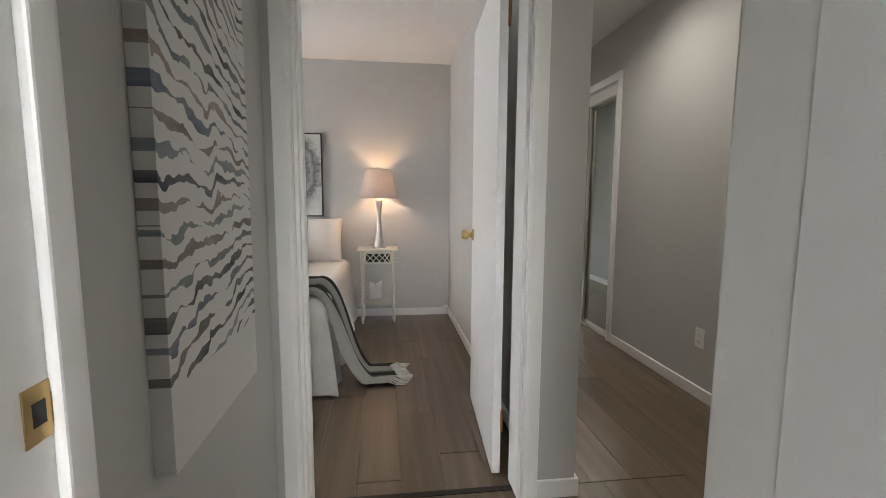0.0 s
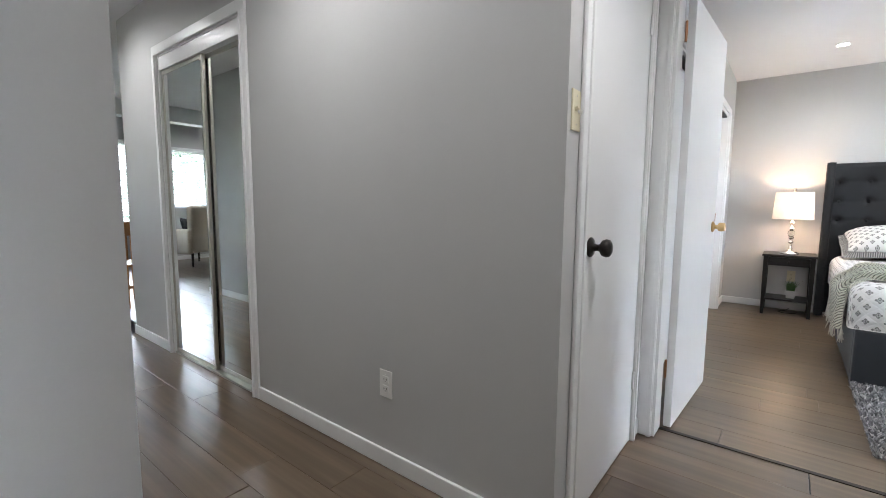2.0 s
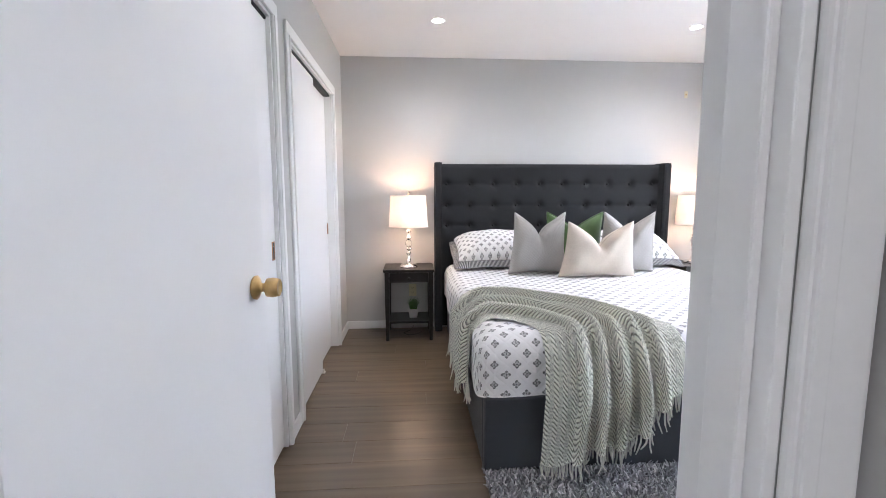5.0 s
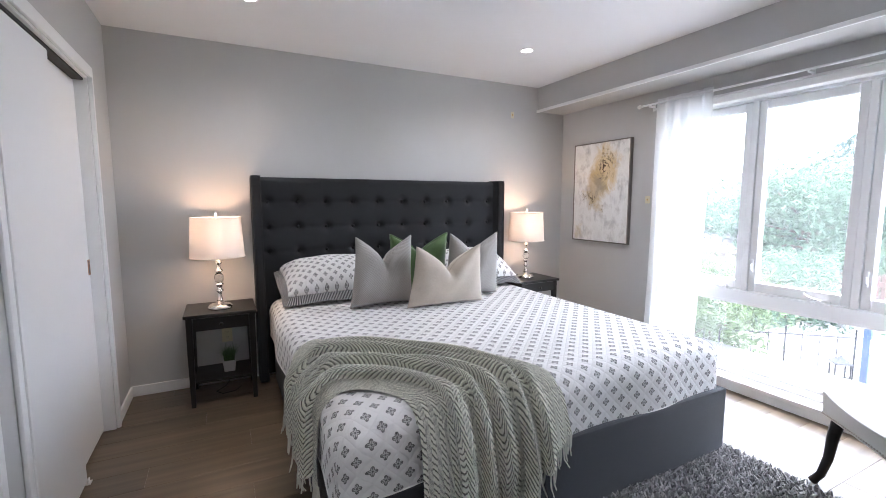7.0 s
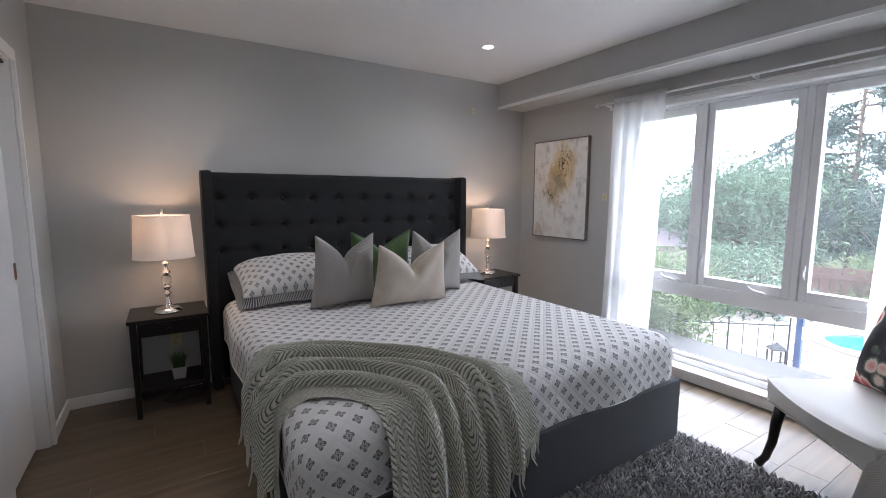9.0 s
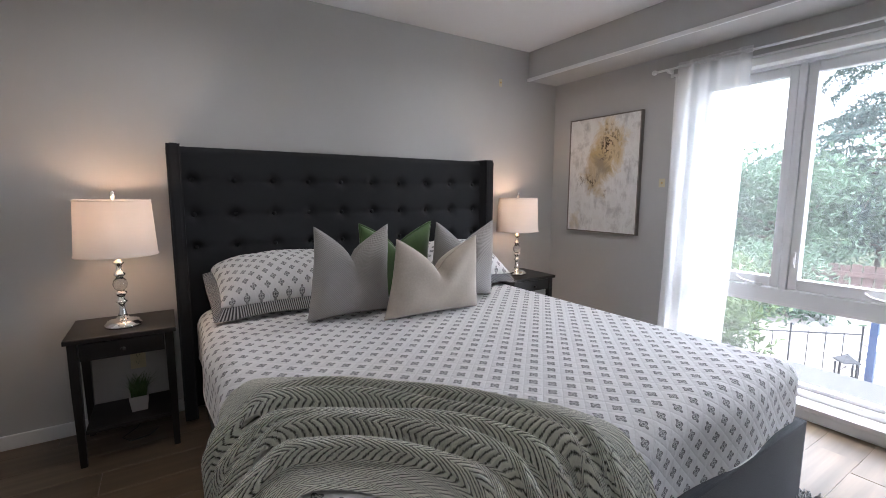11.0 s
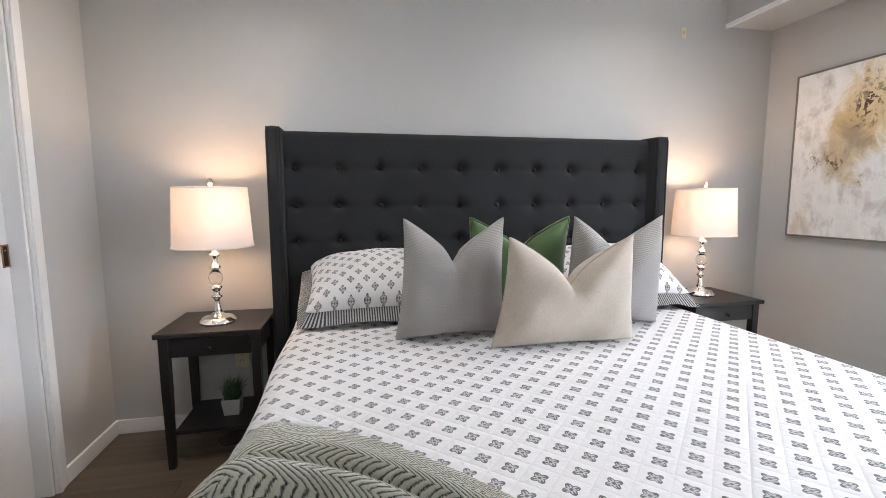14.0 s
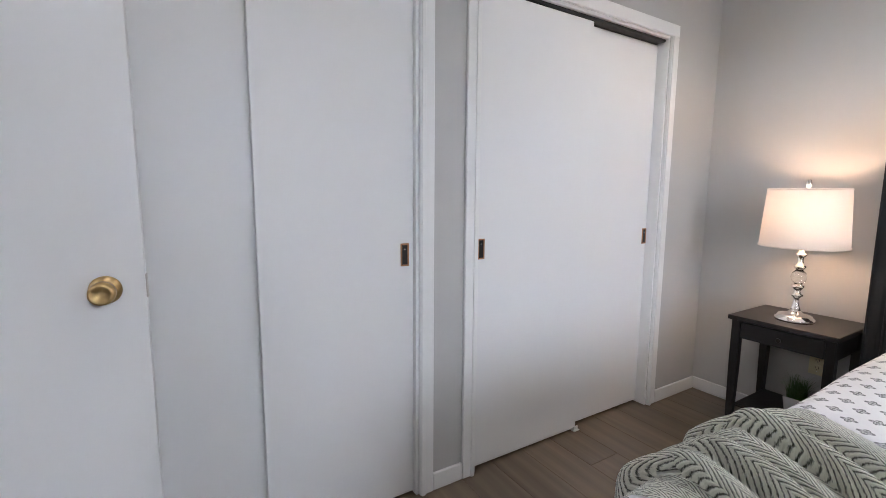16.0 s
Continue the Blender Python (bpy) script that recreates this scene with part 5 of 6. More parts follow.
def grass_pot(x, y):
    t = thing("potted_plant", "small white square pot of green artificial grass", "plant", (x, y, 0.1655), group="shelf plants")
    bm = bmesh.new()
    rings = []
    for z, k in ((0, 0.033), (0.075, 0.042), (0.078, 0.040), (0.066, 0.037)):
        rings.append([bm.verts.new((a * k, b * k, z)) for a, b in ((-1, -1), (1, -1), (1, 1), (-1, 1))])
    for a, b in zip(rings, rings[1:]):
        for k in range(4):
            bm.faces.new((a[k], a[(k + 1) % 4], b[(k + 1) % 4], b[k]))
    bm.faces.new(rings[0][::-1]), bm.faces.new(rings[-1])
    part("pot", bm, POT_GLAZE, t)
    r2, vs, fs = random.Random(8), [], []
    for _ in range(260):
        a, sp, ln = r2.uniform(0, 6.28), r2.uniform(0.2, 1.2), r2.uniform(0.06, 0.135)
        bx_, by_ = r2.uniform(-0.03, 0.03), r2.uniform(-0.03, 0.03)
        c, s = math.cos(a), math.sin(a)
        k = len(vs)
        for j in range(4):
            f = j / 3
            w = 0.0026 * (1 - f) + 0.0003
            px, py, pz = bx_ + c * sp * ln * 0.7 * f * f, by_ + s * sp * ln * 0.7 * f * f, 0.066 + ln * f * (1 - 0.25 * sp * f)
            vs += [(px - s * w, py + c * w, pz), (px + s * w, py - c * w, pz)]
        for j in range(3):
            fs.append((k + 2 * j, k + 2 * j + 1, k + 2 * j + 3, k + 2 * j + 2))
    tagged(raw("grass", vs, fs, LEAF_SMALL, t), kind="stuff")
    return t


ns = nightstand()
copy_thing(ns, pose(6.18, -1.42, 0))
crystal_lamp(6.145, 1.205)
crystal_lamp(6.185, -1.392)
grass_pot(6.17, 1.17)
cable = thing("power_cord", "thin dark cord curling on the floor under the nightstand", "cord", (6.2, 1.2, 0))
part("wire", sweep([(0.185, -0.03, 0.02), (0.155, -0.02, 0.012), (0.10, 0.0, 0.006), (0.02, 0.06, 0.005), (-0.04, 0.02, 0.005), (-0.02, -0.06, 0.005), (0.05, -0.1, 0.005)], 0.003, 6), DARK, cable)


def wallplate(name, label, category, loc, rot, w, h, material, kind):
    """A cover plate with its outlet, switch or jack; local x across, z up, front to -y."""
    t = thing(name, label, category, loc, rot)
    part("plate", bx(-w / 2, w / 2, -0.006, -0.001, -h / 2, h / 2, bev=0.002), material, t)
    if kind == "outlet":
        for z in (-0.02, 0.02):
            o = part("socket", bx(-0.017, 0.017, -0.008, -0.005, z - 0.014, z + 0.014, bev=0.002), material, t)
            for x in (-0.007, 0.007):
                part("slot", bx(x - 0.0012, x + 0.0012, -0.0086, -0.0078, z - 0.004, z + 0.005), DARK, o)
            part("ground_hole", turned(lathe([(0, 0), (0.0022, 0), (0.0022, 0.0006), (0, 0.0006)], 10), pose(0, -0.0078, z - 0.009, 90)), DARK, o)
    elif kind == "switch":
        part("toggle", turned(bx(-0.005, 0.005, -0.012, 0.0, -0.004, 0.006, bev=0.0015), pose(-0.012, -0.006, 0, -20)), material, t)
        part("toggle", turned(bx(-0.005, 0.005, -0.012, 0.0, -0.006, 0.004, bev=0.0015), pose(0.012, -0.006, 0, 20)), PLATE, t)
        part("slot", bx(-0.02, 0.02, -0.0064, -0.0056, -0.012, 0.012), CREAM_PLATE, t)
    else:
        part("jack", bx(-0.006, 0.006, -0.008, -0.005, -0.006, 0.006, bev=0.001), BRASS, t)
    for z in (-h / 2 + 0.018, h / 2 - 0.018):
        part("screw", turned(lathe([(0, 0), (0.0028, 0), (0.002, 0.001), (0, 0.001)], 10), pose(0, -0.006, z, 90)), STEEL if kind != "outlet" else PLATE, t)
    return t


wallplate("wall_outlet", "white wall outlet above the hall baseboard", "outlet", (1.76, 2.493, 0.36), (0, 0, -90), 0.07, 0.115, PLATE, "outlet")
wallplate("light_switch", "cream light switch plate beside the closet door", "light switch", (1.812, HALL, 1.38), (0, 0, 0), 0.062, 0.118, CREAM_PLATE, "switch")
wallplate("wall_outlet", "cream wall outlet behind the nightstand", "outlet", (XH, 1.175, 0.36), (0, 0, -90), 0.07, 0.115, CREAM_PLATE, "outlet")
wallplate("cable_jack", "small cream wall jack high on the wall", "wall jack", (XH, -1.365, 2.155), (0, 0, -90), 0.03, 0.06, CREAM_PLATE, "jack")
wallplate("wall_control", "small cream wall control beside the curtain", "wall control", (5.355, YS, 1.345), (0, 0, 180), 0.045, 0.06, CREAM_PLATE, "jack")


# ---- paintings ----
def framed(name, label, loc, rot, w, h, d, art, border, edge=0.012, mat=None):
    """A canvas in a slim frame; local x across, z up, front to -y, back on the wall."""
    t = thing(name, label, "painting", loc, rot)
    bm = bmesh.new()
    uvl = bm.loops.layers.uv.new("UVMap")
    add_box(bm, -w / 2 + edge, w / 2 - edge, -d + 0.004, -0.001, edge, h - edge)
    for f in bm.faces:
        for lp in f.loops:
            c = lp.vert.co
            lp[uvl].uv = ((c.x + w / 2) / w, c.z / h)
    part("canvas", bm, art, t)
    if border:
        for a in ((-w / 2, -w / 2 + edge, 0, h), (w / 2 - edge, w / 2, 0, h)):
            part("frame_side", bx(a[0], a[1], -d, -0.001, a[2], a[3], bev=0.0015), border, t)
        for a in ((0, edge), (h - edge, h)):
            part("frame_side", bx(-w / 2 + edge, w / 2 - edge, -d, -0.001, a[0], a[1], bev=0.0015), border, t)
    return t


PEWTER = plain("pewter_frame", (0.24, 0.22, 0.20), 0.4, 0.6, vary=0.1, relief=0.05)
BLACK_FRAME = plain("black_frame", (0.015, 0.014, 0.014), 0.4, vary=0.1, relief=0.05)
framed("abstract_painting", "ochre, white and grey abstract painting in a pewter frame", (5.852, YS, 0.955), (0, 0, 180), 0.667, 0.921, 0.035, GOLD_ART, PEWTER, 0.010)
framed("swirl_painting", "grey and white swirl painting in a thin black frame", (-1.05, 4.54, 0.99), (0, 0, 0), 0.80, 0.776, 0.035, RING_ART, BLACK_FRAME, 0.012)
framed("band_painting", "tall unframed canvas with wavy ink and taupe bands", (-0.445, 1.215, 0.675), (0, 0, 90), 0.475, 1.16, 0.04, WAVE_ART, None, 0.0)

# ---- rug ----
RX0, RX1, RY0, RY1 = 3.14, 4.60, -1.21, 0.87
rug = thing("shag_rug", "thick charcoal and grey shag rug under the bed foot", "rug", (RX0, RY0, 0))
part("backing", bx(0.01, RX1 - RX0, 0.01, RY1 - RY0 - 0.01, 0.0008, 0.006), CARPET_GREY, rug)
rs = np.random.RandomState(7)
gx, gy = np.meshgrid(np.arange(0.0, 1.06, 0.0115), np.arange(0.0, RY1 - RY0, 0.0115))
cx, cy = gx.ravel() + rs.uniform(-0.006, 0.006, gx.size), gy.ravel() + rs.uniform(-0.006, 0.006, gx.size)
hh, an, le = rs.uniform(0.022, 0.040, cx.size), rs.uniform(0, 6.283, cx.size), rs.uniform(0.004, 0.022, cx.size)
vs, fs = [], []
for x, y, h, a, le_ in zip(cx, cy, hh, an, le):
    k = len(vs)
    c, s = math.cos(a), math.sin(a)
    for f, w in ((0.0, 0.0042), (0.55, 0.0052), (1.0, 0.0022)):
        ox, oy, z = x + c * le_ * f * f, y + s * le_ * f * f, 0.004 + h * f * (1 - 0.2 * f)
        vs += [(ox + w * math.cos(q), oy + w * math.sin(q), z) for q in (a, a + 2.094, a + 4.189)]
    for j in (0, 3):
        fs += [(k + j, k + j + 1, k + j + 4, k + j + 3), (k + j + 1, k + j + 2, k + j + 5, k + j + 4), (k + j + 2, k + j, k + j + 3, k + j + 5)]
    fs.append((k + 6, k + 7, k + 8))


def yarn_material():
    m, n, l, b = nodes_of("grey_shag_yarn")
    g = n.new("ShaderNodeNewGeometry")
    l.new(ramp(n, l, g.outputs["Random Per Island"], [(0, (0.15, 0.15, 0.155)), (0.5, (0.31, 0.31, 0.315)), (1, (0.55, 0.54, 0.53))]), b.inputs["Base Color"])
    b.inputs["Roughness"].default_value = 0.95
    return m


tagged(raw("shag", vs, fs, yarn_material(), rug), kind="stuff")

# ---- cream chair by the window ----
chair = thing("accent_chair", "cream leather accent chair with nailhead trim and dark curved legs", "chair", (3.38, -1.35, 0), (0, 0, -38))
# local x runs along the front edge, local y to the front


def seat_fn(u, v):
    x, y = (u - 0.5) * 0.62, (v - 0.5) * 0.60
    bow = 0.035 * (1 - (2 * u - 1) ** 2) * v
    e = min(u, 1 - u, v, 1 - v)
    z = 0.44 + 0.02 * min(1, e / 0.08) ** 0.5 + 0.015 * math.sin(math.pi * u) * math.sin(math.pi * v) + 0.012 * (2 * u - 1) ** 2
    return (x, y + bow, z), (x, y)


part("seat", sheet(seat_fn, 24, 24), WHITE_LEATHER, chair, smooth=True)
bm = bmesh.new()
NS = 20
top_r, low_r = [], []
for k in range(4 * NS):
    s, q = k // NS, (k % NS) / NS
    u, v = ((q, 0), (1, q), (1 - q, 1), (0, 1 - q))[s]
    p, _ = seat_fn(u, v)
    top_r.append(bm.verts.new((p[0], p[1], p[2])))
    sag = 0.335 + 0.03 * (1 - (2 * u - 1) ** 2) * (1 if s == 2 else 0.3)
    low_r.append(bm.verts.new((p[0] * 0.985, p[1] * 0.985, sag)))
for k in range(4 * NS):
    bm.faces.new((low_r[k], low_r[(k + 1) % (4 * NS)], top_r[(k + 1) % (4 * NS)], top_r[k]))
bm.faces.new(low_r[::-1])
seat_rail = part("seat_rail", bm, WHITE_LEATHER, chair, smooth=False)
rim = [tuple(seat_fn(*p)[0]) for p in [(q / 20, 1.0) for q in range(21)] + [(1.0, 1 - q / 20) for q in range(1, 21)]]
part("piping", sweep([(0 - 0.31, -0.30, 0.452)] + rim, 0.006, 8), WHITE_LEATHER, chair, smooth=True)
bm = bmesh.new()
for k in range(46):
    u = k / 45
    p, _ = seat_fn(u, 1.0)
    bmesh.ops.create_icosphere(bm, subdivisions=1, radius=0.0042, matrix=Matrix.Translation((p[0] * 0.985, p[1] * 0.985 + 0.001, 0.343 + 0.03 * (1 - (2 * u - 1) ** 2))))
    p, _ = seat_fn(1.0, u)
    bmesh.ops.create_icosphere(bm, subdivisions=1, radius=0.0042, matrix=Matrix.Translation((p[0] * 0.985 + 0.001, p[1] * 0.985, 0.343 + 0.009)))
tagged(part("nailheads", bm, STEEL, chair, "row of small nailheads"), kind="stuff")
for sx in (-1, 1):
    part("leg", sweep([(sx * 0.26, 0.25, 0.36), (sx * 0.268, 0.268, 0.24), (sx * 0.272, 0.275, 0.14), (sx * 0.284, 0.292, 0.05), (sx * 0.30, 0.315, 0.005)], [0.026, 0.024, 0.020, 0.018, 0.020], 10), BLACKWOOD, chair, smooth=True, label="dark curved wooden leg")
    part("leg", sweep([(sx * 0.25, -0.25, 0.36), (sx * 0.26, -0.27, 0.2), (sx * 0.27, -0.31, 0.005)], [0.024, 0.02, 0.016], 10), BLACKWOOD, chair, smooth=True, label="dark wooden leg")


def chair_back(u, v):
    x = (u - 0.5) * 0.60
    z = 0.40 + v * 0.58
    y = -0.26 - 0.10 * v + 0.05 * (2 * u - 1) ** 2
    return (x, y, z), (x, z)


part("backrest", sheet(chair_back, 16, 16, 0.07), WHITE_LEATHER, chair, smooth=True)
pillow("floral_pillow", "dark floral pillow with red and cream blooms leaning on the chair", cushion(0.44, 0.42, 0.16, 0.05, 0.06, 9), FLORAL, (3.38, -1.42, 0.475), (16, 0, -38), outline(0.44, 0.42, 0.05, 0.06), DARK, 0.004)
pillow("floor_cushion", "grey woven cushion leaning on the chair front", cushion(0.46, 0.44, 0.15, 0.05, 0.06, 11), GREY_WAFFLE, (3.24, -0.82, 0.035), (10, 0, -50), outline(0.46, 0.44, 0.05, 0.06), GREY_WAFFLE, 0.004)


# ---- first bedroom ----
def cloth_over(x0, x1, y0, y1, top, fall, rad, wave, ox, oy, corner=0.10):
    """A spread on a bed: it falls over the x1 side and the y0 foot, with soft pleats; the corner hangs out."""
    def over(s):
        arc = rad * math.pi / 2
        if s <= 0:
            return s, 0.0
        if s < arc:
            return rad * math.sin(s / rad), rad * (1 - math.cos(s / rad))
        return rad, rad + s - arc

    def fn(u, v):
        a = u * (x1 - x0 + fall) - (x1 - x0)
        b = v * (y1 - y0 + fall) - (y1 - y0)
        px, dx = over(a + rad)
        py, dy = over(b + rad)
        x = x1 - rad + px if a + rad > 0 else x1 + a
        y = y0 + rad - py if b + rad > 0 else y0 - b
        drop = dx + dy if min(dx, dy) < rad else max(dx, dy) + 0.25 * min(dx, dy)
        drop = min(drop, top - 0.012)
        k = drop / top
        if dx > 0.02:
            x += 0.05 * k + wave * k * math.sin(17 * y + 2 * k) + 0.4 * wave * k * math.sin(41 * y)
        if dy > 0.02:
            y -= 0.03 * k + wave * k * math.sin(19 * x + 1.0) + 0.4 * wave * k * math.sin(37 * x)
        if dx > 0.05 and dy > 0.05:
            m = min(dx, dy)
            x += corner * m * 1.2
            y -= corner * m * 0.6
        z = top - drop + 0.006 * math.sin(5 * x) * math.sin(4 * y)
        return (x - ox, y - oy, z), (a, b)
    return fn


bed1 = thing("first_bed", "bed made up with a white cotton spread hanging to the floor", "bed", (-1.2, 3.6, 0))
part("base", bx(-0.70, 0.66, -0.80, 0.90, 0.12, 0.30, bev=0.02), WHITE_CLOTH, bed1)
part("mattress", bx(-0.72, 0.68, -0.80, 0.90, 0.30, 0.555, bev=0.05), WHITE_CLOTH, bed1, smooth=True)
for x in (-0.6, 0.6):
    for y in (-0.7, 0.8):
        part("leg", lathe([(0, 0.0005), (0.025, 0.0005), (0.03, 0.12), (0, 0.12)], 10), BLACKWOOD, bed1).location = (x, y, 0)
DAMASK = plain("white_damask", (0.74, 0.73, 0.71), 0.75, vary=0.05, fine=22, coarse=9, relief=0.5, depth=0.004)
sp1 = thing("bedspread", "white textured bedspread falling in soft folds to the floor", "bedspread", (-1.2, 3.6, 0))
part("cloth", sheet(cloth_over(-1.9, -0.41, 2.74, 4.5, 0.575, 0.54, 0.07, 0.018, -1.2, 3.6), 90, 110), DAMASK, sp1, smooth=True)


def throw1(u, v):
    w = 0.58
    s = u * 1.95
    ridge = abs(math.sin(math.pi * 8.0 * (v ** 0.85) + 0.7 * math.sin(4 * u + 3 * v)))
    lift = 0.008 + (0.030 + 0.016 * math.sin(9 * v + 1)) * ridge
    yy = 2.77 + v * w
    if s < 1.16:
        x, z = -1.66 + s, 0.585 + lift
        y = yy - 0.03 * math.sin(2 * s)
    else:
        d = s - 1.16
        arc = 0.10
        q = d / 0.79
        f = 1 - q
        x = f ** 3 * -0.50 + 3 * f * f * q * -0.34 + 3 * f * q * q * -0.36 + q ** 3 * 0.0
        z = f ** 3 * 0.585 + 3 * f * f * q * 0.60 + 3 * f * q * q * -0.16 + q ** 3 * 0.012 + lift * (1 - 0.6 * q)
        x += lift * math.sin(math.pi * q)
        k = q * q * (3 - 2 * q)
        y = yy - 0.16 * k * v + 0.10 * k * (1 - v) + 0.02 * math.sin(14 * v + 5 * q) * k
        x += k * (0.05 * math.sin(5 * v + 0.5) + 0.10 * v - 0.06)
        z = max(z, 0.014 + lift * 0.4)
    return (x + 1.2, y - 3.2, z), (s, 0.93 - 0.91 * v)


th1 = thing("charcoal_throw", "charcoal and pale grey striped throw trailing onto the floor", "blanket", (-1.2, 3.2, 0))
part("cloth", sheet(throw1, 110, 110), STRIPE, th1, smooth=True)
bm = bmesh.new()
rnd = random.Random(14)
for k in range(26):
    p, _ = throw1(1.0, k / 25)
    a = rnd.uniform(-0.5, 0.5)
    pts = [(p[0] - 0.005, p[1], p[2])] + [(p[0] + 0.032 * j, p[1] + 0.012 * j * a, 0.009 + 0.004 * rnd.random()) for j in (1, 2, 3)]
    sweep(pts, [0.004, 0.0045, 0.004, 0.003], 5, bm)
tagged(part("fringe", bm, GREY_TASSEL, th1, "pale twisted fringe"), kind="stuff")
pillow("white_pillow", "white pillow with a flanged edge at the bed head", cushion(0.62, 0.42, 0.18, 0.0, 0.05, 21), WHITE_CLOTH, (-0.78, 4.33, 0.575), (-18, 0, 2), outline(0.62, 0.42, 0, 0.05), WHITE_CLOTH, 0.005, group="white pillows")
pillow("white_pillow", "white pillow with a flanged edge at the bed head", cushion(0.62, 0.42, 0.18, 0.0, 0.05, 22), WHITE_CLOTH, (-1.45, 4.33, 0.575), (-18, 0, -2), outline(0.62, 0.42, 0, 0.05), WHITE_CLOTH, 0.005, group="white pillows")
pillow("beige_pillow", "beige linen pillow with a chopped top", cushion(0.42, 0.42, 0.16, 0.10, 0.06, 23), BEIGE_CLOTH, (-0.93, 4.02, 0.575), (-18, 0, 6), outline(0.42, 0.42, 0.10, 0.06), BEIGE_CLOTH, group="beige pillows")
pillow("beige_pillow", "beige linen pillow with a chopped top", cushion(0.40, 0.36, 0.15, 0.08, 0.06, 24), BEIGE_CLOTH, (-1.18, 3.84, 0.575), (-20, 0, -3), outline(0.40, 0.36, 0.08, 0.06), BEIGE_CLOTH, group="beige pillows")

stand = thing("accent_table", "antique cream bedside stand with lattice drawer front and turned legs", "side table", (-0.137, 4.37, 0))
part("top", bx(-0.185, 0.185, -0.14, 0.145, 0.682, 0.702, bev=0.005), CREAMPAINT, stand)
for x in (-0.145, 0.145):
    for y in (-0.105, 0.115):
        prof = [(0, 0.0), (0.010, 0.0), (0.013, 0.03), (0.018, 0.05), (0.014, 0.06), (0.013, 0.15), (0.019, 0.165), (0.019, 0.20), (0.013, 0.215), (0.013, 0.35), (0.018, 0.36), (0.018, 0.375), (0.013, 0.385), (0.013, 0.50), (0.018, 0.515), (0.018, 0.682), (0, 0.682)]
        leg = part("leg", lathe(prof, 14), CREAMPAINT, stand, smooth=True)
        leg.location = (x, y, 0.0005)
part("shelf", bx(-0.14, 0.14, -0.10, 0.11, 0.172, 0.188, bev=0.003), CREAMPAINT, stand)
for x in (-0.152, 0.142):
    part("side_panel", bx(x, x + 0.010, -0.09, 0.10, 0.555, 0.682), CREAMPAINT, stand)
part("back_panel", bx(-0.14, 0.14, 0.108, 0.118, 0.555, 0.682), CREAMPAINT, stand)
drawer = part("drawer_front", bx(-0.128, 0.128, -0.100, -0.096, 0.562, 0.674), DARK, stand, "dark recess behind the lattice")
for a in ((-0.128, 0.128, 0.562, 0.578), (-0.128, 0.128, 0.658, 0.674), (-0.128, -0.110, 0.578, 0.658), (0.110, 0.128, 0.578, 0.658)):
    part("drawer_rail", bx(a[0], a[1], -0.112, -0.100, a[2], a[3], bev=0.002), CREAMPAINT, drawer)
for k in range(-1, 5):
    for s in (-1, 1):
        x0 = -0.110 + k * 0.055
        p, q = (x0, x0 + 0.08) if s > 0 else (x0 + 0.08, x0)
        if min(p, q) < -0.112 or max(p, q) > 0.112:
            p, q = max(-0.11, min(0.11, p)), max(-0.11, min(0.11, q))
            if abs(p - q) < 0.03:
                continue
        part("lattice_bar", sweep([(p, -0.106, 0.578 if s > 0 else 0.578), (q, -0.106, 0.658)], 0.0045, 6), CREAMPAINT, drawer)

lamp1 = thing("bedside_lamp", "brushed steel hourglass lamp with a taupe linen shade, lit", "lamp", (-0.125, 4.38, 0.7025))
part("body", lathe([(0, 0), (0.060, 0), (0.062, 0.006), (0.055, 0.012), (0.046, 0.05), (0.034, 0.11), (0.024, 0.19), (0.020, 0.27), (0.022, 0.34), (0.029, 0.41), (0.033, 0.445), (0.028, 0.45), (0.012, 0.452), (0.010, 0.49), (0, 0.49)], 36, 0.8), STEEL, lamp1, smooth=True)
shd = part("shade", lathe([(0.173, 0.465), (0.172, 0.469), (0.121, 0.725), (0.1195, 0.728), (0.118, 0.725), (0.170, 0.469), (0.173, 0.465)], 48), SHADE_TAUPE, lamp1, smooth=True, label="taupe linen tapered shade")
part("rim", lathe([(0.1730, 0.462), (0.1748, 0.463), (0.1742, 0.471), (0.1725, 0.472)], 48), SHADE_TAUPE, shd, smooth=True)
bm = bmesh.new()
for k in range(3):
    sweep([(0, 0, 0.722), (0.118 * math.cos(k * 2.094), 0.118 * math.sin(k * 2.094), 0.722)], 0.0016, 6, bm)
sweep([(0, 0.006, 0.49), (0, 0.04, 0.54), (0, 0.04, 0.66), (0, 0.005, 0.726)], 0.0018, 6, bm)
sweep([(0, -0.006, 0.49), (0, -0.04, 0.54), (0, -0.04, 0.66), (0, -0.005, 0.726)], 0.0018, 6, bm)
part("harp", bm, STEEL, lamp1)
part("finial", lathe([(0, 0.722), (0.006, 0.723), (0.009, 0.735), (0.006, 0.748), (0, 0.75)], 14), STEEL, lamp1, smooth=True)
part("bulb", lathe([(0, 0.49), (0.013, 0.492), (0.014, 0.515), (0.026, 0.545), (0.030, 0.565), (0.024, 0.587), (0, 0.597)], 18), BULB, lamp1, smooth=True)
bulb_in((-0.125, 4.38, 0.7025 + 0.63), LAMP_W1, (1.0, 0.60, 0.31))
bag = thing("white_bag", "crumpled white plastic bag below the cream stand", "bag", (-0.17, 4.44, 0.1885))
part("body", turned(cushion(0.13, 0.19, 0.07, 0.02, 0.10, 31, 14), pose(0, 0, 0, 6, 0, 20)), WHITE_CLOTH, bag, smooth=True)

# ---- living room at the end of the hall ----
SALMON = plain("cream_upholstery", (0.55, 0.49, 0.40), 0.85, vary=0.12, fine=60, relief=0.3)
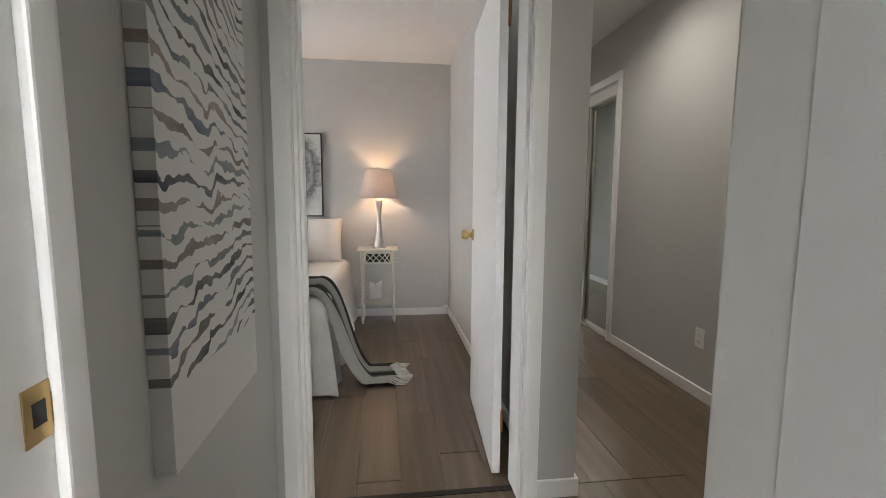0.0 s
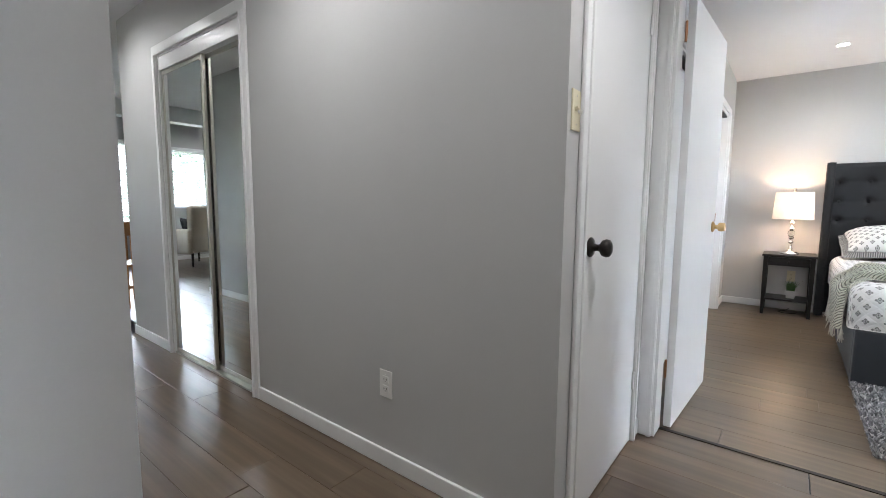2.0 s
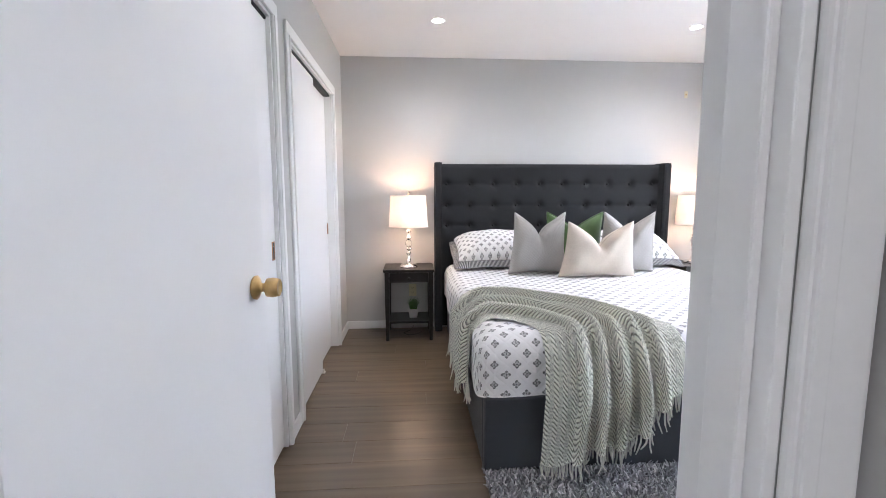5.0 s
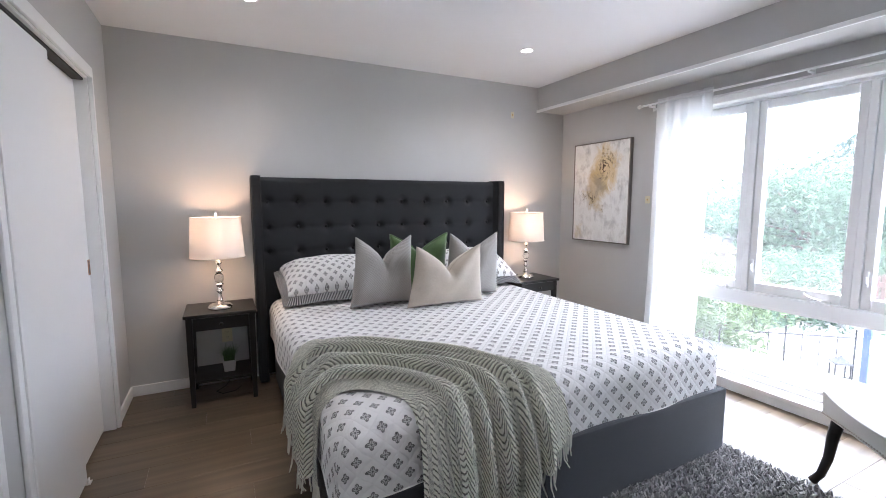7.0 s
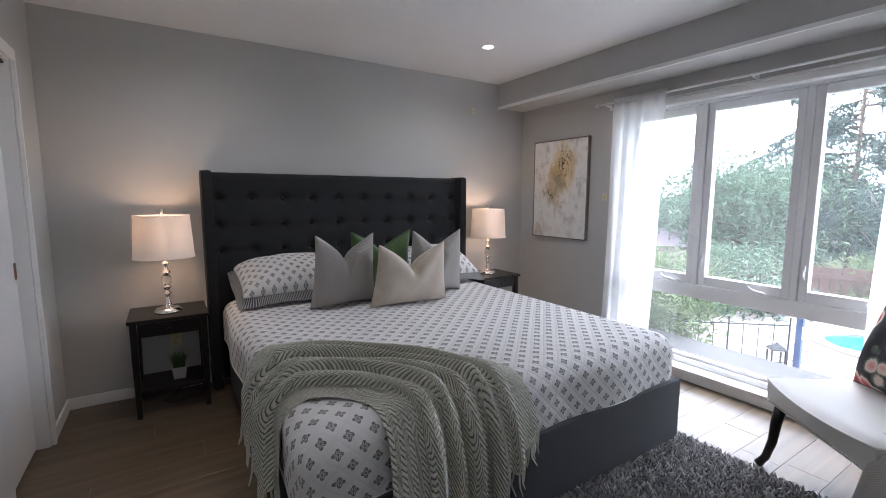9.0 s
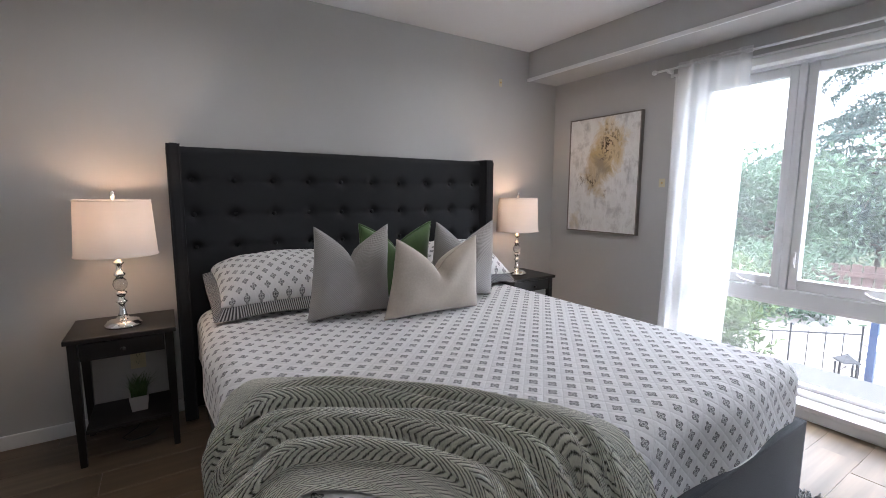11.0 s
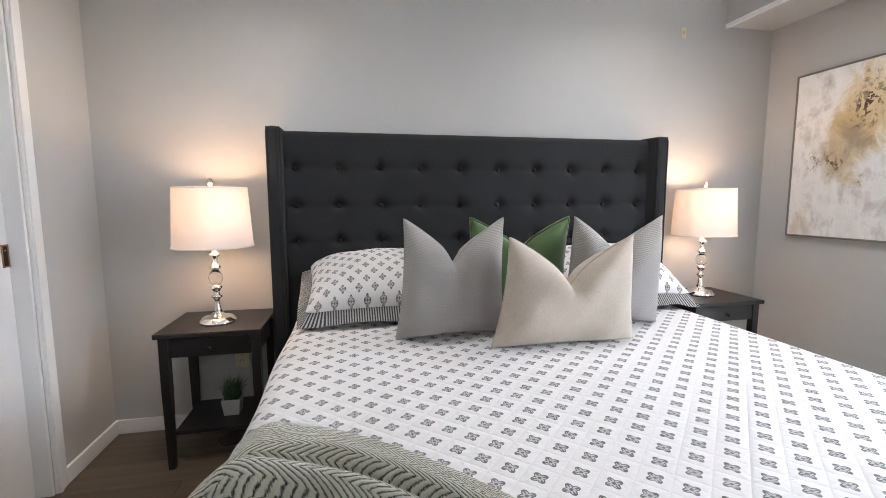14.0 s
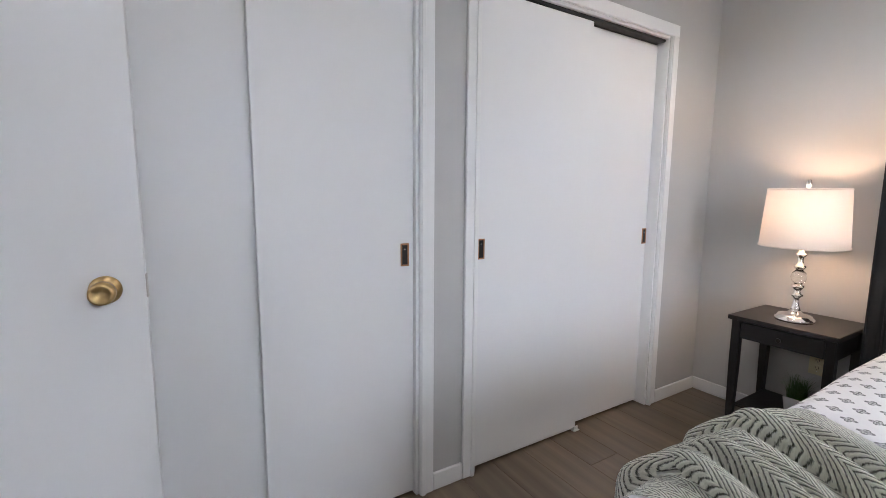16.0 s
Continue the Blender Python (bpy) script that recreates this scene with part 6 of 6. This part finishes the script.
arm = thing("armchair", "cream upholstered wing armchair on short dark legs", "armchair", (-0.28, 9.35, 0), (0, 0, 160))
part("seat", bx(-0.30, 0.30, -0.32, 0.30, 0.24, 0.45, bev=0.04), SALMON, arm, smooth=True)
part("backrest", bx(-0.34, 0.34, 0.20, 0.34, 0.24, 1.02, bev=0.05), SALMON, arm, smooth=True)
for s in (-1, 1):
    part("armrest", bx(s * 0.30, s * 0.40, -0.32, 0.30, 0.22, 0.64, bev=0.04), SALMON, arm, smooth=True)
    for y in (-0.26, 0.26):
        part("leg", lathe([(0, 0.0005), (0.014, 0.0005), (0.022, 0.24), (0, 0.24)], 10), BLACKWOOD, arm).location = (s * 0.3, y, 0)
pillow("dark_cushion", "dark grey cushion on the armchair", cushion(0.38, 0.38, 0.14, 0.03, 0.06, 41, 16), CHARCOAL, (-0.24, 9.26, 0.455), (15, 0, 160))

wood = thing("wooden_chair", "honey oak chair with slatted back at the end of the hall", "chair", (2.1, 6.72, 0), (0, 0, 20))
part("seat", bx(-0.21, 0.21, -0.21, 0.21, 0.43, 0.455, bev=0.008), ORANGE_WOOD, wood)
for x in (-0.18, 0.18):
    part("leg", bx(x - 0.018, x + 0.018, -0.20, -0.165, 0.0005, 0.43, bev=0.004), ORANGE_WOOD, wood)
    part("leg", bx(x - 0.018, x + 0.018, 0.17, 0.205, 0.0005, 0.86, bev=0.004), ORANGE_WOOD, wood)
part("top_rail", bx(-0.21, 0.21, 0.17, 0.20, 0.72, 0.87, bev=0.01), ORANGE_WOOD, wood)
part("stretcher", bx(-0.17, 0.17, -0.195, -0.17, 0.20, 0.235, bev=0.004), ORANGE_WOOD, wood)
for x in (-0.10, 0.0, 0.10):
    part("slat", bx(x - 0.02, x + 0.02, 0.18, 0.192, 0.455, 0.72, bev=0.003), ORANGE_WOOD, wood)

for nm, a, b, z0, z1 in (("window_2", -1.7, -0.05, 0.98, 2.05), ("window_3", 2.3, 3.7, 0.5, 2.1)):
    w = thing(nm, "white framed living room window with half-closed blinds", "window", (0, LIV_N + 0.07, 0), kind="structure")
    for p, q in ((a, a + 0.06), ((a + b) / 2 - 0.03, (a + b) / 2 + 0.03), (b - 0.06, b)):
        part("window_frame", bx(p, q, -0.04, 0.04, z0, z1, bev=0.004), VINYL, w)
    for p, q in ((z0, z0 + 0.06), (z1 - 0.06, z1)):
        part("window_frame", bx(a + 0.06, b - 0.06, -0.038, 0.038, p, q, bev=0.004), VINYL, w)
    pn = part("pane", bx(a + 0.05, b - 0.05, 0.0, 0.005, z0 + 0.05, z1 - 0.05), PANE, w)
    pn.visible_shadow = False
    blind = thing("window_blind", "white slatted blind hanging in the living room window", "blind", (0, LIV_N - 0.03, 0), group="window blinds")
    part("head_rail", bx(a, b, -0.02, 0.02, z1 - 0.01, z1 + 0.03), VINYL, blind)
    k = 0
    z = z1 - 0.04
    while z > z0 + 0.05:
        part("slat", turned(bx(a + 0.02, b - 0.02, -0.018, 0.018, -0.0008, 0.0008), pose(0, 0, z, 30)), VINYL, blind)
        z -= 0.045
    part("bottom_rail", bx(a + 0.02, b - 0.02, -0.012, 0.012, z0 + 0.005, z0 + 0.025), VINYL, blind)

# ---- garden ----
GZ = -0.5
bm = bmesh.new()
bmesh.ops.create_grid(bm, x_segments=60, y_segments=60, size=300, matrix=Matrix.Translation((5, -302.4, GZ)))
tagged(part("ground", bm, GROUND), "dark soil and lawn of the back garden", "ground", kind="structure")
bm = bmesh.new()
bmesh.ops.create_grid(bm, x_segments=4, y_segments=4, size=300, matrix=Matrix.Translation((5, 310.6, GZ)))
tagged(part("ground_front", bm, GROUND), "lawn in front of the house", "ground", kind="structure")
patio = thing("patio", "pale concrete patio slabs round the pool", "patio", (0, 0, 0), kind="structure")
rp = random.Random(5)
for i in range(9):
    for j in range(8):
        x, y = 0.6 + i * 0.62, -3.2 - j * 0.62
        if math.hypot((x + 0.3 - 3.9) / 1.15, (y - 0.3 + 6.0) / 0.7) < 0.8:
            continue
        part("slab", bx(x + 0.006, x + 0.614, y - 0.614, y - 0.006, GZ - 0.02, GZ + 0.03 + rp.uniform(-0.003, 0.003), bev=0.008), PATIO, patio)
pool = thing("swimming_pool", "kidney-shaped pool of bright blue water with a pale coping", "pool", (3.9, -6.0, GZ))
part("water", turned(lathe([(0, 0.030), (0.92, 0.030), (0.92, 0.012), (0, 0.012)], 40), Matrix.Diagonal((1.15, 0.7, 1, 1))), WATER, pool, "rippled blue water")
part("coping", turned(lathe([(0.90, 0.012), (0.90, 0.055), (1.06, 0.055), (1.06, 0.012), (0.90, 0.012)], 40), Matrix.Diagonal((1.15, 0.7, 1, 1))), PATIO, pool)
post = thing("gate_post", "tall dark blue metal gate post beside the pool", "gate post", (4.66, -4.3, GZ))
part("shaft", bx(-0.028, 0.028, -0.028, 0.028, 0.0, 0.72, bev=0.006), BLUE_PAINT, post)
part("cap", bx(-0.034, 0.034, -0.034, 0.034, 0.72, 0.742, bev=0.004), BLUE_PAINT, post)
part("latch_box", bx(-0.075, -0.028, -0.02, 0.03, 0.38, 0.52, bev=0.006), PLATE, post, "pale gate latch")
rail = thing("garden_railing", "low black wrought iron railing along the patio", "railing", (4.72, -4.22, GZ), (0, 0, 48))
for z in (0.12, 0.52):
    part("rail_bar", sweep([(0, 0, z), (1.3, 0, z)], 0.007, 6), IRON, rail)
for k in range(10):
    part("baluster", sweep([(k * 0.145, 0, 0.03), (k * 0.145, 0, 0.60 if k % 4 == 0 else 0.54)], 0.008 if k % 4 == 0 else 0.004, 6), IRON, rail)
box = thing("lantern", "small black iron lantern standing by the gate post", "lantern", (4.78, -4.12, GZ + 0.03))
part("base", bx(-0.07, 0.07, -0.07, 0.07, 0, 0.02), IRON, box)
for a in (-0.06, 0.06):
    for b in (-0.06, 0.06):
        part("bar", bx(a - 0.007, a + 0.007, b - 0.007, b + 0.007, 0.02, 0.24), IRON, box)
part("roof", lathe([(0.105, 0.24), (0.10, 0.25), (0.02, 0.30), (0, 0.32)], 4), IRON, box)
edging = thing("stone_edging", "border of grey river stones along the patio", "stones", (5.2, -5.6, GZ), (0, 0, -62))
for k in range(70):
    bm = bmesh.new()
    bmesh.ops.create_icosphere(bm, subdivisions=1, radius=rp.uniform(0.06, 0.11), matrix=pose(rp.uniform(-1.6, 3.0), rp.uniform(-0.16, 0.16), 0.03, rp.uniform(0, 90), 0, rp.uniform(0, 360)) @ Matrix.Diagonal((1.2, 0.9, 0.6, 1)))
    part("stone", bm, STONE, edging, smooth=True)
fence = thing("garden_fence", "weathered red-brown board fence behind the shrubs", "fence", (5.6, -8.2, GZ), (0, 0, 20))
for k in range(44):
    part("board", bx(k * 0.14 - 1.0, k * 0.14 - 0.875, -0.01 + 0.012 * (k % 2), 0.012 + 0.012 * (k % 2), 0, 0.66 + 0.01 * (k % 3), bev=0.003), FENCE_WOOD, fence)
for z in (0.15, 0.48):
    part("fence_rail", bx(-1.0, 5.2, 0.026, 0.06, z, z + 0.08), FENCE_WOOD, fence)
shed = thing("garden_shed", "small taupe shed with a grey shingle roof among the trees", "shed", (9.6, -9.4, GZ), (0, 0, 25))
part("wall", bx(-1.0, 1.0, -0.9, 0.9, 0, 0.75), SIDING, shed)
bm = bmesh.new()
vs_ = [bm.verts.new(c) for c in ((-1.15, -1.05, 0.70), (1.15, -1.05, 0.70), (1.15, 1.05, 0.70), (-1.15, 1.05, 0.70), (-1.15, 0, 1.05), (1.15, 0, 1.05))]
for f in ((0, 1, 5, 4), (2, 3, 4, 5), (0, 4, 3), (1, 2, 5), (3, 2, 1, 0)):
    bm.faces.new([vs_[i] for i in f])
part("roof", bm, ROOFING, shed)


def leaf_mesh(name, centres, sizes, seed, material, parent, flat=0.6, long=1.7):
    rs_ = np.random.RandomState(seed)
    n = len(centres)
    d = rs_.normal(size=(n, 3))
    d /= np.linalg.norm(d, axis=1)[:, None]
    e = np.cross(d, rs_.normal(size=(n, 3)))
    e /= np.linalg.norm(e, axis=1)[:, None]
    s = sizes[:, None]
    tip, side = d * s * long, e * s * flat
    bend = np.cross(d, e) * s * 0.25
    v = np.stack([centres - tip * 0.5, centres + side * 0.5 + bend, centres + tip * 0.5, centres - side * 0.5 + bend], 1).reshape(-1, 3)
    ob = raw(name, v.tolist(), [(4 * i, 4 * i + 1, 4 * i + 2, 4 * i + 3) for i in range(n)], material, parent)
    return tagged(ob, kind="stuff")


def broad_tree(name, label, x, y, height, radius, seed, count, size, material, z0=GZ, trunk=0.10, category="tree", low=0.25):
    t = thing(name, label, category, (x, y, z0))
    r = np.random.RandomState(seed)
    if trunk:
        part("trunk", sweep([(0, 0, -0.02), (0.03, 0.02, height * 0.3), (-0.02, 0.05, height * 0.65)], [trunk, trunk * 0.75, trunk * 0.4], 8), BARK, t, smooth=True)
    clumps = []
    for k in range(26):
        a, q = r.uniform(0, 6.283), r.uniform(0, 1) ** 0.5
        zz = r.uniform(low, 1.0) * height
        shrink = math.sqrt(max(0.08, 1 - ((zz / height - 0.55) / 0.6) ** 2))
        c = np.array([math.cos(a) * q * radius * shrink, math.sin(a) * q * radius * shrink, zz])
        clumps.append(c)
        if trunk and k < 12:
            part("limb", sweep([(0, 0, height * r.uniform(0.25, 0.5)), tuple(c * 0.55 + np.array([0, 0, height * 0.2])), tuple(c)], [trunk * 0.4, trunk * 0.25, 0.01], 5), BARK, t, smooth=True)
    pts, sz = [], []
    for c in clumps:
        m = count // len(clumps)
        o = r.normal(size=(m, 3)) * radius * np.array([0.21, 0.21, 0.15])
        pts.append(c + o)
        sz.append(r.uniform(0.6, 1.3, m) * size)
    pts = np.concatenate(pts)
    pts[:, 2] = np.maximum(pts[:, 2], 0.02)
    leaf_mesh("crown", pts, np.concatenate(sz), seed + 1, material, t)
    return t


def spruce(x, y, height, radius, seed, count):
    t = thing("spruce_tree", "tall drooping blue-green spruce in the garden", "tree", (x, y, GZ), group="garden trees")
    r = np.random.RandomState(seed)
    part("trunk", sweep([(0, 0, -0.02), (0, 0, height * 0.5), (0, 0, height)], [0.05, 0.03, 0.01], 8), BARK, t, smooth=True)
    pts, sz = [], []
    for k in range(64):
        f = (k + 0.5) / 64
        z, a, ln = height * (0.06 + 0.92 * f), r.uniform(0, 6.283), radius * (1 - f) ** 0.8 * r.uniform(0.7, 1.1)
        d = np.array([math.cos(a), math.sin(a), 0])
        path = [np.array([0, 0, z]) + d * ln * q + np.array([0, 0, 0.15 * q * ln - 0.45 * q * q * ln]) for q in (0, 0.35, 0.7, 1.0)]
        part("limb", sweep([tuple(p) for p in path], [0.03, 0.02, 0.013, 0.005], 5), BARK, t, smooth=True)
        m = max(10, int(count * ln / (radius * 30)))
        q = r.uniform(0.12, 1.0, m)
        base = np.array([0, 0, z]) + d * (ln * q)[:, None] + np.stack([0 * q, 0 * q, 0.15 * q * ln - 0.45 * q * q * ln], 1)
        side = np.array([-d[1], d[0], 0]) * (r.normal(size=m) * 0.16 * ln * (1.1 - q))[:, None]
        hang = np.stack([0 * q, 0 * q, -np.abs(r.normal(size=m)) * 0.12], 1)
        pts.append(base + side + hang)
        sz.append(r.uniform(0.05, 0.11, m))
    leaf_mesh("crown", np.concatenate(pts), np.concatenate(sz), seed + 1, LEAF_SPRUCE, t, 0.35, 2.2)
    return t


broad_tree("garden_tree", "rounded leafy green tree beyond the patio", 7.3, -9.6, 2.5, 1.7, 11, 9000, 0.085, LEAF_BROAD)
broad_tree("garden_tree", "leafy green tree beside the shed", 10.6, -10.9, 2.5, 1.8, 12, 7000, 0.09, LEAF_BROAD)
broad_tree("garden_tree", "leafy green tree far down the garden", 9.2, -16.0, 2.6, 2.8, 13, 7000, 0.12, LEAF_BROAD)
spruce(6.4, -12.0, 10.0, 3.2, 15, 40000)
spruce(3.8, -13.5, 9.5, 3.0, 16, 14000)
broad_tree("shrub", "loose light green shrub below the window", 5.75, -3.15, 1.15, 0.55, 17, 2600, 0.055, LEAF_SHRUB, trunk=0.015, category="shrub", low=0.1)
broad_tree("shrub", "loose light green shrub at the patio edge", 6.15, -4.3, 1.0, 0.7, 18, 2600, 0.06, LEAF_SHRUB, trunk=0.015, category="shrub", low=0.1)
broad_tree("shrub", "dark green shrub in front of the fence", 6.3, -6.6, 0.9, 0.8, 19, 3000, 0.06, LEAF_BROAD, trunk=0.015, category="shrub", low=0.1)
broad_tree("shrub", "low yellow-green shrub beyond the pool", 4.9, -8.6, 0.8, 0.7, 20, 2000, 0.06, LEAF_SHRUB, trunk=0.015, category="shrub", low=0.1)
rs2 = np.random.RandomState(33)
n = 16000
fx = rs2.uniform(-14, 34, n)
fz = rs2.uniform(0, 1, n) ** 1.3 * (1.7 + 0.5 * np.sin(fx * 0.7) + 0.5 * np.sin(fx * 1.9 + 1))
woods = thing("far_trees", "distant belt of trees behind the garden", "trees", (0, -24, GZ), kind="stuff")
leaf_mesh("foliage", np.stack([fx, rs2.normal(size=n) * 0.9, fz], 1), rs2.uniform(0.12, 0.3, n), 34, LEAF_BROAD, woods, 0.8, 1.4)
n = 9000
fx = rs2.uniform(-14, 14, n)
fz = rs2.uniform(0, 1, n) * (3.5 + 0.8 * np.sin(fx * 0.8))
street = thing("street_trees", "belt of trees seen through the living room blinds", "trees", (0, 20, GZ), kind="stuff")
leaf_mesh("foliage", np.stack([fx, rs2.normal(size=n) * 0.8, fz], 1), rs2.uniform(0.15, 0.3, n), 36, LEAF_BROAD, street, 0.8, 1.4)


# ---- floor planks, all running along y ----
PW, PL = 0.182, 1.22
plank_cache = {}


def plank_mesh(length):
    key = round(length, 2)
    if key not in plank_cache:
        w, c, t = PW / 2 - 0.0004, 0.0012, 0.006
        vs = [(-w, 0.0004, -t), (w, 0.0004, -t), (w, key - 0.0004, -t), (-w, key - 0.0004, -t), (-w, 0.0004, -c), (w, 0.0004, -c), (w, key - 0.0004, -c), (-w, key - 0.0004, -c),
              (-w + c, c, 0), (w - c, c, 0), (w - c, key - c, 0), (-w + c, key - c, 0)]
        fs = [(0, 1, 5, 4), (1, 2, 6, 5), (2, 3, 7, 6), (3, 0, 4, 7), (4, 5, 9, 8), (5, 6, 10, 9), (6, 7, 11, 10), (7, 4, 8, 11), (8, 9, 10, 11)]
        me = bpy.data.meshes.new("plank")
        me.from_pydata(vs, [], fs)
        me.materials.append(PLANK)
        plank_cache[key] = me
    return plank_cache[key]


def lay(x0, x1, y0, y1, seed):
    r = random.Random(seed)
    x = x0
    while x < x1:
        y = y0 - r.uniform(0.05, PL - 0.1)
        while y < y1:
            a, b = max(y, y0), min(y + PL, y1)
            if b - a > 0.04:
                ob = new("plank", plank_mesh(b - a))
                ob.location = (x + PW / 2, a, 0)
                ob.parent = floor
            y += PL
        x += PW


lay(2.83, 6.46, -2.05, 2.45, 1)
lay(-0.628, 2.80, 0.40, 1.815, 2)
lay(-2.0, 0.50, 1.815, 4.60, 3)
lay(0.60, 1.70, 1.815, 6.7, 4)
lay(-1.2, 4.2, 6.7, 10.2, 5)
lay(1.70, 4.2, 5.45, 6.7, 6)
lay(-0.9, 0.7, -1.0, 0.40, 7)
